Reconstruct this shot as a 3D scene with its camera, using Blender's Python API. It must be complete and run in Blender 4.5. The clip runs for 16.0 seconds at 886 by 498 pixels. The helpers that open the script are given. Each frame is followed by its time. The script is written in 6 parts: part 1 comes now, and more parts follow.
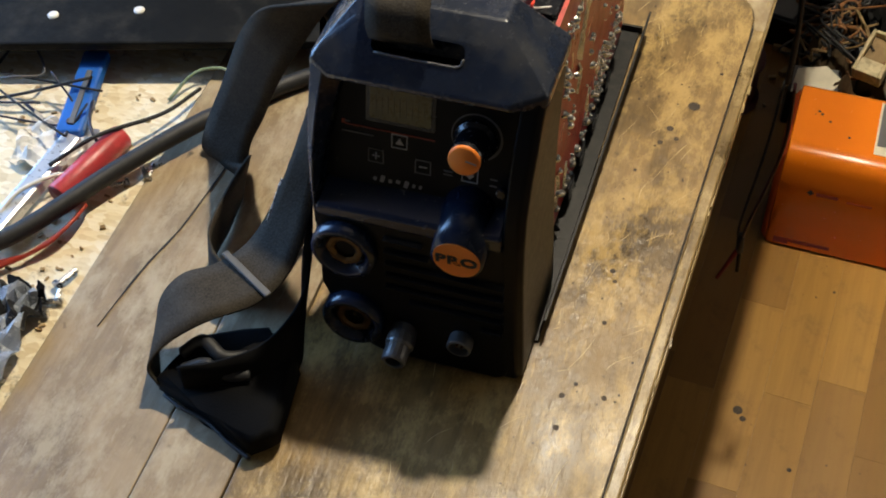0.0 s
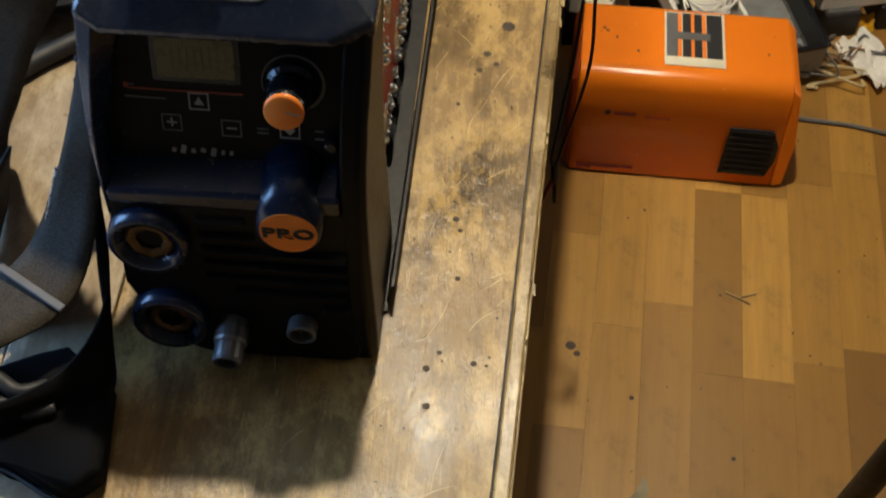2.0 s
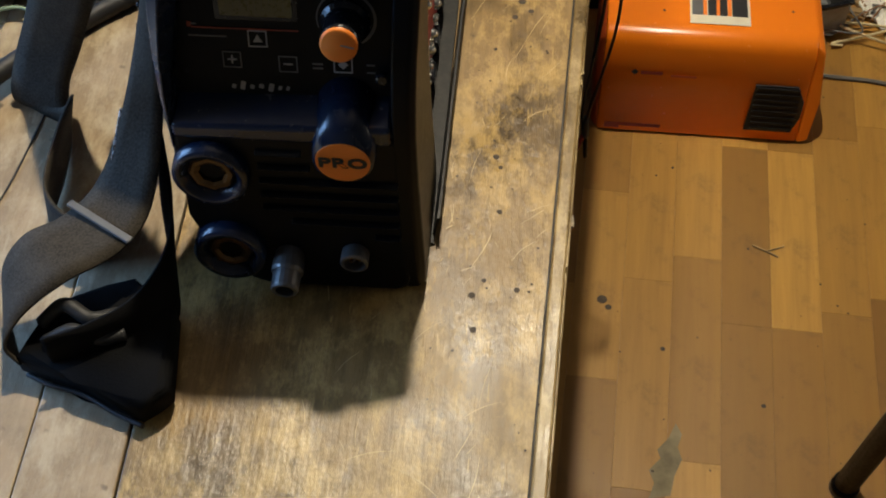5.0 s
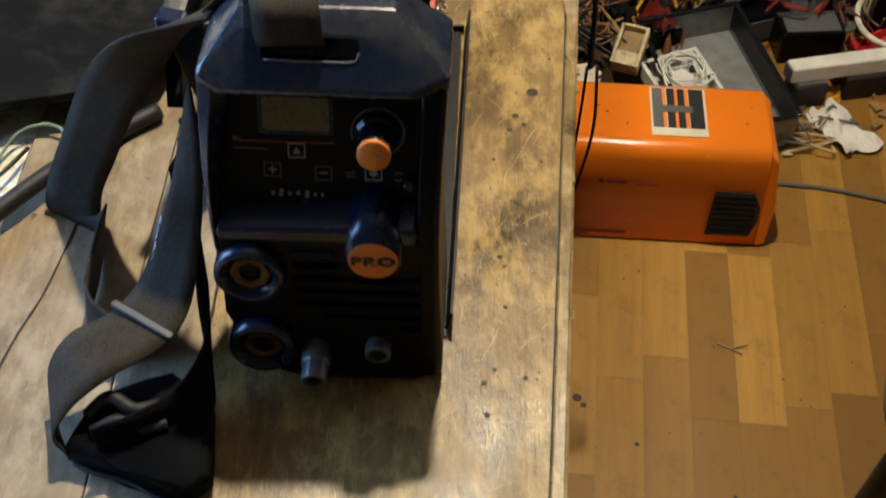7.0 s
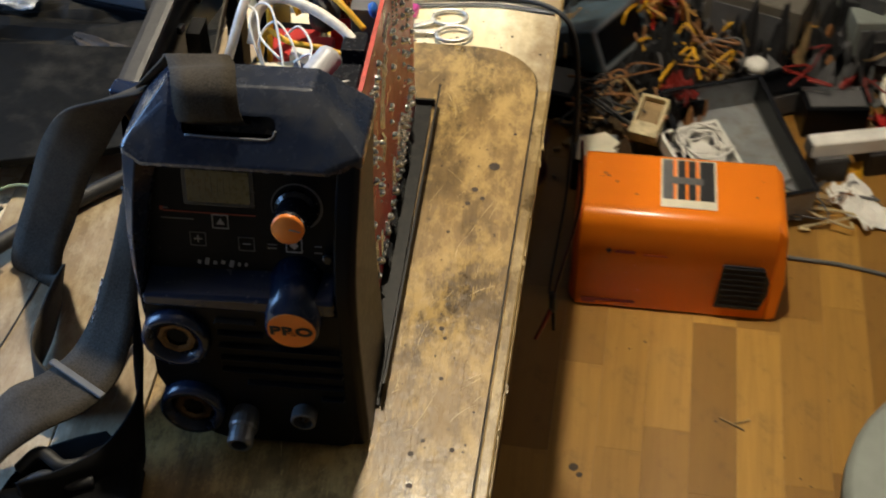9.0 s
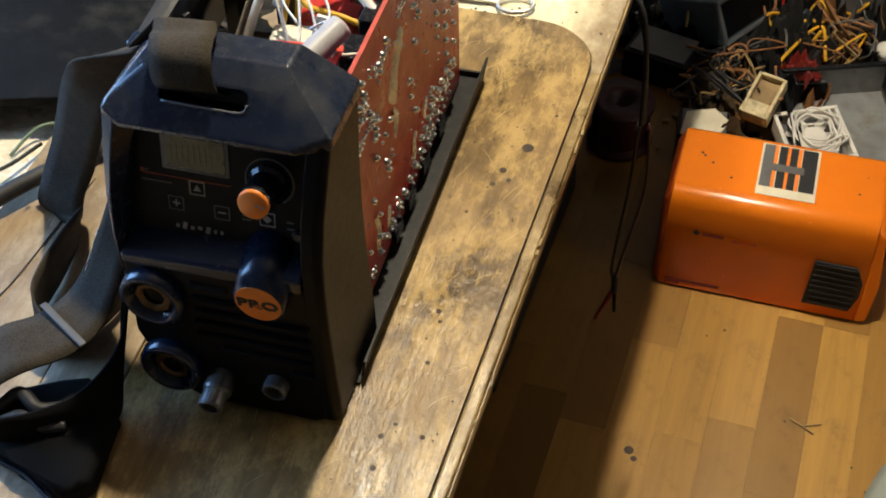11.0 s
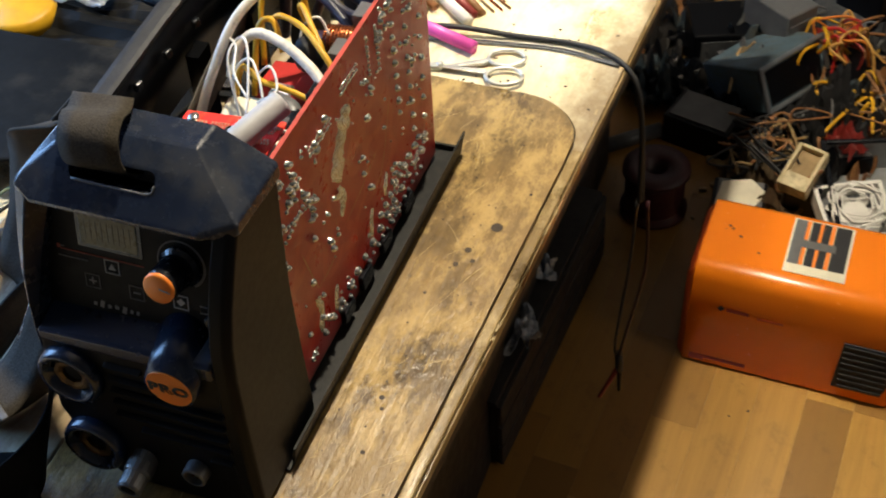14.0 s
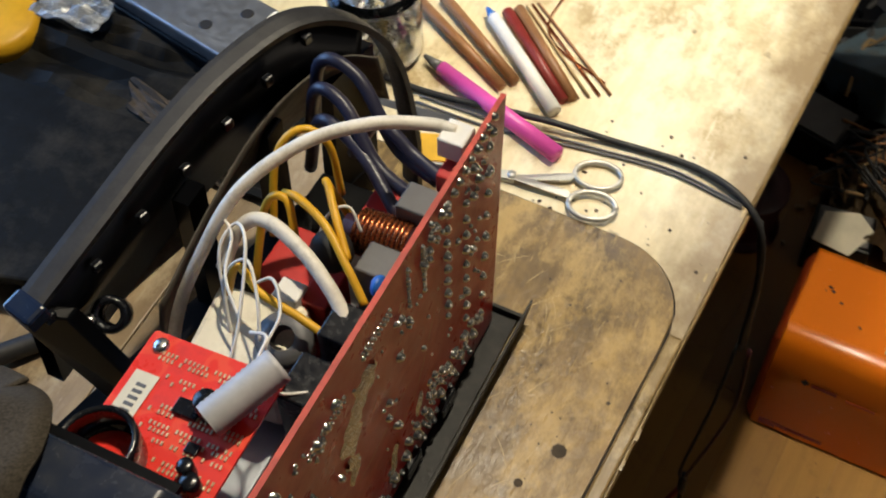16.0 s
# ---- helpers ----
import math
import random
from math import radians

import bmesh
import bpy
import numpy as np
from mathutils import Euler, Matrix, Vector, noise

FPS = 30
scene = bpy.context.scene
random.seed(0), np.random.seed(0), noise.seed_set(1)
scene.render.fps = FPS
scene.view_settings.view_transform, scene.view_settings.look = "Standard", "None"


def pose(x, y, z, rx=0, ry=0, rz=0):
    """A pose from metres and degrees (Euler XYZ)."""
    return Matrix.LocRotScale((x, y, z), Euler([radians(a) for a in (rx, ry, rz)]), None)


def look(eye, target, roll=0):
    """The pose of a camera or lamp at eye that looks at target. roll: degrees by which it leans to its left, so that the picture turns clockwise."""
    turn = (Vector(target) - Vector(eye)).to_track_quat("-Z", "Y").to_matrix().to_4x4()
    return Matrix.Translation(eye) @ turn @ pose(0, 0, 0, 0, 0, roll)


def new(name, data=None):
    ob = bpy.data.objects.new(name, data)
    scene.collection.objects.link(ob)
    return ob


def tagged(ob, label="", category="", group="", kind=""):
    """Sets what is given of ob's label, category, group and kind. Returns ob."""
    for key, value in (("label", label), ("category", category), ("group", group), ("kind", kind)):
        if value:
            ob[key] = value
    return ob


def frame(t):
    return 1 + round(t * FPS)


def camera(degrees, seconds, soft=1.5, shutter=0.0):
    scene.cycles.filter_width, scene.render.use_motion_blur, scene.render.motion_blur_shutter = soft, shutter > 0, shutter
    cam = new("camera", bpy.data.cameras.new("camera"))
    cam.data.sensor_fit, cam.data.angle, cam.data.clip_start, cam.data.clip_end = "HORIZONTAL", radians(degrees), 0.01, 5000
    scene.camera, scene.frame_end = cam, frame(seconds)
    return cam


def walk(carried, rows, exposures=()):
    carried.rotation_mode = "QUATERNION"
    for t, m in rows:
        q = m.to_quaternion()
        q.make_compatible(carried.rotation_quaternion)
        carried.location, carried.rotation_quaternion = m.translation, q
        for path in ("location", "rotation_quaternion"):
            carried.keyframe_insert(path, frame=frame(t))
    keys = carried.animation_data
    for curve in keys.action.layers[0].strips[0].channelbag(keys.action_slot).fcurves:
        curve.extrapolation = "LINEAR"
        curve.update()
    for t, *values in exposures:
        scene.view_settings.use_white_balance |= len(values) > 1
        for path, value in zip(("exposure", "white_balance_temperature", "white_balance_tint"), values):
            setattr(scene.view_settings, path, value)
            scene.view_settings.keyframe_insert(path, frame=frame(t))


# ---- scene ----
cam = camera(39.4, 16.0, 1.9, 0.35)
PATH = [
    (0, (0.167, -0.387, 1.217), (-0.274, 0.807, -0.327), -3.3),
    (0.5, (0.141, -0.435, 1.223), (-0.211, 0.822, -0.292), -1.4),
    (1, (0.102, -0.475, 1.222), (-0.031, 0.843, -0.276), -0.1),
    (1.5, (0.108, -0.4, 1.176), (0.017, 0.917, -0.326), -0.9),
    (2, (0.121, -0.333, 1.14), (0.043, 0.883, -0.446), 1.1),
    (2.5, (0.125, -0.318, 1.128), (0.017, 0.826, -0.509), -0.5),
    (3, (0.118, -0.309, 1.117), (0.01, 0.799, -0.544), -0.4),
    (3.2, (0.112, -0.309, 1.088), (-0.002, 0.831, -0.552), -0.1),
    (5.3, (0.114, -0.395, 1.163), (0.003, 0.795, -0.44), -1.5),
    (5.5, (0.116, -0.409, 1.171), (0.018, 0.788, -0.428), -1.1),
    (6, (0.11, -0.445, 1.2), (0.019, 0.825, -0.343), -1.2),
    (6.5, (0.097, -0.461, 1.204), (0.04, 0.813, -0.337), -0.4),
    (7, (0.078, -0.422, 1.191), (0.042, 0.913, -0.298), 1.0),
    (7.5, (0.064, -0.387, 1.193), (0.045, 0.959, -0.286), 2.4),
    (8, (0.081, -0.391, 1.195), (0.072, 0.937, -0.3), 2.1),
    (8.5, (0.1, -0.432, 1.208), (0.09, 0.927, -0.259), 1.2),
    (9, (0.161, -0.42, 1.21), (0.002, 0.972, -0.217), -0.7),
    (9.2, (0.215, -0.381, 1.21), (-0.11, 0.956, -0.242), -0.7),
    (11.3, (0.272, -0.368, 1.216), (-0.165, 0.898, -0.27), -3.8),
    (11.5, (0.284, -0.364, 1.2), (-0.195, 0.909, -0.266), -4.9),
    (12, (0.281, -0.364, 1.203), (-0.188, 0.91, -0.265), -4.6),
    (12.5, (0.269, -0.362, 1.203), (-0.193, 0.922, -0.26), -4.4),
    (13, (0.267, -0.358, 1.204), (-0.204, 0.936, -0.246), -4.4),
    (13.5, (0.287, -0.349, 1.209), (-0.169, 0.964, -0.229), -4.6),
    (14, (0.326, -0.31, 1.207), (-0.226, 0.972, -0.226), -4.9),
    (14.5, (0.359, -0.266, 1.207), (-0.339, 0.942, -0.226), -6.6),
    (15, (0.293, -0.179, 1.209), (-0.273, 1.055, -0.259), -3.4),
    (15.5, (0.192, -0.091, 1.211), (-0.228, 1.028, -0.393), -1.1),
    (16, (0.206, -0.029, 1.198), (-0.332, 1.011, -0.423), -1.5),
]
walk(cam, [(t, look(eye, target, roll)) for t, eye, target, roll in PATH], [(0, -0.05), (9.2, -0.05), (11.5, 0.2), (14, 0.2), (14.5, 0.1), (15, -0.1), (15.5, -0.35), (16, -0.6)])

# ---- world and light ----
world = bpy.data.worlds.new("world")
scene.world = world
world.use_nodes = True
sky = world.node_tree.nodes.new("ShaderNodeTexSky")
sky.sky_type, sky.sun_disc, sky.sun_elevation, sky.sun_rotation = "NISHITA", False, radians(35), radians(200)
world.node_tree.nodes["Background"].inputs["Strength"].default_value = 0.12
world.node_tree.links.new(sky.outputs[0], world.node_tree.nodes["Background"].inputs["Color"])


def lamp(name, kind, m, energy, colour, size, size_y=0.0):
    data = bpy.data.lights.new(name, kind)
    data.energy, data.color = energy, colour
    if kind == "AREA":
        data.shape, data.size, data.size_y = "RECTANGLE", size, size_y or size
    else:
        data.shadow_soft_size = size
    ob = new(name, data)
    ob.matrix_world = m
    return ob


BENCH = 0.602
WINDOW_Y = 0.30  # middle of the window in the left wall
# one bare lamp high over the far end of the bench, and daylight in the window on the left
lamp("room_lamp_light", "POINT", pose(0.085, 0.71, 2.0), 108.0, (1.0, 0.88, 0.67), 0.026)
# Added soft fill from the right, no known source, mainly for the circuit board.
lamp("east_fill_light", "AREA", look((1.82, 0.35, 1.15), (0.1, 0.2, 0.68)), 2.4, (1.0, 0.87, 0.70), 0.5, 0.5)
desk = lamp("desk_lamp_light", "SPOT", look((0.03, 0.88, 1.24), (0.02, 0.70, 0.6)), 25.0, (1.0, 0.93, 0.76), 0.03)
desk.data.spot_size, desk.data.spot_blend = radians(54), 1.0
lamp("window_light", "AREA", look((-1.58, WINDOW_Y, 1.25), (0.0, 0.05, 0.7)), 38.0, (0.26, 0.52, 1.0), 1.3, 0.9)


# ---- materials ----
def nodes_of(name):
    m = bpy.data.materials.new(name)
    m.use_nodes = True
    t = m.node_tree
    return m, t, t.nodes["Principled BSDF"]


def coords(t, stretch):
    c = t.nodes.new("ShaderNodeTexCoord")
    mp = t.nodes.new("ShaderNodeMapping")
    mp.inputs["Scale"].default_value = stretch
    t.links.new(c.outputs["Object"], mp.inputs["Vector"])
    return mp.outputs[0]


def noise_tex(t, vec, scale, detail=5.0, rough=0.6):
    n = t.nodes.new("ShaderNodeTexNoise")
    n.inputs["Scale"].default_value, n.inputs["Detail"].default_value, n.inputs["Roughness"].default_value = scale, detail, rough
    t.links.new(vec, n.inputs["Vector"])
    return n.outputs["Fac"]


def ramp(t, fac, stops):
    r = t.nodes.new("ShaderNodeValToRGB")
    els = r.color_ramp.elements
    while len(els) < len(stops):
        els.new(0.5)
    for e, (p, c) in zip(els, stops):
        e.position, e.color = p, (*c, 1.0) if len(c) == 3 else c
    t.links.new(fac, r.inputs[0])
    return r.outputs[0]


def mixed(t, fac, a, b, mode="MIX"):
    n = t.nodes.new("ShaderNodeMix")
    n.data_type, n.blend_type = "RGBA", mode
    for sock, v in ((n.inputs[0], fac), (n.inputs[6], a), (n.inputs[7], b)):
        if isinstance(v, (int, float)):
            sock.default_value = v
        elif isinstance(v, tuple):
            sock.default_value = (*v, 1.0)
        else:
            t.links.new(v, sock)
    return n.outputs[2]


def bumped(t, bsdf, height, strength, dist=0.001):
    b = t.nodes.new("ShaderNodeBump")
    b.inputs["Strength"].default_value, b.inputs["Distance"].default_value = strength, dist
    t.links.new(height, b.inputs["Height"])
    t.links.new(b.outputs[0], bsdf.inputs["Normal"])


def plain(name, colour, rough=0.5, metal=0.0, vary=0.25, scale=60.0, bump=0.15, dust=None, coat=0.0, shine=0.5, uneven=1.0):
    """A surface with two scales of wear; dust: a second colour that lies on it in patches."""
    m, t, p = nodes_of(name)
    v = coords(t, (1, 1, 1))
    fine = noise_tex(t, v, scale * 6, 4)
    large = noise_tex(t, v, scale * 0.5, 4)
    lo = tuple(c * (1 - vary) for c in colour)
    hi = tuple(min(1, c * (1 + vary)) for c in colour)
    col = ramp(t, large, [(0.3, lo), (0.7, hi)])
    if dust:
        col = mixed(t, ramp(t, fine if scale > 100 else noise_tex(t, v, scale * 1.3, 6, 0.7), [(0.48, (0, 0, 0)), (0.72, (0.8, 0.8, 0.8))]), col, dust)
    t.links.new(col, p.inputs["Base Color"])
    t.links.new(ramp(t, fine, [(0.3, (max(0.02, rough - 0.1 * uneven),) * 3), (0.75, (min(1, rough + 0.12 * uneven),) * 3)]), p.inputs["Roughness"])
    p.inputs["Metallic"].default_value = metal
    p.inputs["Coat Weight"].default_value = coat
    p.inputs["Specular IOR Level"].default_value = shine
    bumped(t, p, fine, bump, 0.0006)
    return m


def wood(name, a, b, dark, rough=0.5, grain=(60, 4, 60), stain=0.6, worn=None, stain_scale=9.0, relief=0.35, stain_at=(0.5, 0.68)):
    """Wood with its grain along y, knots of dirt, oil stains, scratches and worn pale patches."""
    m, t, p = nodes_of(name)
    g = noise_tex(t, coords(t, grain), 3.0, 8, 0.65)
    v = coords(t, (1, 0.7, 1))
    col = ramp(t, g, [(0.25, a), (0.75, b)])
    patch = noise_tex(t, v, stain_scale, 7, 0.68)
    col = mixed(t, ramp(t, patch, [(stain_at[0], (0, 0, 0)), (stain_at[1], (stain,) * 3)]), col, dark)
    spots = noise_tex(t, coords(t, (1, 1, 1)), 70.0, 2, 0.5)
    col = mixed(t, ramp(t, spots, [(0.70, (0, 0, 0)), (0.78, (0.8, 0.8, 0.8))]), col, tuple(c * 0.4 for c in dark))
    if worn:
        w = noise_tex(t, coords(t, (1.6, 0.8, 1)), 24.0, 9, 0.76)
        col = mixed(t, ramp(t, w, [(0.47, (0, 0, 0)), (0.60, (0.8, 0.8, 0.8))]), col, worn)
        cuts = noise_tex(t, coords(t, (90, 14, 90)), 3.0, 3, 0.5)
        col = mixed(t, ramp(t, cuts, [(0.66, (0, 0, 0)), (0.70, (0.5, 0.5, 0.5))]), col, worn)
    scratch = noise_tex(t, coords(t, (14, 90, 14)), 4.0, 3, 0.5)
    col = mixed(t, ramp(t, scratch, [(0.70, (0, 0, 0)), (0.74, (0.35, 0.35, 0.35))]), col, b)
    t.links.new(col, p.inputs["Base Color"])
    t.links.new(ramp(t, patch, [(0.3, (rough + 0.15,) * 3), (0.7, (rough - 0.12,) * 3)]), p.inputs["Roughness"])
    dents = noise_tex(t, coords(t, (1.0, 0.6, 1.0)), 160.0, 4, 0.6)
    bumped(t, p, mixed(t, 0.5, g, dents), relief, 0.0012)
    return m


def stave_material():
    m, t, p = nodes_of("laminate_stave")
    info = t.nodes.new("ShaderNodeObjectInfo")
    g = noise_tex(t, coords(t, (50, 3, 50)), 2.0, 6, 0.6)
    base = ramp(t, info.outputs["Random"], [(0.0, (0.185, 0.086, 0.013)), (0.25, (0.30, 0.150, 0.025)), (0.5, (0.255, 0.122, 0.019)), (0.75, (0.47, 0.250, 0.046)), (1.0, (0.34, 0.172, 0.029))])
    col = mixed(t, ramp(t, g, [(0.35, (0.0,) * 3), (0.75, (0.45,) * 3)]), base, (0.20, 0.092, 0.018))
    dirt = noise_tex(t, coords(t, (1, 1, 1)), 22.0, 7, 0.7)
    col = mixed(t, ramp(t, dirt, [(0.53, (0, 0, 0)), (0.76, (0.6, 0.6, 0.6))]), col, (0.095, 0.054, 0.020))
    specks = noise_tex(t, coords(t, (1, 1, 1)), 210.0, 3, 0.6)
    col = mixed(t, ramp(t, specks, [(0.66, (0, 0, 0)), (0.74, (0.55, 0.55, 0.55))]), col, (0.075, 0.045, 0.020))
    t.links.new(col, p.inputs["Base Color"])
    t.links.new(ramp(t, dirt, [(0.3, (0.34,) * 3), (0.7, (0.6,) * 3)]), p.inputs["Roughness"])
    bumped(t, p, g, 0.1, 0.0005)
    return m


def chipboard():
    m, t, p = nodes_of("oriented_strand_board")
    vo = t.nodes.new("ShaderNodeTexVoronoi")
    vo.inputs["Scale"].default_value = 130.0
    t.links.new(coords(t, (1, 2.2, 1)), vo.inputs["Vector"])
    col = ramp(t, vo.outputs["Color"], [(0.1, (0.66, 0.54, 0.34)), (0.5, (0.80, 0.70, 0.50)), (0.9, (0.86, 0.80, 0.66))])
    d = noise_tex(t, coords(t, (1, 1, 1)), 42.0, 9, 0.8)
    col = mixed(t, ramp(t, d, [(0.57, (0, 0, 0)), (0.67, (0.8, 0.8, 0.8))]), col, (0.12, 0.09, 0.06))
    t.links.new(col, p.inputs["Base Color"])
    p.inputs["Roughness"].default_value = 0.75
    bumped(t, p, vo.outputs["Distance"], 0.3, 0.001)
    return m


def board_red(name, colour, trace, scale):
    """Lacquered circuit board with paler tracks under the lacquer."""
    m, t, p = nodes_of(name)
    v = coords(t, (1, 1, 1))
    br = noise_tex(t, v, scale, 1.0, 0.3)
    col = ramp(t, br, [(0.44, colour), (0.46, trace), (0.54, trace), (0.56, colour)])
    grime = noise_tex(t, v, 60.0, 6, 0.7)
    col = mixed(t, ramp(t, grime, [(0.55, (0, 0, 0)), (0.78, (0.4, 0.4, 0.4))]), col, tuple(c * 0.4 for c in colour))
    t.links.new(col, p.inputs["Base Color"])
    t.links.new(ramp(t, grime, [(0.3, (0.22,) * 3), (0.8, (0.5,) * 3)]), p.inputs["Roughness"])
    bumped(t, p, br, 0.25, 0.0004)
    return m


def webbing(name, colour):
    m, t, p = nodes_of(name)
    v = coords(t, (1, 1, 1))
    w = noise_tex(t, v, 900.0, 2, 0.5)
    d = noise_tex(t, v, 45.0, 6, 0.65)
    col = ramp(t, w, [(0.3, tuple(c * 0.6 for c in colour)), (0.7, tuple(c * 1.35 for c in colour))])
    col = mixed(t, ramp(t, d, [(0.45, (0, 0, 0)), (0.75, (0.5, 0.5, 0.5))]), col, tuple(c * 2.0 for c in colour))
    t.links.new(col, p.inputs["Base Color"])
    p.inputs["Roughness"].default_value = 0.85
    p.inputs["Specular IOR Level"].default_value = 0.15
    bumped(t, p, w, 0.5, 0.0005)
    return m


def see_through(name, colour, rough, ior=1.46):
    m, t, p = nodes_of(name)
    p.inputs["Base Color"].default_value = (*colour, 1)
    p.inputs["Transmission Weight"].default_value, p.inputs["Roughness"].default_value, p.inputs["IOR"].default_value = 1.0, rough, ior
    return m


BENCHWOOD = wood("oiled_bench_wood", (0.135, 0.080, 0.024), (0.31, 0.192, 0.062), (0.046, 0.030, 0.014), 0.36, stain=0.85, worn=(0.50, 0.335, 0.115), relief=1.0, stain_scale=17.0, stain_at=(0.46, 0.66))
PLANKWOOD = wood("grey_plank_wood", (0.27, 0.185, 0.10), (0.40, 0.30, 0.18), (0.11, 0.085, 0.06), 0.42, stain=0.7, stain_scale=20.0, stain_at=(0.43, 0.68), relief=0.7, worn=(0.44, 0.36, 0.24))
PALEWOOD = wood("worn_pale_wood", (0.68, 0.56, 0.33), (0.80, 0.69, 0.45), (0.33, 0.22, 0.095), 0.32, stain=0.75, worn=(0.84, 0.76, 0.54), stain_scale=9.0, stain_at=(0.51, 0.63))


def grimy_edge(m, dirt):
    """Brown grime worn into the board along the bench's front edge."""
    t = m.node_tree
    p = t.nodes["Principled BSDF"]
    sep = t.nodes.new("ShaderNodeSeparateXYZ")
    t.links.new(coords(t, (1, 1, 1)), sep.inputs[0])
    slope = t.nodes.new("ShaderNodeMath")
    slope.operation, slope.inputs[1].default_value = "MULTIPLY_ADD", -0.047
    t.links.new(sep.outputs[1], slope.inputs[0])
    t.links.new(sep.outputs[0], slope.inputs[2])
    wob = t.nodes.new("ShaderNodeMath")
    wob.operation, wob.inputs[1].default_value = "MULTIPLY_ADD", 0.11
    t.links.new(noise_tex(t, coords(t, (1, 0.7, 1)), 26.0, 8, 0.72), wob.inputs[0])
    t.links.new(slope.outputs[0], wob.inputs[2])
    old = p.inputs["Base Color"].links[0].from_socket
    t.links.new(mixed(t, ramp(t, wob.outputs[0], [(0.146, (0, 0, 0)), (0.194, (0.85, 0.85, 0.85))]), old, dirt), p.inputs["Base Color"])


grimy_edge(PALEWOOD, (0.17, 0.10, 0.035))
TRACE = plain("lacquered_track", (0.42, 0.19, 0.085), 0.35, 0.2, vary=0.3, scale=150)
SCRATCH = plain("bare_scratch", (0.52, 0.38, 0.17), 0.4, vary=0.3, scale=200)
EDGEWOOD = wood("dirty_edge_wood", (0.17, 0.108, 0.040), (0.34, 0.235, 0.088), (0.060, 0.04, 0.020), 0.34, stain=0.8, worn=(0.52, 0.39, 0.19), stain_scale=30.0, relief=0.8)
STAVE = stave_material()
OSB = chipboard()
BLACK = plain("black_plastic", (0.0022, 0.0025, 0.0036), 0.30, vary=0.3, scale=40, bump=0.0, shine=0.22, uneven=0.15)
BLACK_GLOSS = plain("black_gloss_plastic", (0.006, 0.007, 0.010), 0.22, vary=0.2, scale=50, bump=0.03)
# In these two navies, blue and dust also carry light reflected on the moulding.
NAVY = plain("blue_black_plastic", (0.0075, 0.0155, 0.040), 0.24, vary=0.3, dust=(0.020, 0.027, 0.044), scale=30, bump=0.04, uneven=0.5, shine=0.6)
HOODMAT = plain("dusty_navy_with_painted_sheen", (0.012, 0.019, 0.039), 0.26, vary=0.3, dust=(0.050, 0.052, 0.058), scale=24, bump=0.05, uneven=0.6, shine=0.6)
FILM = plain("control_film", (0.0025, 0.0025, 0.0035), 0.5, vary=0.2, scale=30, bump=0.02, shine=0.15)
RUBBER = plain("black_rubber", (0.016, 0.016, 0.017), 0.6, vary=0.3, scale=50, bump=0.3)
SLABMAT = plain("dirty_black_sheet", (0.005, 0.005, 0.0045), 0.6, vary=0.6, dust=(0.040, 0.036, 0.029), scale=17, bump=0.35, shine=0.12)
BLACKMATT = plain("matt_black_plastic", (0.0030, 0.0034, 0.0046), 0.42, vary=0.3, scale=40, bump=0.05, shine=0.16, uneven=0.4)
DARKSHEET = plain("dark_painted_sheet", (0.010, 0.010, 0.010), 0.5, vary=0.4, dust=(0.030, 0.027, 0.023), scale=70, bump=0.2, shine=0.25)
STRAP = webbing("grey_webbing", (0.044, 0.037, 0.028))
STRAP_DARK = webbing("black_webbing", (0.0025, 0.0025, 0.0028))
SILVER = plain("silver_body", (0.66, 0.67, 0.70), 0.34, 0.6, vary=0.12, scale=50, bump=0.02)
STEEL = plain("steel", (0.55, 0.55, 0.55), 0.28, 1.0, vary=0.2, dust=(0.16, 0.14, 0.11), scale=90, bump=0.1)
DULLSTEEL = plain("dull_grey_steel", (0.20, 0.20, 0.20), 0.42, 0.8, vary=0.2, scale=90, bump=0.1)
ZINC = plain("galvanised_sheet", (0.33, 0.35, 0.38), 0.38, 0.85, vary=0.25, scale=40, bump=0.1)
GREYSHEET = plain("grey_painted_sheet", (0.060, 0.063, 0.068), 0.42, 0.2, vary=0.3, dust=(0.12, 0.11, 0.10), scale=70, bump=0.2)
BRASS = plain("brass", (0.15, 0.10, 0.055), 0.45, 1.0, vary=0.4, dust=(0.08, 0.06, 0.04), scale=200, bump=0.1)
SOLDER = plain("solder", (0.78, 0.76, 0.71), 0.16, 1.0, vary=0.2, scale=300, bump=0.1)
SOLDERDULL = plain("dull_solder_track", (0.72, 0.69, 0.62), 0.24, 0.9, vary=0.4, scale=200, bump=0.8)
COPPER = plain("enamelled_copper", (0.42, 0.13, 0.045), 0.25, 0.9, vary=0.25, scale=150, bump=0.05)
PCB = board_red("solder_side_lacquer", (0.40, 0.018, 0.013), (0.46, 0.036, 0.018), 26.0)
PCB_BRIGHT = board_red("red_circuit_lacquer", (0.76, 0.040, 0.028), (0.80, 0.075, 0.040), 60.0)
PCBEDGE = plain("board_edge", (0.48, 0.05, 0.03), 0.5, vary=0.3, scale=200)
ORANGE = plain("orange_paint", (0.82, 0.20, 0.008), 0.26, vary=0.06, scale=12, bump=0.0, uneven=0.15)
BURN = plain("brown_burn", (0.050, 0.033, 0.019), 0.7, vary=0.4, scale=300)
# Darker orange with the end panel's shade in it; one print bar shares it.
ORANGE_DARK = plain("shaded_end_panel_orange", (0.50, 0.075, 0.012), 0.5, vary=0.2, scale=30)
KNOBORANGE = plain("orange_plastic", (0.82, 0.22, 0.025), 0.4, vary=0.08, scale=60, bump=0.02)
WHITE = plain("white_plastic", (0.78, 0.76, 0.71), 0.45, vary=0.12, scale=60)
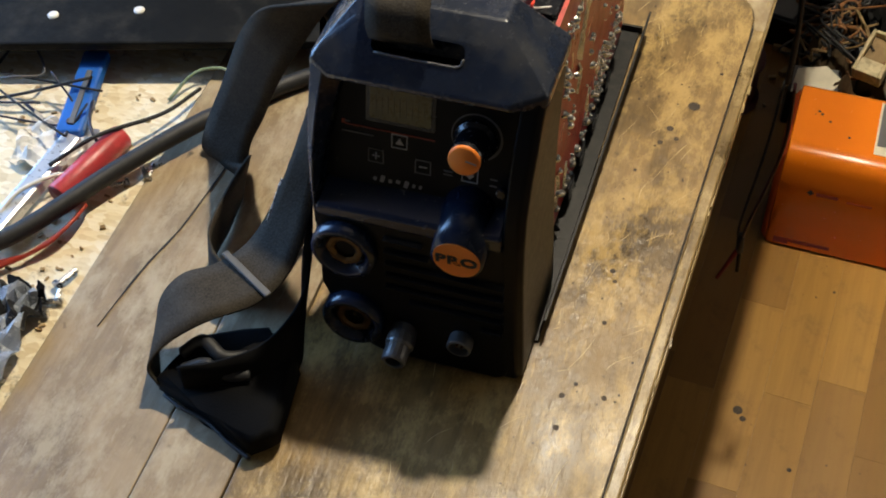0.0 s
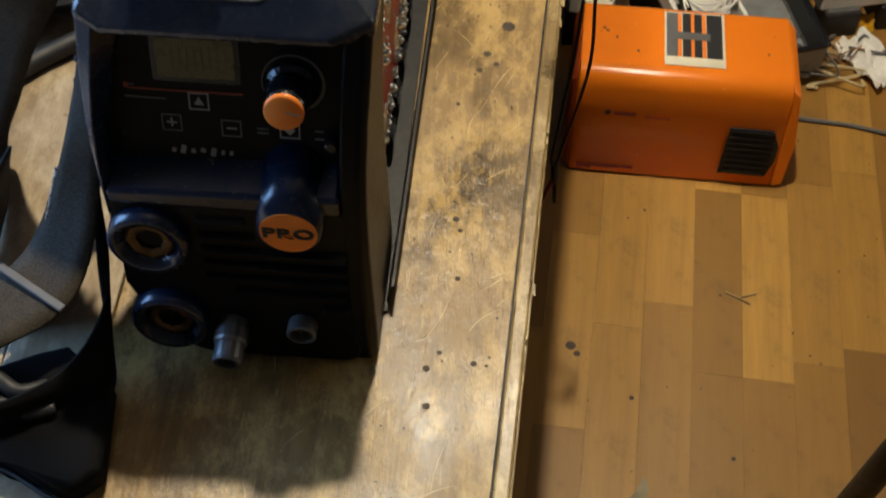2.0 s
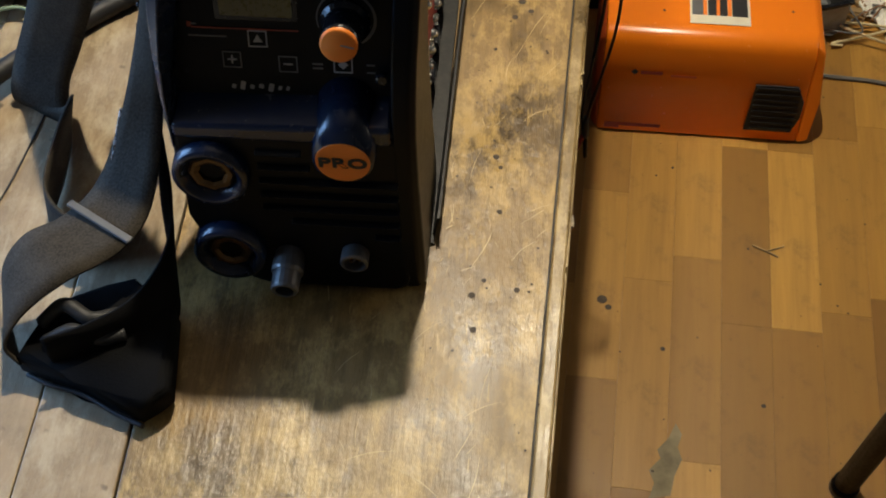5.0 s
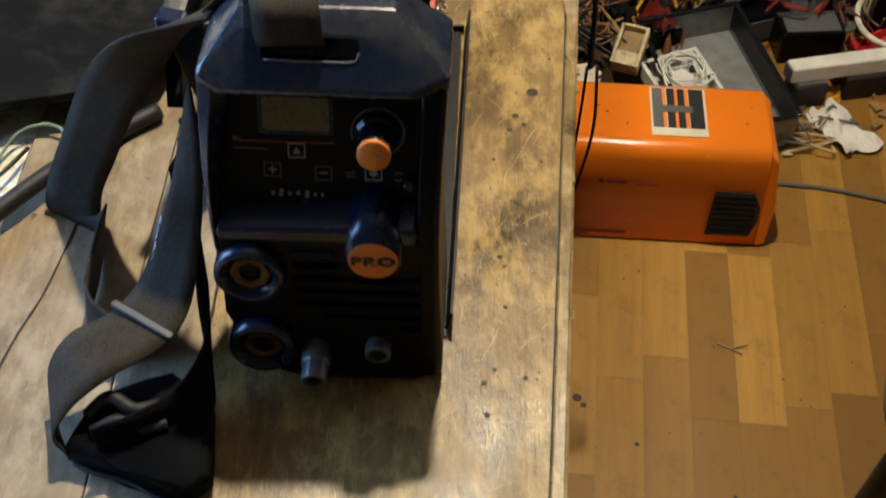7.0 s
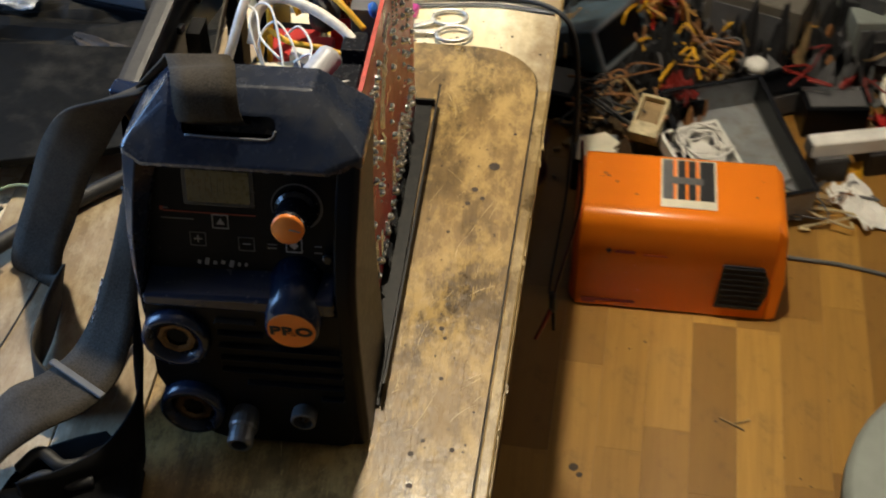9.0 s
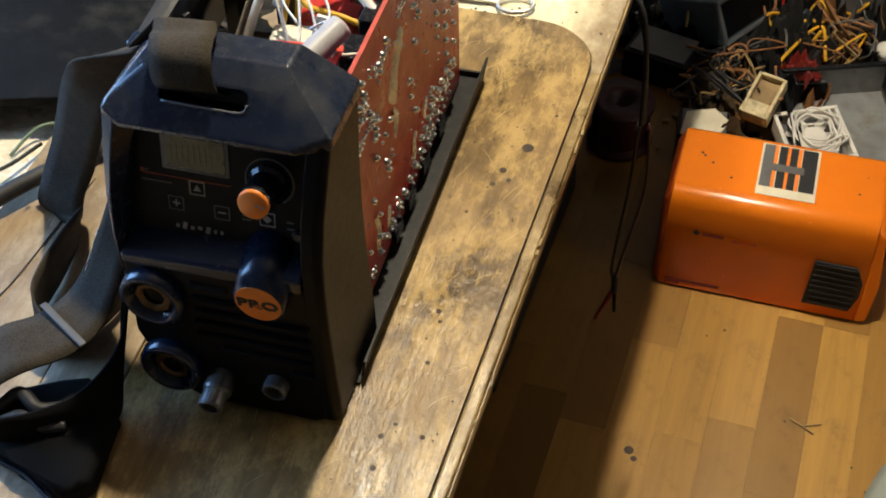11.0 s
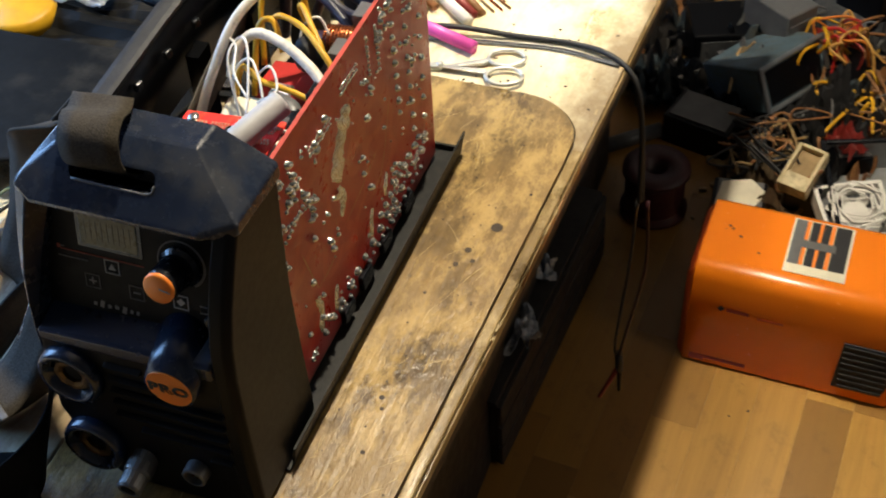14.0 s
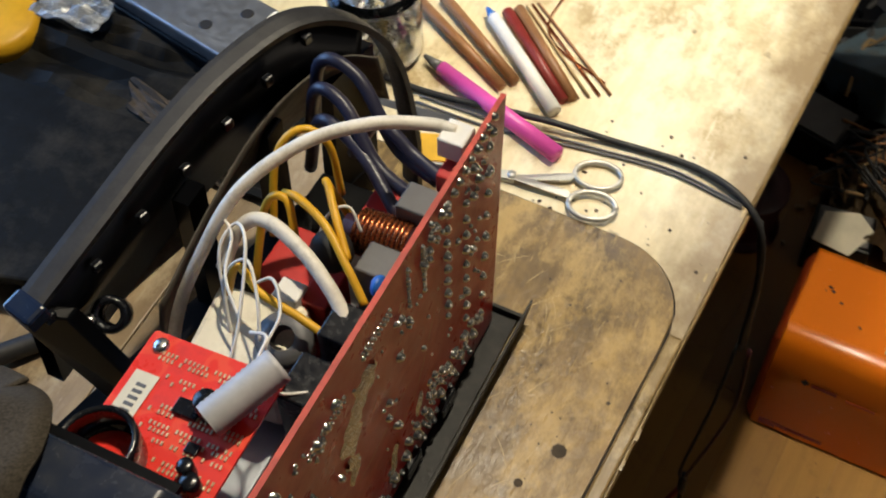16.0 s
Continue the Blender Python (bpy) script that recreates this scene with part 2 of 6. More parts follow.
CREAM = plain("cream_plastic", (0.62, 0.52, 0.30), 0.5, vary=0.2, dust=(0.20, 0.15, 0.08), scale=60)
WHITECABLE = plain("white_cable_sheath", (0.78, 0.74, 0.65), 0.45, vary=0.12, dust=(0.45, 0.40, 0.32), scale=80)
GREYCABLE = plain("grey_cable_sheath", (0.40, 0.40, 0.41), 0.42, vary=0.2, scale=80)
GREY = plain("grey_plastic", (0.11, 0.11, 0.113), 0.45, vary=0.2, scale=60)
BLUEGREY = plain("blue_grey_metal", (0.045, 0.066, 0.082), 0.45, 0.3, vary=0.4, scale=40, dust=(0.10, 0.08, 0.05))
YELLOW = plain("yellow_sheath", (0.70, 0.38, 0.015), 0.45, vary=0.15, scale=100)
RED = plain("red_plastic", (0.50, 0.025, 0.022), 0.4, vary=0.2, scale=70)
DARKRED = plain("dark_red_sheath", (0.20, 0.02, 0.015), 0.45, vary=0.3, scale=70)
MAROON = plain("maroon_core", (0.035, 0.006, 0.008), 0.5, vary=0.3, scale=70)
BATTERY = plain("pink_red_shrink_wrap", (0.52, 0.05, 0.055), 0.38, vary=0.15, scale=50, dust=(0.30, 0.04, 0.04))
BLUE = plain("blue_plastic", (0.015, 0.12, 0.48), 0.4, vary=0.2, scale=70)
PINK = plain("pink_plastic", (0.70, 0.09, 0.42), 0.4, vary=0.15, scale=60)
GREEN = plain("grey_green_wire", (0.24, 0.32, 0.22), 0.5, vary=0.2, scale=70)
BROWN = plain("brown_handle", (0.26, 0.12, 0.045), 0.45, vary=0.3, scale=60)
TAN = plain("tan_debris", (0.30, 0.20, 0.09), 0.7, vary=0.4, scale=60)
NAVYCABLE = plain("dark_blue_cable", (0.022, 0.022, 0.045), 0.42, vary=0.25, scale=80)
PRINT = plain("pale_print", (0.30, 0.30, 0.30), 0.6, vary=0.1, scale=100)
PRINTGREY = plain("dim_print", (0.10, 0.10, 0.103), 0.6, vary=0.2, scale=100)
PRINTRED = plain("red_print", (0.30, 0.05, 0.025), 0.6, vary=0.1, scale=100)
PRINTBLACK = plain("black_print", (0.012, 0.012, 0.014), 0.55, vary=0.2, scale=100)
LCD = plain("display_glass", (0.105, 0.088, 0.028), 0.3, vary=0.1, scale=60, bump=0.0)
PAPER = plain("paper_label", (0.64, 0.59, 0.46), 0.7, vary=0.12, scale=60)
WALLPAINT = plain("dark_low_bounce_paint", (0.09, 0.085, 0.08), 0.85, vary=0.2, scale=6, dust=(0.06, 0.055, 0.05))
# Near-black with faintly paler patches, for the bench frame, crate and blocks.
DARKWOOD = plain("near_black_panel", (0.013, 0.011, 0.010), 0.6, vary=0.4, scale=12, dust=(0.032, 0.027, 0.022))
GLASS = see_through("jar_glass", (0.72, 0.74, 0.72), 0.06)
FILMBAG = plain("milky_film", (0.50, 0.54, 0.60), 0.22, vary=0.3, scale=60, dust=(0.20, 0.21, 0.22))
FILMBAG.node_tree.nodes["Principled BSDF"].inputs["Transmission Weight"].default_value = 0.35
STOOLMAT = plain("grey_green_stool_paint", (0.22, 0.24, 0.22), 0.5, vary=0.2, scale=30)


# ---- building helpers ----
def part(name, bm, material, parent=None, label="", smooth=False):
    bmesh.ops.recalc_face_normals(bm, faces=bm.faces[:])
    me = bpy.data.meshes.new(name)
    bm.to_mesh(me)
    bm.free()
    me.materials.append(material)
    if smooth:
        for f in me.polygons:
            f.use_smooth = True
    ob = new(name, me)
    ob.parent = parent
    if label:
        ob["label"] = label
    return ob


def thing(name, label, category, loc=(0, 0, 0), rz=0.0, group="", rx=0.0, ry=0.0):
    ob = new(name)
    ob.empty_display_size = 0.02
    ob.matrix_world = pose(*loc, rx, ry, rz)
    return tagged(ob, label, category, group)


def single(name, bm, material, label, category, group="", loc=(0, 0, 0), rz=0.0, smooth=False, rx=0.0, ry=0.0):
    ob = part(name, bm, material, None, "", smooth)
    ob.matrix_world = pose(*loc, rx, ry, rz)
    return tagged(ob, label, category, group)


def box(bm, c, s, bevel=0.0, turn=None, segments=2):
    r = bmesh.ops.create_cube(bm, size=1.0)
    vs = r["verts"]
    bmesh.ops.scale(bm, vec=s, verts=vs)
    if bevel:
        es = list({e for v in vs for e in v.link_edges})
        vs = list({v for f in bmesh.ops.bevel(bm, geom=es, offset=bevel, segments=segments, profile=0.5, affect="EDGES")["faces"] for v in f.verts} | {v for v in vs if v.is_valid})
    m = Matrix.Translation(c)
    if turn:
        m = m @ pose(0, 0, 0, *turn)
    bmesh.ops.transform(bm, matrix=m, verts=vs)
    return bm


def boxed(c, s, bevel=0.0, turn=None):
    return box(bmesh.new(), c, s, bevel, turn)


def lathe(bm, profile, axis=Matrix(), seg=24):
    """profile: (radius, height) pairs turned round the local z axis."""
    rings = []
    for r, h in profile:
        rings.append([bm.verts.new(axis @ Vector((r * math.cos(a), r * math.sin(a), h))) for a in (2 * math.pi * i / seg for i in range(seg))] if r > 1e-6 else [bm.verts.new(axis @ Vector((0, 0, h)))])
    for a, b in zip(rings, rings[1:]):
        for i in range(max(len(a), len(b))):
            q = [a[i % len(a)], a[(i + 1) % len(a)], b[(i + 1) % len(b)], b[i % len(b)]]
            q = list(dict.fromkeys(q))
            if len(q) > 2:
                bm.faces.new(q)
    return bm


def along(p, d):
    """The pose at p whose z axis points along d."""
    return Matrix.Translation(p) @ Vector(d).to_track_quat("Z", "Y").to_matrix().to_4x4()


def rod(bm, a, b, r, r2=None, seg=14):
    a, b = Vector(a), Vector(b)
    h = (b - a).length
    r2 = r if r2 is None else r2
    return lathe(bm, [(0, 0), (r, 0), (r2, h), (0, h)], along(a, b - a), seg)


def smooth_path(pts, n=8):
    ps = [Vector(p) for p in pts]
    ps = [2 * ps[0] - ps[1]] + ps + [2 * ps[-1] - ps[-2]]
    out = []
    for i in range(1, len(ps) - 2):
        a, b, c, d = ps[i - 1:i + 3]
        for k in range(n):
            u = k / n
            out.append(0.5 * (2 * b + (c - a) * u + (2 * a - 5 * b + 4 * c - d) * u * u + (3 * b - 3 * c + d - a) * u ** 3))
    out.append(ps[-2])
    return out


def tube(bm, pts, r, seg=8, n=8):
    ps = smooth_path(pts, n)
    up = Vector((0.13, 0.21, 0.97))
    rings = []
    for i, p in enumerate(ps):
        d = (ps[min(i + 1, len(ps) - 1)] - ps[max(i - 1, 0)]).normalized()
        side = d.cross(up).normalized()
        up = side.cross(d).normalized()
        rings.append([bm.verts.new(p + r * (math.cos(a) * side + math.sin(a) * up)) for a in (2 * math.pi * k / seg for k in range(seg))])
    for a, b in zip(rings, rings[1:]):
        for k in range(seg):
            bm.faces.new((a[k], a[(k + 1) % seg], b[(k + 1) % seg], b[k]))
    bm.faces.new(rings[0])
    bm.faces.new(rings[-1][::-1])
    return bm


def tubed(pts, r, seg=8, n=8):
    return tube(bmesh.new(), pts, r, seg, n)


def ribbon(rows, thick=0.0016, n=10):
    """A strap: rows of (centre, half-width vector)."""
    bm = bmesh.new()
    cs = smooth_path([c for c, w in rows], n)
    ws = smooth_path([w for c, w in rows], n)
    rings = []
    for i, (c, w) in enumerate(zip(cs, ws)):
        d = (cs[min(i + 1, len(cs) - 1)] - cs[max(i - 1, 0)]).normalized()
        nrm = d.cross(w).normalized() * thick * 0.5
        rings.append([bm.verts.new(c + q) for q in (-w - nrm, -w * 0.5 - nrm * 1.2, w * 0.5 - nrm * 1.2, w - nrm, w + nrm, w * 0.5 + nrm * 1.2, -w * 0.5 + nrm * 1.2, -w + nrm)])
    for a, b in zip(rings, rings[1:]):
        for k in range(8):
            bm.faces.new((a[k], a[(k + 1) % 8], b[(k + 1) % 8], b[k]))
    bm.faces.new(rings[0])
    bm.faces.new(rings[-1][::-1])
    return bm


def hull(bm, pts, bevel=0.0, flat_x=None):
    vs = [bm.verts.new(p) for p in pts]
    r = bmesh.ops.convex_hull(bm, input=vs)
    bmesh.ops.delete(bm, geom=[g for g in r["geom_interior"] if isinstance(g, bmesh.types.BMVert)], context="VERTS")
    bmesh.ops.dissolve_limit(bm, angle_limit=radians(4), verts=bm.verts[:], edges=bm.edges[:])
    if bevel:
        keep = [e for e in bm.edges if flat_x is None or not all(abs(v.co.x - flat_x) < 1e-5 for v in e.verts)]
        bmesh.ops.bevel(bm, geom=keep, offset=bevel, segments=2, profile=0.5, affect="EDGES")
    return bm


def prism(bm, outline, lo, hi, axis="z", bevel=0.0, seg=2):
    """An outline in a plane, pulled from lo to hi along the axis. For y the outline is (x, z), for x it is (y, z)."""
    put = {"z": lambda a, b, h: (a, b, h), "y": lambda a, b, h: (a, h, b), "x": lambda a, b, h: (h, a, b)}[axis]
    bot = [bm.verts.new(put(a, b, lo)) for a, b in outline]
    top = [bm.verts.new(put(a, b, hi)) for a, b in outline]
    f1, f2 = bm.faces.new(bot), bm.faces.new(top[::-1])
    for i in range(len(bot)):
        j = (i + 1) % len(bot)
        bm.faces.new((bot[i], top[i], top[j], bot[j]))
    if bevel:
        bmesh.ops.bevel(bm, geom=list(f1.edges) + list(f2.edges), offset=bevel, segments=seg, profile=0.5, affect="EDGES")
    return bm


def loft(rows):
    """A solid through rows of closed rings of points, capped at both ends."""
    bm = bmesh.new()
    rings = [[bm.verts.new(p) for p in ring] for ring in rows]
    for a, b in zip(rings, rings[1:]):
        for k in range(len(a)):
            bm.faces.new((a[k], a[(k + 1) % len(a)], b[(k + 1) % len(a)], b[k]))
    bm.faces.new(rings[0])
    bm.faces.new(rings[-1][::-1])
    return bm


def softened(ob, width, segments=3, angle=24):
    """Rounded edges with a smooth sheen, as on moulded plastic."""
    for f in ob.data.polygons:
        f.use_smooth = True
    m = ob.modifiers.new("rounded_edges", "BEVEL")
    m.width, m.segments, m.limit_method, m.angle_limit, m.harden_normals = width, segments, "ANGLE", radians(angle), True
    return ob


def carved(ob, cutter):
    """Takes the cutter's shape out of the mesh of ob."""
    tmp = bpy.data.objects.new("cutter", bpy.data.meshes.new("cutter"))
    bmesh.ops.recalc_face_normals(cutter, faces=cutter.faces[:])
    cutter.to_mesh(tmp.data)
    cutter.free()
    scene.collection.objects.link(tmp)
    m = ob.modifiers.new("carve", "BOOLEAN")
    m.object, m.operation, m.solver = tmp, "DIFFERENCE", "EXACT"
    bpy.context.view_layer.update()
    me = bpy.data.meshes.new_from_object(ob.evaluated_get(bpy.context.evaluated_depsgraph_get()))
    ob.modifiers.clear()
    ob.data = me
    bpy.data.objects.remove(tmp)
    return ob


def rounded(x0, y0, x1, y1, r, n=6):
    out = []
    for cx, cy, a0 in ((x1 - r, y1 - r, 0), (x0 + r, y1 - r, 90), (x0 + r, y0 + r, 180), (x1 - r, y0 + r, 270)):
        out += [(cx + r * math.cos(radians(a0 + 90 * i / n)), cy + r * math.sin(radians(a0 + 90 * i / n))) for i in range(n + 1)]
    return out


def blob(bm, c, r, squash=0.7, axis=(0, 0, 1), seg=6):
    m = along(c, axis)
    return lathe(bm, [(r, 0), (r * 0.85, r * squash * 0.5), (r * 0.4, r * squash * 0.95), (0, r * squash)], m, seg)


def crumple(c, s, seed, cuts=3):
    """A crumpled sheet or rag: a lumpy sheet that lies on what is under it."""
    rnd = random.Random(seed)
    bm = bmesh.new()
    bmesh.ops.create_grid(bm, x_segments=15, y_segments=15, size=0.5)
    off = Vector((rnd.uniform(0, 50), rnd.uniform(0, 50), 0))
    for v in bm.verts:
        p = v.co.copy()
        k = noise.noise(p * 3.2 + off)
        v.co = Vector((p.x * s[0] * (1 + 0.35 * noise.noise(p * 2 + off * 2)), p.y * s[1] * (1 + 0.35 * noise.noise(p * 2 - off)), s[2] * (0.15 + abs(k) * 1.4 + 0.35 * abs(noise.noise(p * 8 + off)))))
    ext = bmesh.ops.extrude_face_region(bm, geom=bm.faces[:])
    bmesh.ops.translate(bm, vec=(0, 0, -0.0012), verts=[g for g in ext["geom"] if isinstance(g, bmesh.types.BMVert)])
    bmesh.ops.translate(bm, vec=c, verts=bm.verts)
    return bm


# ---- the room ----
def structure(name, bm, material, label=""):
    ob = part(name, bm, material)
    return tagged(ob, label, "", "", "structure")


floor = structure("floor", boxed((0.1, 0.2, -0.056), (3.6, 3.8, 0.10)), DARKWOOD, "wood-strip laminate floor, dusty and scuffed")
# Walls and ceiling are out of view; their paint is dark to limit bounced light.
structure("wall_north", boxed((0.1, 2.15, 1.2), (3.8, 0.1, 2.6)), WALLPAINT, "plain dark wall behind the junk")
structure("wall_south", boxed((0.1, -1.75, 1.2), (3.8, 0.1, 2.6)), WALLPAINT, "plain dark wall")
structure("wall_east", boxed((1.95, 0.2, 1.2), (0.1, 3.8, 2.6)), WALLPAINT, "plain dark wall")
w = bmesh.new()
for c, s in (((-1.70, (WINDOW_Y - 2.4) / 2, 1.2), (0.1, WINDOW_Y + 1.0, 2.6)), ((-1.70, (WINDOW_Y + 2.8) / 2, 1.2), (0.1, 1.4 - WINDOW_Y, 2.6)), ((-1.70, WINDOW_Y, 0.32), (0.1, 1.4, 0.84)), ((-1.70, WINDOW_Y, 2.13), (0.1, 1.4, 0.74))):
    box(w, c, s)
structure("wall_west", w, WALLPAINT, "plain dark wall with one window")
structure("ceiling", boxed((0.1, 0.2, 2.55), (3.8, 4.0, 0.1)), WALLPAINT, "plain dark ceiling")
win = bmesh.new()
for c, s in (((-1.70, WINDOW_Y, 0.77), (0.07, 1.4, 0.06)), ((-1.70, WINDOW_Y, 1.73), (0.07, 1.4, 0.06)), ((-1.70, WINDOW_Y - 0.67, 1.25), (0.07, 0.06, 0.9)), ((-1.70, WINDOW_Y + 0.67, 1.25), (0.07, 0.06, 0.9))):
    box(win, c, s, 0.004)
structure("window_1", win, WHITE, "white painted window frame")


# ---- the workbench ----
bench = thing("workbench", "low wooden workbench with a stained, scratched plank top", "workbench")


def ex(y):
    """x of the bench's front edge at y."""
    return 0.141 + 0.047 * y


T = 0.032
# dark base, worn front strip and pale far board, all showing beyond the thin board
ARC = [(ex(0.36) - 0.0595 + 0.0512 * math.cos(radians(q)), 0.357 + 0.0512 * math.sin(radians(q))) for q in range(8, 95, 8)]
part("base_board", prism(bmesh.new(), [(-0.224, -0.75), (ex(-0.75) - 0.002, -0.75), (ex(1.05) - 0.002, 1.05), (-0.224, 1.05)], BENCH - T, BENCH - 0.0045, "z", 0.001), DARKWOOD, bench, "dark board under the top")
part("front_strip", prism(bmesh.new(), [(ex(-0.75) - 0.0083, -0.75), (ex(-0.75), -0.75), (ex(0.355), 0.355), (ex(0.355) - 0.0083, 0.355)], BENCH - 0.0045, BENCH - 0.0003, "z", 0.0014), EDGEWOOD, bench, "worn yellow-brown front strip")
part("far_board", prism(bmesh.new(), [(-0.224, 0.4145), (-0.08, 0.4145), (0.02, 0.4105)] + ARC[::-1] + [(ex(0.3555) - 0.0083, 0.3555), (ex(0.3555), 0.3555), (ex(1.05), 1.05), (-0.224, 1.05)], BENCH - 0.0045, BENCH - 0.0016, "z", 0.0008), PALEWOOD, bench, "pale worn far board")
part("front_lath", prism(bmesh.new(), [(ex(-0.75) - 0.0018, -0.75), (ex(-0.75) + 0.0012, -0.75), (ex(1.05) + 0.0012, 1.05), (ex(1.05) - 0.0018, 1.05)], BENCH - 0.0125, BENCH - 0.0048, "z", 0.0006), EDGEWOOD, bench, "dirty chipped edge lath")
part("side_board", boxed((-0.72, 0.10, BENCH - 0.013), (0.99, 1.9, 0.018)), OSB, bench, "pale strand board, littered and stained")
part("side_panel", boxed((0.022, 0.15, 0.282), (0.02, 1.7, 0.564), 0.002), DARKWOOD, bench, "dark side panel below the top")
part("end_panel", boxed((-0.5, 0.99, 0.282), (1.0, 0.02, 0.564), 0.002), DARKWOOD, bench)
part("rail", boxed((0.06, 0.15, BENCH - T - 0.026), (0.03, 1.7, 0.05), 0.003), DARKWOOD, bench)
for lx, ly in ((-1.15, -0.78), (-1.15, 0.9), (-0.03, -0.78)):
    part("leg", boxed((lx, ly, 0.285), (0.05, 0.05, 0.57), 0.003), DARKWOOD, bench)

# thin board with a rounded corner that lies on the bench: two planks, split by a crack
out = [(-0.066, -0.7), (ex(-0.7) - 0.0095, -0.7)] + [(ex(y) - 0.0095, y) for y in (-0.3, 0.0, 0.2, 0.34)]
cx, cy, r = ex(0.36) - 0.0095 - 0.05, 0.357, 0.05
out += [(cx + r * math.cos(radians(a)), cy + r * math.sin(radians(a))) for a in range(8, 95, 8)] + [(0.02, 0.409), (-0.078, 0.413)]
rim = thing("table_board", "brown varnished thin board with a rounded corner, stained and scratched", "board")
part("plank", prism(bmesh.new(), out, BENCH - 0.0045, BENCH, "z", 0.0008), BENCHWOOD, rim)
part("plank", prism(bmesh.new(), [(-0.1205, -0.7), (-0.0672, -0.7), (-0.0792, 0.413), (-0.125, 0.413)], BENCH - 0.0045, BENCH + 0.0004, "z", 0.0008), PLANKWOOD, rim)
part("plank", prism(bmesh.new(), [(-0.225, -0.7), (-0.1214, -0.7), (-0.1259, 0.413), (-0.222, 0.413)], BENCH - 0.0045, BENCH - 0.0002, "z", 0.0008), PLANKWOOD, rim, "greyed plank with a long crack")


def crack(pts, wide=0.0012):
    bm = bmesh.new()
    ps = smooth_path(pts, 6)
    rnd = random.Random(len(pts) + int(abs(pts[0][0]) * 1000))
    prev = None
    for i, p in enumerate(ps):
        k = wide * (0.25 + rnd.random()) * min(1, 0.3 + i * 0.2, 0.3 + (len(ps) - 1 - i) * 0.2)
        cur = [bm.verts.new((p.x - k / 2, p.y, p.z)), bm.verts.new((p.x + k / 2, p.y, p.z)), bm.verts.new((p.x + k / 2, p.y, p.z - 0.0012)), bm.verts.new((p.x - k / 2, p.y, p.z - 0.0012))]
        if prev:
            for a in range(4):
                bm.faces.new((prev[a], prev[(a + 1) % 4], cur[(a + 1) % 4], cur[a]))
        prev = cur
    return bm


zc = BENCH + 0.0008
part("crack", crack([(-0.196, -0.03, zc), (-0.189, 0.02, zc), (-0.180, 0.06, zc), (-0.174, 0.12, zc), (-0.170, 0.16, zc)]), PRINTBLACK, rim, "dark split in the plank")
pits = bmesh.new()
rnd = random.Random(5)
for x, y, s in ((0.122, 0.261, 2.7), (0.100, 0.101, 1.2), (0.103, 0.093, 0.9), (0.116, 0.007, 1.1), (0.098, 0.012, 0.9), (0.092, 0.002, 1.2), (0.135, 0.299, 0.8), (0.094, -0.02, 1.2), (0.104, 0.06, 1.0), (0.110, 0.235, 1.6), (0.116, 0.226, 1.2), (0.106, 0.22, 1.3), (0.095, 0.19, 0.8)):
    lathe(pits, [(0, 0.0), (0.0016 * s, 0.0)], pose(x, y, BENCH + 0.0003), 9)
for k in range(70):
    lathe(pits, [(0, 0.0), (rnd.uniform(0.0003, 0.0009), 0.0)], pose(rnd.uniform(0.072, 0.13), rnd.uniform(-0.15, 0.39), BENCH + 0.0003), 6)
tagged(part("burn_mark", pits, BURN, rim, "burn marks and pits"), kind="stuff")
cuts = bmesh.new()
for k in range(150):
    x, y, a = rnd.uniform(0.01, 0.128), rnd.uniform(-0.30, 0.395), radians(rnd.choice((rnd.uniform(35, 75), rnd.uniform(60, 120), rnd.uniform(0, 180))))
    ln, bend, wd = rnd.uniform(0.004, 0.030), rnd.uniform(-0.4, 0.4), rnd.uniform(0.00012, 0.00032)
    prev = None
    for q in range(6):
        u = q / 5
        px, py = x + ln * u * math.cos(a + bend * u), y + ln * u * math.sin(a + bend * u)
        if px > ex(py) - 0.012 or py > 0.40 or (py > 0.355 and px > 0.09):
            break
        k2 = wd * (0.3 + 1.4 * u * (1 - u) * 2)
        cur = [cuts.verts.new((px - k2 * math.sin(a), py + k2 * math.cos(a), BENCH + 0.00025)), cuts.verts.new((px + k2 * math.sin(a), py - k2 * math.cos(a), BENCH + 0.00025))]
        if prev:
            cuts.faces.new((prev[0], prev[1], cur[1], cur[0]))
        prev = cur
tagged(part("scratch", cuts, SCRATCH, rim, "pale scratches through the varnish"), kind="stuff")
chips = bmesh.new()
for k in range(40):
    y = rnd.uniform(-0.2, 0.5)
    box(chips, (ex(y) + rnd.uniform(-0.006, 0.002), y, BENCH - 0.0022), (rnd.uniform(0.0008, 0.002), rnd.uniform(0.002, 0.009), 0.0014))
tagged(part("edge_chip", chips, EDGEWOOD, bench, "pale splinters along the front edge"), kind="stuff")


# ---- the welding inverter ----
weld = thing("welding_inverter", "blue-black opened welding inverter with a bare red circuit board", "welder", (0.0, 0.0, BENCH + 0.0005))
Z = BENCH + 0.0005  # heights below are taken from the floor and lowered by this


def wl(name, bm, material, label="", smooth=False, parent=None):
    bmesh.ops.translate(bm, vec=(0, 0, -Z), verts=bm.verts)
    return part(name, bm, material, parent or weld, label, smooth)


# lower half of the front: an outline that follows the sockets on its left side
low = [(0.052, 0.603), (0.058, 0.606), (0.060, 0.612), (0.060, 0.712), (-0.054, 0.712), (-0.0555, 0.69), (-0.053, 0.672), (-0.050, 0.655), (-0.050, 0.640), (-0.046, 0.626), (-0.038, 0.615), (-0.026, 0.606), (-0.018, 0.603)]
lower = prism(bmesh.new(), low, 0.002, 0.075, "y", 0.0035, 3)
for v in lower.verts:
    if v.co.y < 0.04:
        v.co.y += (v.co.z - 0.613) * 0.10
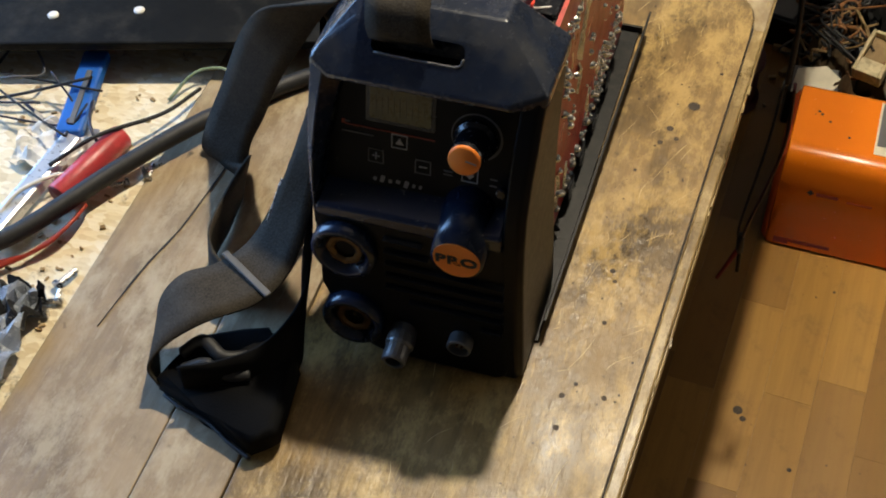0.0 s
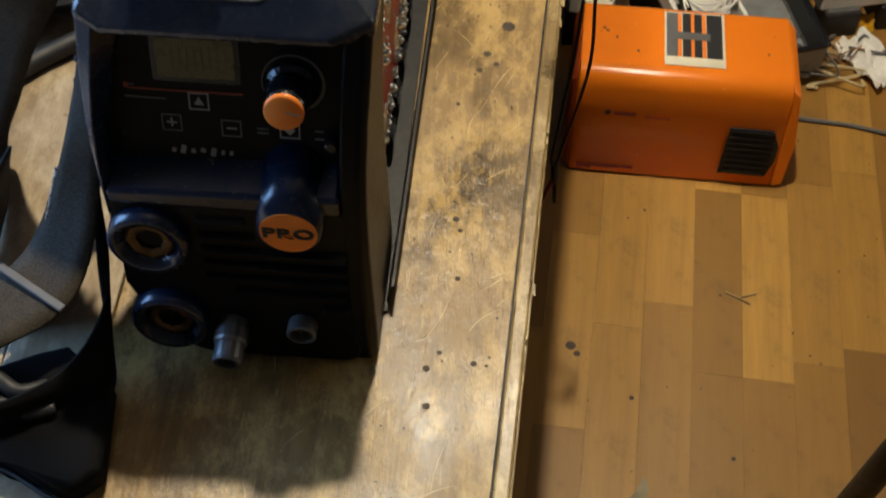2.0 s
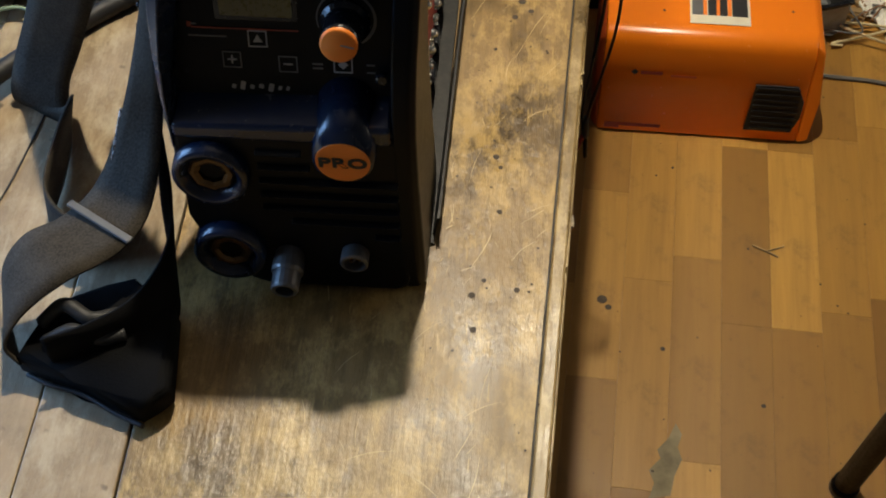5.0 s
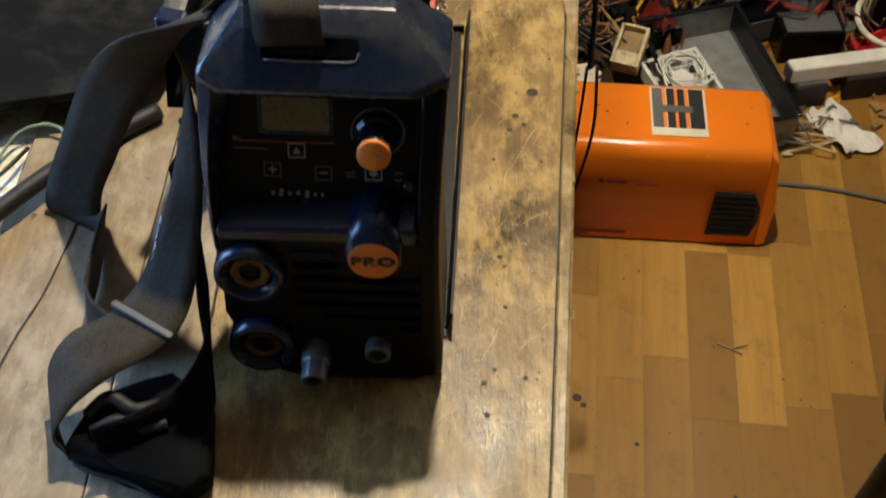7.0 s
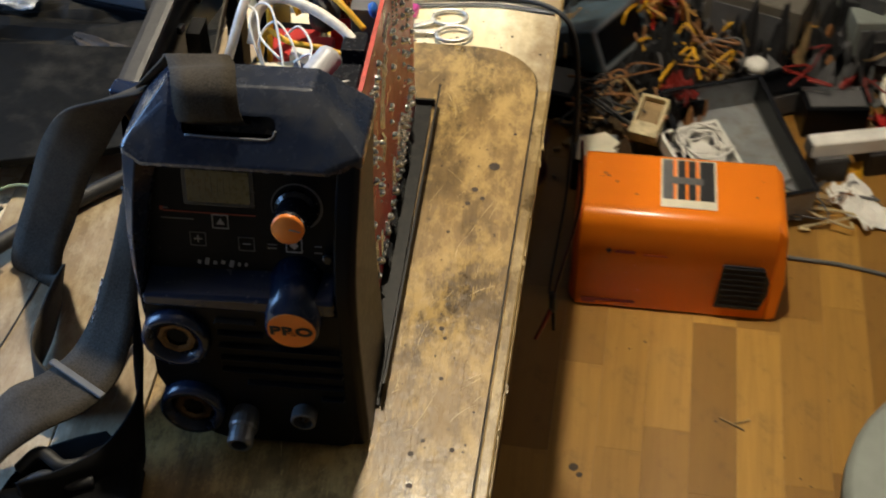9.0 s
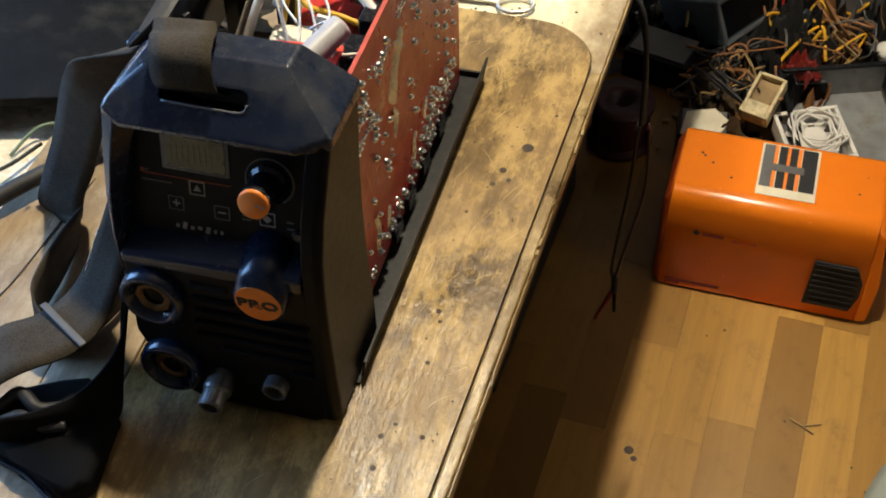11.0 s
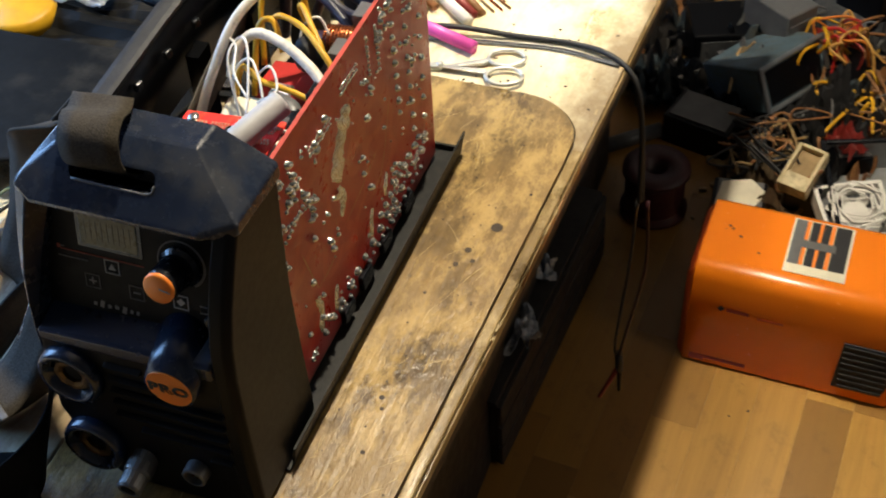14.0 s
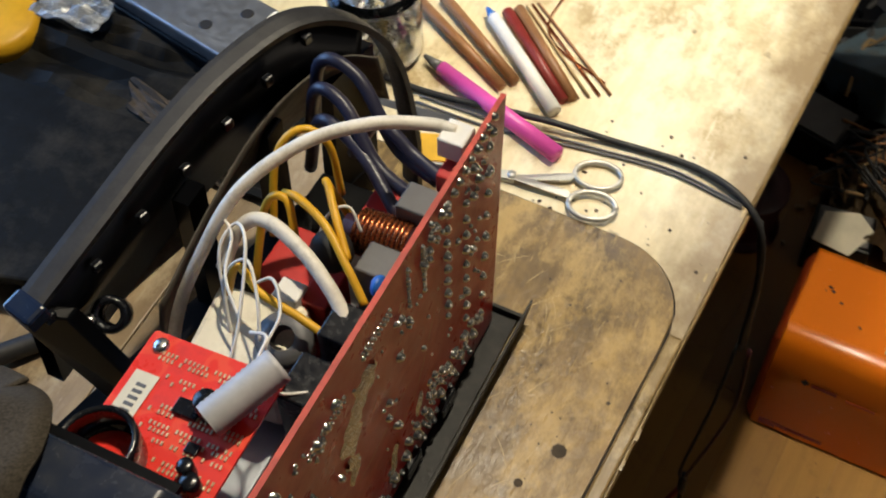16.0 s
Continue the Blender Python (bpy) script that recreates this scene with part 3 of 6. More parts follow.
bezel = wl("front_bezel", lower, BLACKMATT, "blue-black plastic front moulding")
# sloping ledge between the two halves
softened(wl("ledge", hull(bmesh.new(), [(-0.0535, 0.0105, 0.708), (0.053, 0.0105, 0.708), (-0.0535, 0.0115, 0.7165), (0.053, 0.0115, 0.7195), (-0.0535, 0.033, 0.7215), (0.053, 0.033, 0.7245), (-0.0535, 0.05, 0.706), (0.053, 0.05, 0.706)]), NAVY, "sloping blue-black ledge", parent=bezel), 0.0028)
# right side: waisted in the middle, flaring to the foot and to the hood
side = [(0.6045, 0.0540, 0.0670, 0.0030, 0.0760), (0.622, 0.0545, 0.0672, 0.0028, 0.0770), (0.650, 0.0540, 0.0660, 0.0052, 0.0790), (0.680, 0.0535, 0.0648, 0.0082, 0.0810), (0.708, 0.0530, 0.0642, 0.0112, 0.0830), (0.730, 0.0528, 0.0643, 0.0145, 0.0850), (0.752, 0.0530, 0.0649, 0.0215, 0.0865), (0.775, 0.0538, 0.0660, 0.0315, 0.0880), (0.796, 0.0550, 0.0668, 0.0425, 0.0890)]
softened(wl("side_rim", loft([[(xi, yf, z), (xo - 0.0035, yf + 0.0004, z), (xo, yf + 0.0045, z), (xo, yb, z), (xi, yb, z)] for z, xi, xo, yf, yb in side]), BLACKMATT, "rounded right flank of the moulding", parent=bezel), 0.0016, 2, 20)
# left side: a crescent rim, broad at the hood and running out beside the ledge
side = [(0.700, -0.0553, -0.0540, -0.0525, 0.0105, 0.0115), (0.716, -0.0560, -0.0540, -0.0525, 0.0120, 0.0150), (0.732, -0.0568, -0.0540, -0.0515, 0.0150, 0.0220), (0.750, -0.0573, -0.0535, -0.0490, 0.0195, 0.0290), (0.768, -0.0575, -0.0520, -0.0455, 0.0260, 0.0370), (0.782, -0.0574, -0.0505, -0.0420, 0.0320, 0.0420), (0.7935, -0.0572, -0.0490, -0.0390, 0.0368, 0.0450)]
# Navy against the black right flank: the window side's blue is in the colour.
softened(wl("side_rim", loft([[(xi, yp, z), (xm, yf, z), (xo, yf + 0.0030, z), (xo + 0.0005, 0.085, z), (xi, 0.085, z)] for z, xo, xm, xi, yf, yp in side]), HOODMAT, "crescent-shaped left rim", parent=bezel), 0.0009, 2, 20)
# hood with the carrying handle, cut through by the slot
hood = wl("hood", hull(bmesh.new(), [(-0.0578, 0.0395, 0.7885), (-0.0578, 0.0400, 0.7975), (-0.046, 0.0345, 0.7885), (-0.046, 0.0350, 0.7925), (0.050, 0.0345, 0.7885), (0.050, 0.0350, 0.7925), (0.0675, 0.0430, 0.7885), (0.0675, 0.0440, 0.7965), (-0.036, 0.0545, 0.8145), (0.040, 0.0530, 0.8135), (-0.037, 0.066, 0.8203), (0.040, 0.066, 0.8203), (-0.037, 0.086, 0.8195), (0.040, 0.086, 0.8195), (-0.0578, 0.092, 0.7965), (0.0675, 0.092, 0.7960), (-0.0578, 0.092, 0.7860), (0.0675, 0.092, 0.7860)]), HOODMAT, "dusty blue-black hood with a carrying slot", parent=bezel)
softened(hood, 0.0022)
slot = prism(bmesh.new(), rounded(-0.0255, -0.0058, 0.0232, 0.0058, 0.0040, 5), -0.028, 0.012, "z")
bmesh.ops.transform(slot, matrix=pose(0, 0.0484, 0.8078, 51.6), verts=slot.verts)
carved(hood, slot)
# Added black block: gives the slot its dark depth and hides the board behind.
wl("slot_dark_backing", boxed((-0.001, 0.072, 0.7840), (0.062, 0.056, 0.004)), BLACK, "", parent=bezel)
# Grey tube drawn as the bright highlight along the lip of the slot.
wl("slot_highlight", tubed([(-0.0235, 0.0449, 0.8035), (-0.010, 0.0446, 0.8032), (0.008, 0.0446, 0.8032), (0.0205, 0.0449, 0.8035), (0.0232, 0.0475, 0.8072)], 0.0007, 6, 4), GREY, "pale line for the highlight on the slot's lip", True, bezel)

# the control panel leans back a little
TILTP = pose(0.0, 0.0385, 0.7555, -15)
plate = bmesh.new()
prism(plate, rounded(-0.0520, -0.0360, 0.0535, 0.0385, 0.004), 0.0, 0.004, "y", 0.0004)
bmesh.ops.transform(plate, matrix=TILTP, verts=plate.verts)
panel = wl("control_panel", plate, FILM, "black control film with pale symbols")


def on_panel(name, bm, material, label=""):
    bmesh.ops.transform(bm, matrix=TILTP, verts=bm.verts)
    return wl(name, bm, material, label, parent=panel)


on_panel("display_frame", prism(bmesh.new(), rounded(-0.0295, 0.0045, 0.0090, 0.0275, 0.001), -0.0006, 0.0, "y"), BLACK_GLOSS)
on_panel("display", prism(bmesh.new(), rounded(-0.0270, 0.0068, 0.0065, 0.0255, 0.0008), -0.0011, -0.0005, "y"), LCD, "dull olive display, switched off")
seg = bmesh.new()
for k in range(9):
    box(seg, (-0.0235 + 0.0033 * k, -0.0012, 0.016), (0.0003, 0.0002, 0.012))
on_panel("display_segment", seg, plain("faint_segments", (0.075, 0.065, 0.025), 0.4))


def outline_rect(x0, z0, x1, z1, w, y=-0.0004):
    bm = bmesh.new()
    for c, s in ((((x0 + x1) / 2, y, z0), (x1 - x0 + w, 0.0004, w)), (((x0 + x1) / 2, y, z1), (x1 - x0 + w, 0.0004, w)), ((x0, y, (z0 + z1) / 2), (w, 0.0004, z1 - z0 - w)), ((x1, y, (z0 + z1) / 2), (w, 0.0004, z1 - z0 - w))):
        box(bm, c, s)
    return bm


for k, (bx, bz) in enumerate(((-0.0105, -0.0050), (-0.0235, -0.0165), (0.0030, -0.0178), (0.0290, -0.0168))):
    b = on_panel("button", outline_rect(bx - 0.0042, bz - 0.0040, bx + 0.0042, bz + 0.0040, 0.0006), PRINT if k in (0, 3) else PRINTGREY, "square button outline")
    g = bmesh.new()
    if k == 0:
        prism(g, [(bx - 0.0022, bz - 0.0017), (bx + 0.0022, bz - 0.0017), (bx, bz + 0.0021)], -0.0006, -0.0001, "y")
    elif k == 1:
        box(g, (bx, -0.0003, bz), (0.0044, 0.0004, 0.0007))
        box(g, (bx, -0.0003, bz + 0.0013), (0.0007, 0.0004, 0.0018))
        box(g, (bx, -0.0003, bz - 0.0013), (0.0007, 0.0004, 0.0018))
    elif k == 2:
        box(g, (bx, -0.0003, bz), (0.0044, 0.0004, 0.0007))
    else:
        prism(g, [(bx - 0.0024, bz), (bx, bz - 0.0024), (bx + 0.0024, bz), (bx, bz + 0.0024)], -0.0006, -0.0001, "y")
    bmesh.ops.transform(g, matrix=TILTP, verts=g.verts)
    wl("symbol", g, PRINT, parent=panel)
for x, z, s in ((-0.034, -0.0045, 0.018), (-0.040, 0.0015, 0.003), (0.0170, -0.0170, 0.005), (0.0170, -0.0192, 0.005), (0.0420, -0.0165, 0.004), (0.0420, -0.0205, 0.004)):
    on_panel("print_line", boxed((x, -0.0003, z), (s, 0.0004, 0.0008)), PRINTGREY)
line = bmesh.new()
box(line, (-0.016, -0.0003, -0.0002), (0.050, 0.0004, 0.0006))
box(line, (-0.042, -0.0003, 0.0012), (0.002, 0.0004, 0.0024))
on_panel("red_line", line, PRINTRED)
rnd = random.Random(3)
script = bmesh.new()
x = -0.0250
for k in range(7):
    wd = rnd.uniform(0.0018, 0.0034)
    box(script, (x + wd / 2, -0.0003, -0.0310 + (0.0006 if k in (1, 3) else 0)), (wd * 0.85, 0.0004, 0.0021 + 0.0022 * (k in (1, 4))), 0.0, (0, 14, 0))
    x += wd + 0.0019
on_panel("script_mark", script, PRINT, "pale illegible script mark")
on_panel("indicator", lathe(bmesh.new(), [(0, -0.0005), (0.0009, -0.0005), (0.0009, 0.0002)], pose(-0.0460, 0, -0.0240, 90), 10), PRINTGREY)
arc = bmesh.new()
A = [bm_a for bm_a in range(-60, 201, 10)]
prev = None
for a in A:
    ca, sa = math.cos(radians(a)), math.sin(radians(a))
    wv = 0.0006 + 0.0011 * (200 - a) / 260
    cur = [arc.verts.new((0.0315 + rr * ca, -0.0004, 0.0070 + rr * sa)) for rr in (0.0140 - wv, 0.0140)]
    if prev:
        arc.faces.new((prev[0], prev[1], cur[1], cur[0]))
    prev = cur
on_panel("dial_scale", arc, PRINTGREY, "pale arc round the knob")
kn = bmesh.new()
lathe(kn, [(0.0118, 0.0), (0.0116, 0.002), (0.0095, 0.004), (0.0090, 0.0195), (0.0082, 0.0210), (0, 0.0210)], pose(0.0310, 0.0, 0.0055, 90), 28)
knob = on_panel("knob", kn, BLACK_GLOSS, "black turning knob with an orange cap")
cap = bmesh.new()
lathe(cap, [(0.0086, 0.0208), (0.0086, 0.0220), (0.0074, 0.0228), (0, 0.0230)], pose(0.0310, 0.0, 0.0055, 90), 28)
bmesh.ops.transform(cap, matrix=TILTP, verts=cap.verts)
wl("knob_cap", cap, KNOBORANGE, "orange cap", True, knob)
mk = bmesh.new()
box(mk, (0.0350, -0.02315, 0.0055), (0.006, 0.0003, 0.0006), 0, (0, 12, 0))
bmesh.ops.transform(mk, matrix=TILTP, verts=mk.verts)
wl("pointer", mk, PRINT, "", False, knob)

# badge boss with its disc
FRONT = lambda x, z, y=0.0, tilt=90: pose(x, y, z, tilt)
ring_pts = [(0.030 + 0.0152 * math.cos(q), 0.0065, 0.705 + 0.0152 * math.sin(q)) for q in [k * math.pi / 16 for k in range(32)]]
ring_pts += [(0.030 + 0.0144 * math.cos(q), 0.0035, 0.705 + 0.0144 * math.sin(q)) for q in [k * math.pi / 16 for k in range(32)]]
ring_pts += [(0.0305 + 0.0162 * math.cos(q), 0.033, 0.7172 + 0.0162 * math.sin(q)) for q in [k * math.pi / 16 for k in range(32)]]
ring_pts += [(0.0302 + 0.0158 * math.cos(q), 0.0125, 0.7088 + 0.0158 * math.sin(q)) for q in [k * math.pi / 16 for k in range(32)]]
boss = wl("badge_boss", hull(bmesh.new(), ring_pts), NAVY, "round blue-black boss", True)
disc = wl("badge_disc", lathe(bmesh.new(), [(0.0134, -0.001), (0.0132, 0.0004), (0, 0.0006)], FRONT(0.030, 0.705, 0.0033, 90), 36), KNOBORANGE, "orange disc lettered PRO", False, boss)


def lettering(text, size, m, material, parent, label=""):
    cu = bpy.data.curves.new("lettering", "FONT")
    cu.body, cu.size, cu.extrude, cu.align_x, cu.align_y, cu.space_character = text, size, 0.0002, "CENTER", "CENTER", 1.1
    cu.offset = size * 0.038
    tmp = bpy.data.objects.new("tmp", cu)
    scene.collection.objects.link(tmp)
    me = bpy.data.meshes.new_from_object(tmp.evaluated_get(bpy.context.evaluated_depsgraph_get()))
    bpy.data.objects.remove(tmp)
    me.materials.append(material)
    ob = new("lettering", me)
    ob.parent = parent
    ob.matrix_local = m
    if label:
        ob["label"] = label
    return ob


lettering("PRO", 0.0088, pose(0, 0, -Z) @ FRONT(0.030, 0.705, 0.0033, 90) @ pose(0, 0, 0.0008) @ Matrix.Diagonal((1.32, 1, 1, 1)), PRINTBLACK, boss, "black letters")

# current sockets
for sx, sz in ((-0.037, 0.687), (-0.0345, 0.632)):
    s = wl("socket", lathe(bmesh.new(), [(0.0195, -0.03), (0.0195, 0.002), (0.0190, 0.006), (0.0172, 0.0078), (0.0145, 0.0072), (0.0125, 0.003), (0.0112, 0.001)], FRONT(sx, sz, 0.0100 if sz > 0.66 else 0.0042, 86), 32), NAVY, "round welding socket with a brass insert", True)
    wl("insert", lathe(bmesh.new(), [(0.0125, 0.0012), (0.0108, 0.0036), (0.0085, 0.0036), (0.0066, 0.0026), (0.0058, -0.012), (0, -0.012)], FRONT(sx, sz, 0.0100 if sz > 0.66 else 0.0042, 86), 8), BRASS, "worn brass insert", False, s)
    wl("pin", lathe(bmesh.new(), [(0.0038, -0.012), (0.0036, 0.0), (0, 0.0005)], FRONT(sx, sz, 0.0100 if sz > 0.66 else 0.0042, 86), 12), BLACK_GLOSS, "", False, s)
# gas nipple
gas = wl("gas_connector", lathe(bmesh.new(), [(0.0078, -0.006), (0.0078, 0.0), (0.0084, 0.0005), (0.0086, 0.0065), (0.0080, 0.008), (0.0074, 0.0085), (0.0074, 0.017), (0.0066, 0.0185), (0.0048, 0.0185), (0.0044, 0.008), (0, 0.008)], FRONT(-0.004, 0.6275, 0.0, 96), 20), DULLSTEEL, "grey steel gas connector")
wl("aux_socket", lathe(bmesh.new(), [(0.0074, -0.006), (0.0074, 0.003), (0.0066, 0.0036), (0.0056, 0.0036), (0.0052, -0.001), (0, -0.001)], FRONT(0.031, 0.632, 0.0, 90), 24), DULLSTEEL, "round control socket with a steel rim")
pins = bmesh.new()
for a in range(0, 360, 72):
    lathe(pins, [(0.0009, -0.002), (0.0008, 0.001), (0, 0.0012)], FRONT(0.031 + 0.0026 * math.cos(radians(a)), 0.632 + 0.0026 * math.sin(radians(a))), 6)
wl("socket_pin", pins, BRASS)
# ventilation ribs
for k in range(7):
    zz = 0.7005 - 0.0093 * k
    x0 = -0.014 if k < 5 else 0.0
    x1 = 0.0085 if k < 1 else (0.012 if k < 2 else 0.055)
    if k == 6:
        x0 = 0.042
    yy = (zz - 0.613) * 0.10
    wl("louvre", hull(bmesh.new(), [(x0, 0.0035 + yy, zz + 0.0026), (x1, 0.0035 + yy, zz + 0.0026), (x0, -0.0012 + yy, zz + 0.0012), (x1, -0.0012 + yy, zz + 0.0012), (x0, 0.0035 + yy, zz - 0.0026), (x1, 0.0035 + yy, zz - 0.0026)], 0.0004), BLACK)
wl("plug", lathe(bmesh.new(), [(0.0034, -0.002), (0.0032, 0.0005), (0.0022, 0.0012), (0, 0.0012)], FRONT(0.048, 0.7365, 0.028, 75), 14), BLACK_GLOSS, "small screw plug")

# base tray with its turned-up flange
wl("base_plate", boxed((0.008, 0.180, 0.6035), (0.122, 0.292, 0.002), 0.0004), DARKSHEET, "grey sheet-metal base tray")
wl("base_flange", hull(bmesh.new(), [(0.0675, 0.040, 0.6035), (0.0690, 0.040, 0.6035), (0.0705, 0.040, 0.6185), (0.0720, 0.040, 0.6185), (0.0715, 0.326, 0.6035), (0.0730, 0.326, 0.6035), (0.0740, 0.331, 0.6210), (0.0755, 0.331, 0.6210)]), DARKSHEET, "turned-up dark flange")
wl("back_lip", boxed((0.012, 0.3265, 0.606), (0.118, 0.002, 0.006)), DARKSHEET)
wl("heat_sink", boxed((-0.012, 0.19, 0.640), (0.05, 0.2, 0.07), 0.001), ZINC, "aluminium heat sink")

# main board: upright, solder side out
MX = 0.0555
prof = [(0.060, 0.612), (0.317, 0.608), (0.326, 0.784), (0.082, 0.785), (0.062, 0.770)]
main = wl("main_board", prism(bmesh.new(), prof, MX - 0.0012, MX + 0.0012, "x", 0.0002), PCB, "red circuit board, solder side bare")
wl("board_rim", hull(bmesh.new(), [(MX - 0.0013, 0.081, 0.7851), (MX + 0.0013, 0.081, 0.7851), (MX - 0.0013, 0.326, 0.7841), (MX + 0.0013, 0.326, 0.7841), (MX - 0.0013, 0.081, 0.7857), (MX + 0.0013, 0.081, 0.7857), (MX - 0.0013, 0.326, 0.7847), (MX + 0.0013, 0.326, 0.7847)]), PCBEDGE, "bright red cut edge", False, main)
rnd = random.Random(11)
sol = bmesh.new()
X0 = MX + 0.0011


def pad(y, z, r, sq=0.8):
    blob(sol, (X0, y, z), r * 1.22, sq * 1.3, (1, rnd.uniform(-0.2, 0.2), rnd.uniform(-0.1, 0.3)), 8)


def row(y, z, dy, dz, n, r, sq=0.9):
    for k in range(n):
        pad(y + dy * k, z + dz * k, r * rnd.uniform(0.8, 1.2), sq)


row(0.140, 0.760, 0.0026, 0.0, 12, 0.0010)
row(0.140, 0.756, 0.0026, 0.0, 12, 0.0010)
row(0.186, 0.768, 0.0026, 0.0, 10, 0.0010)
row(0.186, 0.764, 0.0026, 0.0, 10, 0.0010)
row(0.226, 0.748, 0.0, 0.0034, 9, 0.0012)
row(0.240, 0.742, 0.0, 0.0040, 9, 0.0013)
row(0.105, 0.745, 0.0024, 0.001, 9, 0.0011)
row(0.092, 0.738, 0.004, -0.001, 12, 0.0013)
row(0.090, 0.726, 0.004, 0.001, 11, 0.0014)
row(0.252, 0.774, 0.006, 0.001, 11, 0.0019)
row(0.262, 0.690, 0.0, 0.010, 8, 0.0021)
row(0.282, 0.660, 0.0, 0.012, 9, 0.0020)
row(0.300, 0.640, 0.001, 0.016, 8, 0.0022)
row(0.120, 0.628, 0.013, 0.0005, 14, 0.0026)
row(0.150, 0.621, 0.008, 0.0, 18, 0.0017)
row(0.215, 0.640, 0.009, 0.001, 9, 0.0022)
for k in range(95):
    pad(rnd.uniform(0.066, 0.312), rnd.uniform(0.620, 0.782), rnd.choice((0.0008, 0.0010, 0.0012, 0.0015, 0.0019, 0.0024)), rnd.uniform(0.6, 1.3))
for k in range(22):
    y = rnd.choice((rnd.uniform(0.075, 0.15), rnd.uniform(0.20, 0.305)))
    z = rnd.choice((rnd.uniform(0.622, 0.65), rnd.uniform(0.715, 0.775), rnd.uniform(0.74, 0.775)))
    for q in range(rnd.randint(3, 7)):
        pad(y + rnd.uniform(-0.006, 0.006), z + rnd.uniform(-0.008, 0.008), rnd.uniform(0.0009, 0.0024), 1.1)
tagged(wl("solder_joint", sol, SOLDER, "shiny solder joints", True, main), kind="stuff")
# tinned power tracks: lumpy strips
def track(pts, w, high=1.0):
    bm = bmesh.new()
    ps = smooth_path([(0, y, z) for y, z in pts], 7)
    prev = None
    for i, p in enumerate(ps):
        d = (ps[min(i + 1, len(ps) - 1)] - ps[max(i - 1, 0)]).normalized()
        side = Vector((0, -d.z, d.y)) * w * (0.75 + 0.5 * rnd.random()) * min(1, 0.4 + i * 0.25, 0.4 + (len(ps) - 1 - i) * 0.25)
        h = (0.0010 + 0.0012 * rnd.random()) * high
        cur = [bm.verts.new((X0, *(p - side)[1:])), bm.verts.new((X0 + h, *(p - side * 0.4)[1:])), bm.verts.new((X0 + h * 0.8, *(p + side * 0.4)[1:])), bm.verts.new((X0, *(p + side)[1:]))]
        if prev:
            for a in range(3):
                bm.faces.new((prev[a], prev[a + 1], cur[a + 1], cur[a]))
        prev = cur
    return bm


for pts, wdt in (([(0.192, 0.752), (0.184, 0.742), (0.172, 0.728), (0.168, 0.712)], 0.0090), ([(0.163, 0.708), (0.170, 0.698), (0.165, 0.686)], 0.0042), ([(0.118, 0.662), (0.122, 0.648), (0.117, 0.632)], 0.0036), ([(0.090, 0.668), (0.086, 0.646)], 0.0042), ([(0.145, 0.646), (0.139, 0.628)], 0.0034), ([(0.205, 0.656), (0.199, 0.636)], 0.0030), ([(0.232, 0.664), (0.226, 0.648)], 0.0026), ([(0.285, 0.638), (0.277, 0.626)], 0.0030), ([(0.076, 0.700), (0.074, 0.684)], 0.0030)):
    wl("tinned_track", track(pts, wdt), SOLDERDULL, "lumpy tinned track", True, main)
for pts in ([(0.112, 0.705), (0.120, 0.676), (0.124, 0.664)], [(0.124, 0.664), (0.150, 0.668), (0.158, 0.690)], [(0.170, 0.676), (0.196, 0.682), (0.222, 0.690)], [(0.206, 0.662), (0.228, 0.672), (0.250, 0.712)]):
    wl("bare_track", track(pts, 0.0006, 0.12), TRACE, "thin lacquered track", True, main)
for y, z, hgt in ((0.150, 0.616, 0.010), (0.180, 0.617, 0.012), (0.215, 0.616, 0.010), (0.255, 0.615, 0.010)):
    wl("edge_clip", boxed((X0 + 0.002, y, z), (0.004, 0.016, hgt), 0.0008), BLACK_GLOSS, "dark clip at the board foot", False, main)

# small red control board lying on top, seen from above
cbm = prism(bmesh.new(), rounded(-0.033, -0.0465, 0.033, 0.0465, 0.0015), 0.7447, 0.7463, "z", 0.0002)
bmesh.ops.transform(cbm, matrix=pose(-0.0045, 0.124, 0.7463, 0, -4, 1) @ pose(0, 0, -0.7463), verts=cbm.verts)
cb = wl("control_board", cbm, PCB_BRIGHT, "bright red control board")
CBM = pose(-0.0045, 0.124, 0.7465, 0, -4, 1) @ Matrix.Diagonal((1.17, 1.25, 1.1, 1))


def on_board(name, bm, material, label="", smooth=False):
    bmesh.ops.transform(bm, matrix=CBM, verts=bm.verts)
    return wl(name, bm, material, label, smooth, cb)


on_board("board_label", boxed((-0.020, 0.010, 0.0002), (0.010, 0.022, 0.0003)), PAPER, "paper label with bars of print")
lb = bmesh.new()
for k in range(6):
    box(lb, (-0.0195, 0.003 + 0.0026 * k, 0.00045), (0.004, 0.0013, 0.0002))
on_board("label_print", lb, PRINTGREY)
for x, y in ((-0.022, 0.032), (0.022, 0.032), (-0.024, -0.030)):
    s = bmesh.new()
    lathe(s, [(0.0032, 0), (0.0030, 0.0012), (0.0020, 0.0020), (0, 0.0020)], pose(x, y, 0), 12)
    on_board("screw", s, STEEL, "steel screw", True)
for x, y, a, b, h in ((0.002, 0.014, 0.010, 0.006, 0.002), (0.006, -0.026, 0.011, 0.011, 0.0018), (0.018, -0.022, 0.007, 0.005, 0.002), (0.012, 0.002, 0.005, 0.004, 0.0016)):
    on_board("chip", boxed((x, y, h / 2), (a, b, h), 0.0003), BLACK_GLOSS, "black chip")
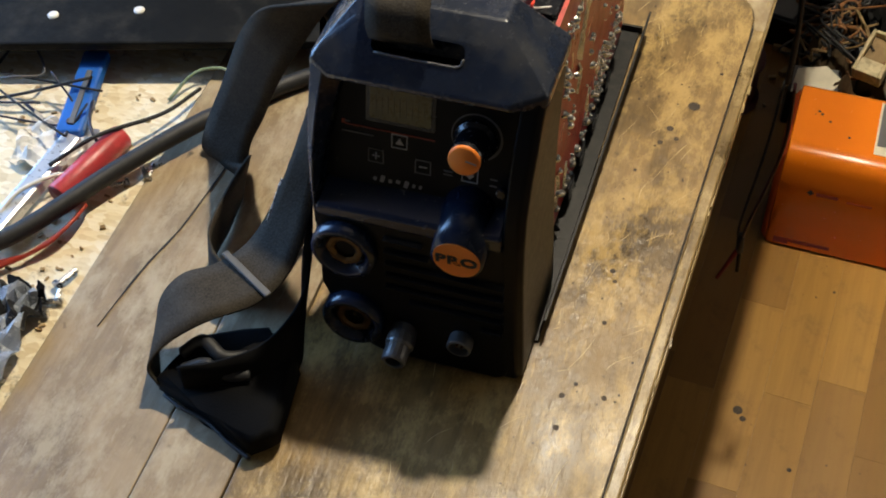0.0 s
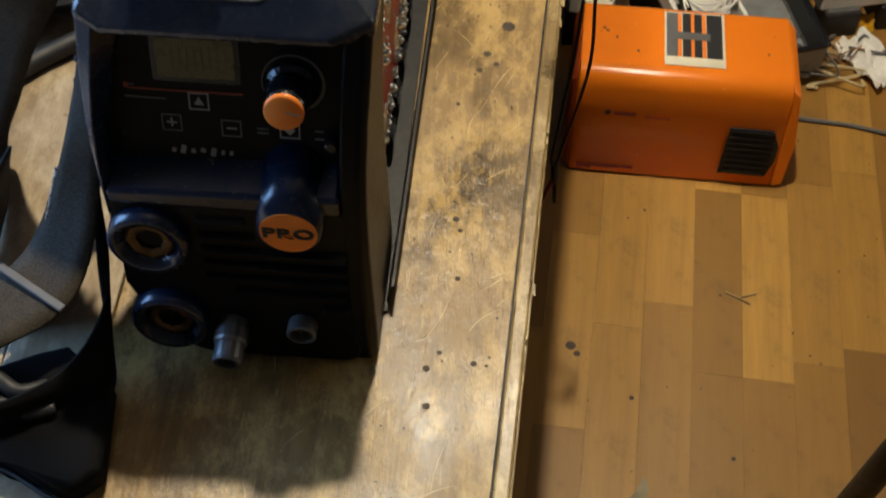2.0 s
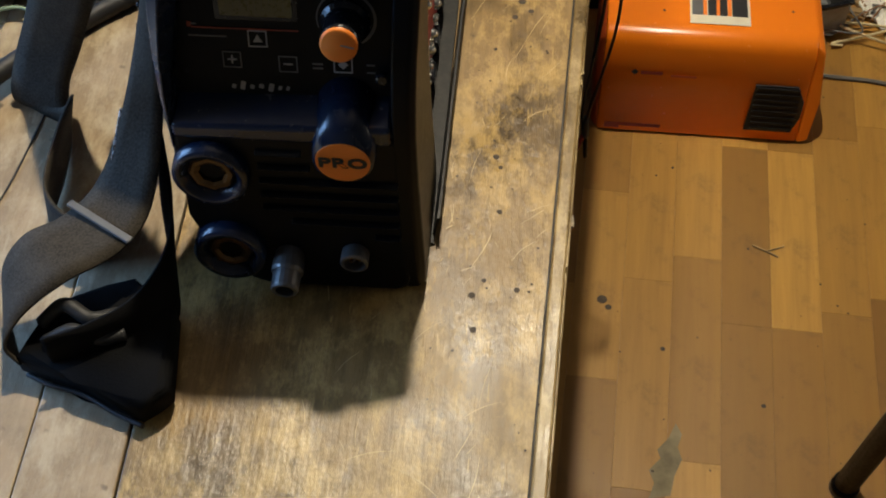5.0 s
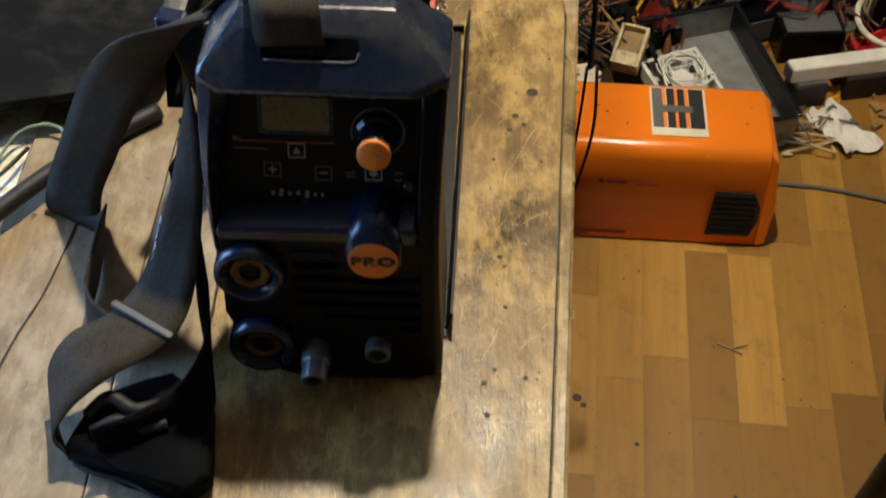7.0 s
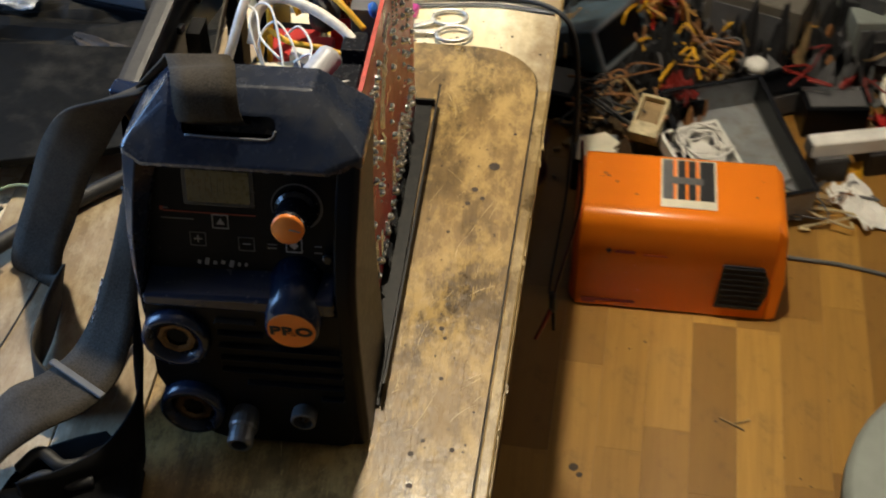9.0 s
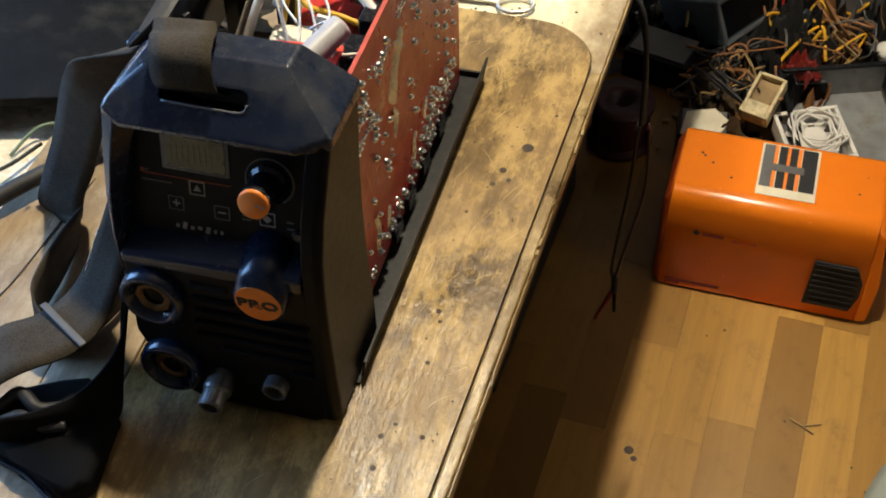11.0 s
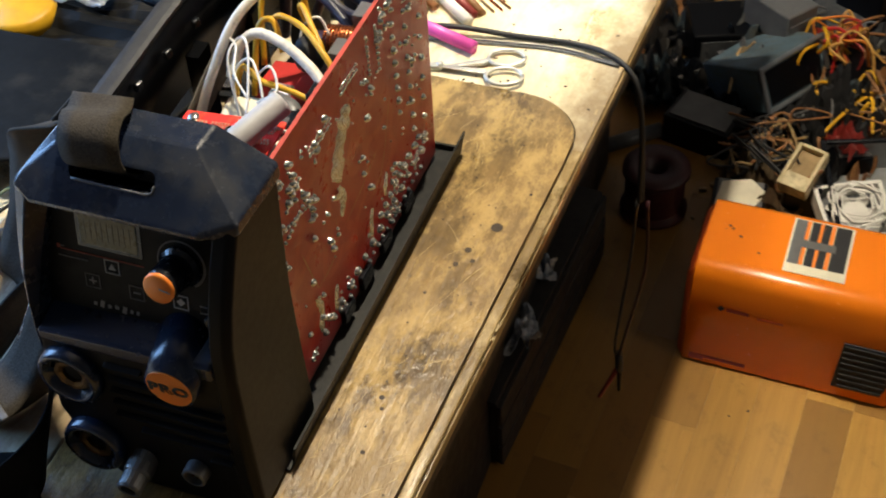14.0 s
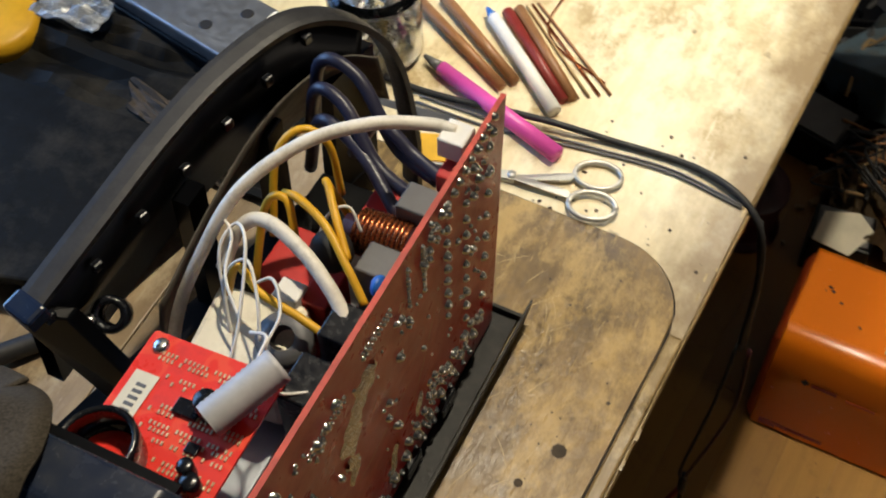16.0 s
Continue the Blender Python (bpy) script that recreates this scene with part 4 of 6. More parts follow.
for x, y, r, h in ((0.0100, 0.016, 0.0042, 0.011), (0.0165, 0.0165, 0.0036, 0.009), (0.016, -0.006, 0.0030, 0.008), (0.000, -0.034, 0.0030, 0.008), (0.020, -0.010, 0.0036, 0.007)):
    s = on_board("capacitor", lathe(bmesh.new(), [(r, 0), (r, h - 0.0006), (r * 0.85, h), (0, h)], pose(x, y, 0), 16), BLACK_GLOSS, "black capacitor", True)
rnd = random.Random(21)
sm = bmesh.new()
for yy in (0.0300, 0.0278, 0.0225, 0.0203, 0.0120, 0.0098, 0.0055, 0.0033, 0.0000, -0.0060, -0.0082, -0.0125, -0.0170, -0.0192, -0.0300, -0.0335):
    start = rnd.uniform(0.0, 0.004)
    for k in range(25):
        x = -0.0235 + start + 0.0018 * k + 0.0022 * (k // 6)
        if rnd.random() < 0.86 and x < 0.026 and (yy > 0.024 or x > -0.013) and math.hypot(x + 0.0135, yy + 0.0135) > 0.0165:
            box(sm, (x, yy, 0.0003), (0.0008, 0.0015, 0.0006))
tagged(on_board("solder_pad", sm, plain("gold_tinned_pads", (0.72, 0.60, 0.38), 0.35, 0.7, scale=150), "rows of tinned pads"), kind="stuff")
ring = bmesh.new()
lathe(ring, [(0.0125, 0.0), (0.0145, 0.0), (0.0150, 0.014), (0.0138, 0.016), (0.0125, 0.014)], pose(-0.0135, -0.0135, 0.0), 28)
on_board("knob_socket", ring, BLACK_GLOSS, "black plastic collar", True)

# parts between the boards, seen from above
wl("transformer", boxed((-0.012, 0.196, 0.702), (0.046, 0.044, 0.040), 0.003, (0, 0, 8)), plain("white_potting", (0.78, 0.73, 0.58), 0.5, vary=0.12, dust=(0.5, 0.44, 0.32), scale=60), "cream potted transformer")
wl("core", lathe(bmesh.new(), [(0.006, 0), (0.0125, 0), (0.0135, 0.004), (0.0125, 0.009), (0.006, 0.009)], pose(0.008, 0.199, 0.723, 20), 20), GREY, "grey ring core", True)
rr = bmesh.new()
lathe(rr, [(0.0078, 0)] + [(0.0082 if q % 2 else 0.0077, 0.0012 + 0.0013 * q) for q in range(26)] + [(0.0078, 0.036), (0.0066, 0.036), (0.0064, 0.002)], along((0.013, 0.136, 0.759), (0.014, 0.030, 0.006)), 18)
wl("cable_roll", rr, GREYCABLE, "grey ribbed cable sleeve", True)
for x, y, z, a, b, c, m, n in ((0.034, 0.176, 0.720, 0.018, 0.024, 0.05, BLACK_GLOSS, "transistor"), (0.036, 0.205, 0.725, 0.016, 0.020, 0.05, BLACK_GLOSS, "transistor"), (0.040, 0.236, 0.735, 0.022, 0.017, 0.045, GREY, "relay"), (0.041, 0.272, 0.738, 0.021, 0.016, 0.045, GREY, "relay"), (-0.014, 0.246, 0.690, 0.030, 0.034, 0.05, RED, "film_capacitor"), (0.008, 0.232, 0.694, 0.014, 0.022, 0.06, RED, "film_capacitor"), (0.015, 0.284, 0.70, 0.020, 0.020, 0.06, RED, "film_capacitor"), (-0.004, 0.222, 0.712, 0.013, 0.012, 0.030, WHITE, "relay"), (0.044, 0.155, 0.705, 0.012, 0.010, 0.05, WHITE, "connector"), (0.045, 0.298, 0.776, 0.013, 0.014, 0.012, WHITE, "connector"), (0.047, 0.292, 0.762, 0.010, 0.020, 0.012, RED, "connector"), (0.030, 0.308, 0.640, 0.05, 0.012, 0.06, BLACK, "rear_bracket"), (-0.03, 0.30, 0.64, 0.04, 0.05, 0.07, BLACK, "fan_housing")):
    wl(n, boxed((x, y, z), (a, b, c), 0.0010), m, {"transistor": "black power transistor", "relay": "grey block part", "film_capacitor": "red block capacitor", "connector": "plug connector"}.get(n, "black plastic part"))
wl("disc_capacitor", lathe(bmesh.new(), [(0, 0), (0.0045, 0), (0.0052, 0.0018), (0.0045, 0.0036), (0, 0.0036)], along((0.044, 0.221, 0.762), (1, 0, 0.3)), 14), BLUE, "blue disc capacitor", True)
coil = bmesh.new()
rod(coil, (0.010, 0.254, 0.742), (0.044, 0.258, 0.746), 0.0085, None, 16)
core = wl("coil_core", coil, MAROON, "dark ring core", True)
hel = [(0.016 + 0.026 * k / 110, 0.2555 + 0.0026 * k / 110 + 0.0105 * math.cos(k * 2 * math.pi / 10), 0.7435 + 0.0105 * math.sin(k * 2 * math.pi / 10)) for k in range(111)]
wl("winding", tubed(hel, 0.0011, 6, 2), COPPER, "copper winding", True, core)
wl("choke", lathe(bmesh.new(), [(0, 0), (0.0095, 0.001), (0.0105, 0.009), (0.0085, 0.018), (0, 0.019)], pose(0.008, 0.243, 0.736, 20, 15), 18), RUBBER, "black wrapped choke", True)
wl("white_cable", tubed([(-0.054, 0.170, 0.640), (-0.055, 0.196, 0.700), (-0.044, 0.216, 0.742), (-0.033, 0.238, 0.768), (-0.014, 0.264, 0.781), (0.010, 0.284, 0.785), (0.032, 0.297, 0.782), (0.044, 0.300, 0.780)], 0.0032, 10), WHITECABLE, "thick white cable", True)
wl("white_cable", tubed([(-0.034, 0.215, 0.735), (-0.030, 0.228, 0.752), (-0.018, 0.232, 0.760), (0.004, 0.226, 0.758), (0.024, 0.216, 0.752), (0.038, 0.206, 0.745)], 0.0034, 10), WHITECABLE, "thick white cable", True)
for pts in ([(-0.030, 0.250, 0.72), (-0.034, 0.268, 0.757), (-0.026, 0.280, 0.768), (-0.014, 0.283, 0.760), (-0.008, 0.28, 0.73)], [(-0.020, 0.252, 0.756), (-0.008, 0.246, 0.765), (0.010, 0.238, 0.765), (0.027, 0.226, 0.759), (0.040, 0.217, 0.750)], [(0.004, 0.270, 0.725), (-0.004, 0.264, 0.757), (0.002, 0.256, 0.767), (0.012, 0.244, 0.765), (0.025, 0.230, 0.758)], [(-0.026, 0.225, 0.715), (-0.025, 0.243, 0.754), (-0.015, 0.246, 0.760), (-0.006, 0.236, 0.745)], [(-0.028, 0.208, 0.728), (-0.022, 0.212, 0.748), (-0.006, 0.205, 0.746), (0.014, 0.202, 0.745), (0.030, 0.200, 0.742)]):
    wl("yellow_wire", tubed(pts, 0.0020, 8), YELLOW, "yellow wire in a loop", True)
for pts in ([(-0.020, 0.195, 0.72), (-0.033, 0.214, 0.748), (-0.030, 0.226, 0.758), (-0.018, 0.216, 0.762), (-0.008, 0.190, 0.745), (-0.004, 0.172, 0.735)], [(-0.018, 0.192, 0.72), (-0.026, 0.206, 0.744), (-0.016, 0.212, 0.756), (-0.004, 0.200, 0.752), (0.004, 0.186, 0.74)], [(-0.040, 0.228, 0.758), (-0.030, 0.222, 0.755), (-0.024, 0.205, 0.748), (-0.010, 0.192, 0.742)], [(-0.012, 0.208, 0.745), (0.000, 0.208, 0.756), (0.010, 0.196, 0.752), (0.012, 0.180, 0.750), (0.020, 0.164, 0.748)], [(0.000, 0.186, 0.745), (0.012, 0.182, 0.755), (0.016, 0.168, 0.756), (0.026, 0.164, 0.748), (0.038, 0.172, 0.744)], [(0.022, 0.248, 0.755), (0.014, 0.252, 0.764), (0.006, 0.246, 0.76), (0.004, 0.236, 0.745)]):
    wl("thin_wire", tubed(pts, 0.0008, 6), WHITE, "thin white wire", True)
for pts in ([(-0.05, 0.318, 0.70), (-0.038, 0.312, 0.757), (-0.018, 0.306, 0.762), (0.006, 0.292, 0.745), (0.03, 0.284, 0.742)], [(-0.052, 0.325, 0.70), (-0.040, 0.322, 0.766), (-0.016, 0.318, 0.770), (0.010, 0.304, 0.748), (0.036, 0.296, 0.744)], [(-0.045, 0.308, 0.70), (-0.030, 0.302, 0.750), (-0.004, 0.294, 0.748), (0.026, 0.274, 0.738)], [(-0.02, 0.312, 0.72), (0.0, 0.306, 0.758), (0.022, 0.300, 0.752), (0.04, 0.294, 0.75)]):
    wl("power_cable", tubed(pts, 0.0034, 8), NAVYCABLE, "dark blue power cable", True)
wl("inner_tray", boxed((-0.012, 0.26, 0.655), (0.06, 0.10, 0.02)), PCB_BRIGHT, "red inner board")


# ---- the carrying strap ----
strap = thing("shoulder_strap", "dusty grey woven shoulder strap looped over the handle", "strap", (-0.12, 0.0, BENCH + 0.001))


def st(name, rows, material=STRAP, label=""):
    o = Vector((-0.12, 0.0, BENCH + 0.001))
    return part(name, ribbon([(Vector(c) - o, Vector(w)) for c, w in rows]), material, strap, label, True)


st("handle_loop", [((-0.010, 0.062, 0.7985), (0.0165, 0.001, 0)), ((-0.010, 0.0545, 0.8040), (0.0165, 0.001, 0)), ((-0.0105, 0.0495, 0.8110), (0.0165, 0.001, 0)), ((-0.0115, 0.0500, 0.8185), (0.0165, 0.001, 0)), ((-0.0125, 0.0545, 0.8265), (0.0165, 0.001, 0)), ((-0.0150, 0.0640, 0.8295), (0.0165, 0.002, 0)), ((-0.019, 0.075, 0.8245), (0.0165, 0.003, 0)), ((-0.026, 0.0885, 0.8205), (0.0150, 0.004, -0.002)), ((-0.036, 0.0945, 0.8100), (0.0100, 0.008, -0.006)), ((-0.052, 0.0955, 0.798), (0.009, 0.011, -0.002))], label="grey webbing over the handle")
st("long_band", [((-0.048, 0.0935, 0.800), (0.010, 0.013, 0.001)), ((-0.074, 0.101, 0.783), (0.011, 0.012, -0.002)), ((-0.098, 0.110, 0.761), (0.0135, 0.008, -0.006)), ((-0.120, 0.121, 0.730), (0.0145, 0.001, -0.0095)), ((-0.141, 0.131, 0.695), (0.0150, -0.005, -0.0095)), ((-0.162, 0.136, 0.650), (0.0165, -0.006, -0.006)), ((-0.174, 0.131, 0.624), (0.0182, -0.006, -0.001)), ((-0.176, 0.121, 0.6085), (0.0185, -0.004, 0.001)), ((-0.167, 0.116, 0.6080), (0.012, -0.003, 0.006)), ((-0.152, 0.106, 0.616), (0.004, 0.002, 0.014)), ((-0.147, 0.070, 0.621), (0.002, 0.001, 0.018)), ((-0.143, 0.030, 0.622), (0.003, 0.0, 0.018)), ((-0.120, 0.010, 0.622), (0.004, 0.002, 0.017)), ((-0.100, 0.040, 0.622), (0.004, 0.004, 0.017)), ((-0.092, 0.075, 0.624), (0.002, 0.002, 0.018))], label="long band with a fold")
st("front_band", [((-0.079, 0.085, 0.735), (0.004, 0.002, 0.016)), ((-0.079, 0.060, 0.705), (0.010, 0.004, 0.012)), ((-0.085, 0.038, 0.672), (0.015, 0.000, 0.008)), ((-0.092, 0.014, 0.653), (0.0178, -0.008, 0.003)), ((-0.104, -0.006, 0.649), (0.0175, -0.010, 0.000)), ((-0.124, -0.022, 0.648), (0.014, -0.014, 0.000)), ((-0.140, -0.034, 0.636), (0.010, -0.016, 0.002)), ((-0.145, -0.046, 0.622), (0.006, -0.016, 0.005)), ((-0.138, -0.058, 0.610), (0.005, -0.008, 0.006))], label="front band through the slider")
st("edge_band", [((-0.070, 0.090, 0.735), (0.003, 0.000, 0.018)), ((-0.0735, 0.065, 0.705), (0.001, 0.004, 0.018)), ((-0.0725, 0.035, 0.668), (0.001, 0.009, 0.016)), ((-0.065, 0.005, 0.642), (0.0, 0.012, 0.015)), ((-0.062, -0.018, 0.630), (-0.002, 0.008, 0.017)), ((-0.071, -0.040, 0.624), (-0.004, 0.003, 0.0175)), ((-0.092, -0.056, 0.6215), (-0.004, 0.002, 0.0180)), ((-0.115, -0.066, 0.6205), (-0.002, 0.002, 0.0180))], STRAP_DARK, "dark inner band standing on edge")
o = Vector((-0.12, 0.0, BENCH + 0.001))
b = bmesh.new()
box(b, Vector((-0.0995, 0.000, 0.6525)) - o, (0.043, 0.0045, 0.0022), 0.0009, (0, 2, -30))
part("slider", b, GREY, strap, "grey plastic slider")
b = bmesh.new()
box(b, Vector((-0.0785, 0.078, 0.715)) - o, (0.005, 0.030, 0.010), 0.0012, (38, 0, 6))
for k in range(4):
    box(b, Vector((-0.0805, 0.062 + 0.008 * k, 0.701 + 0.0075 * k)) - o, (0.008, 0.0035, 0.003), 0.0008, (38, 0, 6))
part("adjuster", b, BLACK_GLOSS, strap, "black ladder adjuster")
b = bmesh.new()
rod(b, Vector((-0.1005, 0.030, 0.6555)) - o, Vector((-0.0935, 0.052, 0.682)) - o, 0.0012)
part("wire_clip", b, STEEL, strap, "shiny wire edge")

pad = bmesh.new()
prism(pad, [(-0.134, -0.064), (-0.100, -0.073), (-0.066, -0.089), (-0.053, -0.076), (-0.060, -0.030), (-0.085, -0.012), (-0.125, -0.030)], BENCH + 0.001, BENCH + 0.020, "z", 0.004, 3)
bmesh.ops.subdivide_edges(pad, edges=pad.edges[:], cuts=2)
for v in pad.verts:
    v.co += Vector((noise.noise(v.co * 60), noise.noise(v.co * 60 + Vector((9, 0, 0))), 0.0)) * 0.0022
    if v.co.z > BENCH + 0.008:
        v.co.z += 0.006 * noise.noise(v.co * 45) - 0.10 * max(0, -v.co.y - 0.06)
sp = thing("shoulder_pad", "crumpled black shoulder pad lying under the strap", "pad")
part("cushion", pad, STRAP_DARK, sp, "", True)
part("piping", tubed([(-0.132, -0.0655, BENCH + 0.004), (-0.118, -0.0715, BENCH + 0.005), (-0.100, -0.0755, BENCH + 0.004), (-0.082, -0.0845, BENCH + 0.004), (-0.066, -0.0910, BENCH + 0.004)], 0.0014, 6), RUBBER, sp, "black stitched piping", True)
k = bmesh.new()
tube(k, [(-0.125, -0.045, 0.624), (-0.112, -0.040, 0.634), (-0.098, -0.046, 0.632), (-0.086, -0.040, 0.628)], 0.004, 8)
tube(k, [(-0.120, -0.056, 0.624), (-0.106, -0.052, 0.630), (-0.094, -0.054, 0.626), (-0.080, -0.050, 0.626)], 0.0035, 8)
single("strap_end", k, RUBBER, "black knotted strap ends inside the fold", "strap end", smooth=True)

# ---- the plastic housing shell behind the welder ----
sh = thing("housing_shell", "black plastic housing shell of the welder, leaning open behind it", "housing", (-0.09, 0.25, BENCH))
o = Vector((-0.09, 0.25, BENCH))


def shp(name, bm, material, label="", smooth=False):
    bmesh.ops.translate(bm, vec=-o, verts=bm.verts)
    return part(name, bm, material, sh, label, smooth)


RIMMAT = plain("worn_black_rim", (0.016, 0.016, 0.018), 0.5, vary=0.4, scale=60, dust=(0.034, 0.034, 0.035))
topline = [(-0.099, 0.158, 0.740), (-0.094, 0.205, 0.750), (-0.090, 0.258, 0.758), (-0.083, 0.305, 0.762), (-0.069, 0.346, 0.762), (-0.050, 0.373, 0.745), (-0.037, 0.386, 0.712), (-0.030, 0.389, 0.655), (-0.030, 0.389, 0.606)]
shp("top_rim", ribbon([(p, (0.0064, -0.0018, -0.0008)) for p in topline], 0.0035), RIMMAT, "worn grey rim")
wallp = bmesh.new()
ps = smooth_path(topline[:6], 8)
prev = None
for p in ps:
    cur = [wallp.verts.new(q) for q in ((p.x - 0.006, p.y, p.z - 0.002), (p.x + 0.004, p.y, p.z - 0.002), (p.x - 0.004, p.y, p.z - 0.072), (p.x - 0.014, p.y, p.z - 0.072))]
    if prev:
        for a in range(4):
            wallp.faces.new((prev[a], prev[(a + 1) % 4], cur[(a + 1) % 4], cur[a]))
    prev = cur
shp("upper_wall", wallp, BLACK, "", True)
for y0, y1 in ((0.250, 0.262), (0.305, 0.316), (0.352, 0.385)):
    x0, x1 = -0.112 + (y0 - 0.15) * 0.24, -0.112 + (y1 - 0.15) * 0.24
    shp("wall_web", hull(bmesh.new(), [(x0 - 0.006, y0, 0.604), (x0 + 0.004, y0, 0.604), (x1 - 0.006, y1, 0.604), (x1 + 0.004, y1, 0.604), (x0 - 0.002, y0, 0.715), (x0 + 0.008, y0, 0.715), (x1 - 0.002, y1, 0.72), (x1 + 0.008, y1, 0.72)]), BLACK)
shp("lower_rail", hull(bmesh.new(), [(-0.118, 0.15, 0.603), (-0.100, 0.15, 0.603), (-0.066, 0.385, 0.603), (-0.048, 0.385, 0.603), (-0.118, 0.15, 0.622), (-0.102, 0.15, 0.622), (-0.066, 0.385, 0.622), (-0.05, 0.385, 0.622)]), BLACK)
for k in range(7):
    u = k / 6
    p = Vector(topline[0]).lerp(Vector(topline[4]), u * 0.98 + 0.01)
    shp("clip_tooth", boxed((p.x + 0.0075, p.y, p.z - 0.008), (0.004, 0.006, 0.006), 0.001, (0, 0, -13)), BLACK_GLOSS)
shp("end_wall", hull(bmesh.new(), [(-0.084, 0.176, 0.603), (-0.084, 0.184, 0.603), (-0.105, 0.150, 0.738), (-0.104, 0.158, 0.738), (-0.064, 0.184, 0.603), (-0.064, 0.192, 0.603), (-0.086, 0.164, 0.728), (-0.086, 0.172, 0.728)], 0.001), BLACK)
shp("rim_corner", boxed((-0.099, 0.156, 0.738), (0.018, 0.012, 0.010), 0.002, (8, 0, -12)), NAVY, "blue-grey worn corner")
shp("screw_boss", lathe(bmesh.new(), [(0.0052, 0), (0.0085, 0.001), (0.0095, 0.012), (0.0085, 0.016), (0.0055, 0.016), (0.005, 0.004)], pose(-0.086, 0.190, 0.697, 30, 20), 20), BLACK_GLOSS, "round boss", True)
shp("screw", lathe(bmesh.new(), [(0.0, 0), (0.0030, 0), (0.0026, 0.002), (0, 0.0022)], pose(-0.088, 0.176, 0.709), 12), STEEL, "bright screw", True)
shp("lining_sheet", ribbon([((-0.066, 0.196, 0.690), (0.007, -0.002, 0.026)), ((-0.071, 0.245, 0.700), (0.008, -0.002, 0.026)), ((-0.075, 0.298, 0.703), (0.008, -0.003, 0.026)), ((-0.071, 0.336, 0.706), (0.008, -0.004, 0.024)), ((-0.056, 0.364, 0.710), (0.004, -0.006, 0.022)), ((-0.036, 0.374, 0.708), (0.001, -0.006, 0.022))], 0.0012), plain("brown_grey_card", (0.052, 0.045, 0.036), 0.6, vary=0.25, scale=30, dust=(0.085, 0.075, 0.058)), "brown-grey bent lining sheet", True)

# ---- the black sheet case and the rest of the clutter to the left ----
slab = thing("sheet_case", "large black sheet-metal case, dusty, on the strand board", "case", (-0.5, 0.26, BENCH - 0.003))
o = Vector((-0.5, 0.26, BENCH - 0.003))


def sl(name, bm, material, label=""):
    bmesh.ops.translate(bm, vec=-o, verts=bm.verts)
    return part(name, bm, material, slab, label)


def slab_y(x):
    return 0.2674 + 0.285 * x


sl("lid", prism(bmesh.new(), [(-1.1, slab_y(-1.1)), (-0.145, slab_y(-0.145)), (-0.128, 0.300), (-0.165, 0.345), (-0.30, 0.338), (-1.1, 0.34)], 0.622, 0.630, "z", 0.002), SLABMAT, "dusty black lid")
sl("body", prism(bmesh.new(), [(-1.08, slab_y(-1.08) + 0.03), (-0.165, slab_y(-0.165) + 0.03), (-0.150, 0.30), (-0.18, 0.335), (-1.08, 0.33)], BENCH - 0.003, 0.6215, "z"), BLACK, "")
for x, y in ((-0.347, 0.201), (-0.287, 0.223)):
    sl("rivet", lathe(bmesh.new(), [(0.0042, 0), (0.0040, 0.0008), (0.0028, 0.0016), (0, 0.0018)], pose(x, y, 0.630), 14), WHITE, "pale round rivet")

LB = BENCH - 0.0035  # top of the strand board
# cutter with a blue handle
cut = thing("utility_knife", "silver utility knife with a blue sliding grip", "knife", (-0.296, 0.10, LB))
part("blade_body", boxed((0.004, -0.040, 0.008), (0.015, 0.10, 0.010), 0.0025, (0, 0, -6)), SILVER, cut, "worn silver body")
part("grip", boxed((-0.006, 0.052, 0.008), (0.019, 0.085, 0.009), 0.002, (0, 0, 14)), BLUE, cut, "blue grip")
part("slot", boxed((-0.003, 0.044, 0.0132), (0.004, 0.055, 0.002), 0.0005, (0, 0, 14)), GREY, cut)
part("rivet", lathe(bmesh.new(), [(0.003, 0), (0.0028, 0.002), (0, 0.0022)], pose(0.002, 0.020, 0.012), 12), BRASS, cut)
bat = thing("battery_cell", "cylindrical cell in worn pink-red wrap", "battery", (-0.262, 0.088, LB + 0.0095), -14)
b = lathe(bmesh.new(), [(0.0086, -0.0325), (0.0091, -0.0315), (0.0091, 0.0315), (0.0086, 0.0325)], pose(0, 0, 0, -90), 24)
part("wrap", b, BATTERY, bat, "", True)
part("pole", lathe(bmesh.new(), [(0, -0.0328), (0.0084, -0.0325), (0.0084, 0.032), (0, 0.0328)], pose(0, 0, 0, -90), 24), DARKRED, bat, "", True)
hz = LB + 0.012
single("rubber_hose", tubed([(-0.40, -0.07, hz), (-0.330, -0.022, hz), (-0.283, 0.012, hz), (-0.240, 0.085, hz + 0.002), (-0.205, 0.138, hz + 0.004), (-0.170, 0.190, hz - 0.002), (-0.140, 0.22, hz - 0.002)], 0.0062, 14), RUBBER, "thick black rubber cable running across the litter", "cable", smooth=True)
single("flat_lead", ribbon([((-0.320, -0.030, LB + 0.004), (0.002, 0.006, 0.002)), ((-0.280, -0.006, LB + 0.006), (0.003, 0.006, 0.001)), ((-0.262, 0.012, LB + 0.007), (0.005, 0.003, 0.002)), ((-0.252, 0.034, LB + 0.008), (0.004, 0.001, 0.004)), ((-0.250, 0.055, LB + 0.006), (0.003, 0.0, 0.004))], 0.0022), plain("orange_red_lead", (0.30, 0.03, 0.012), 0.35, scale=60), "flat orange-red plastic lead", "lead", smooth=True)
g = bmesh.new()
tube(g, [(-0.243, 0.168, LB + 0.002), (-0.232, 0.192, LB + 0.010), (-0.212, 0.200, LB + 0.012), (-0.196, 0.190, LB + 0.010), (-0.186, 0.168, LB + 0.006)], 0.0013, 8, 4)
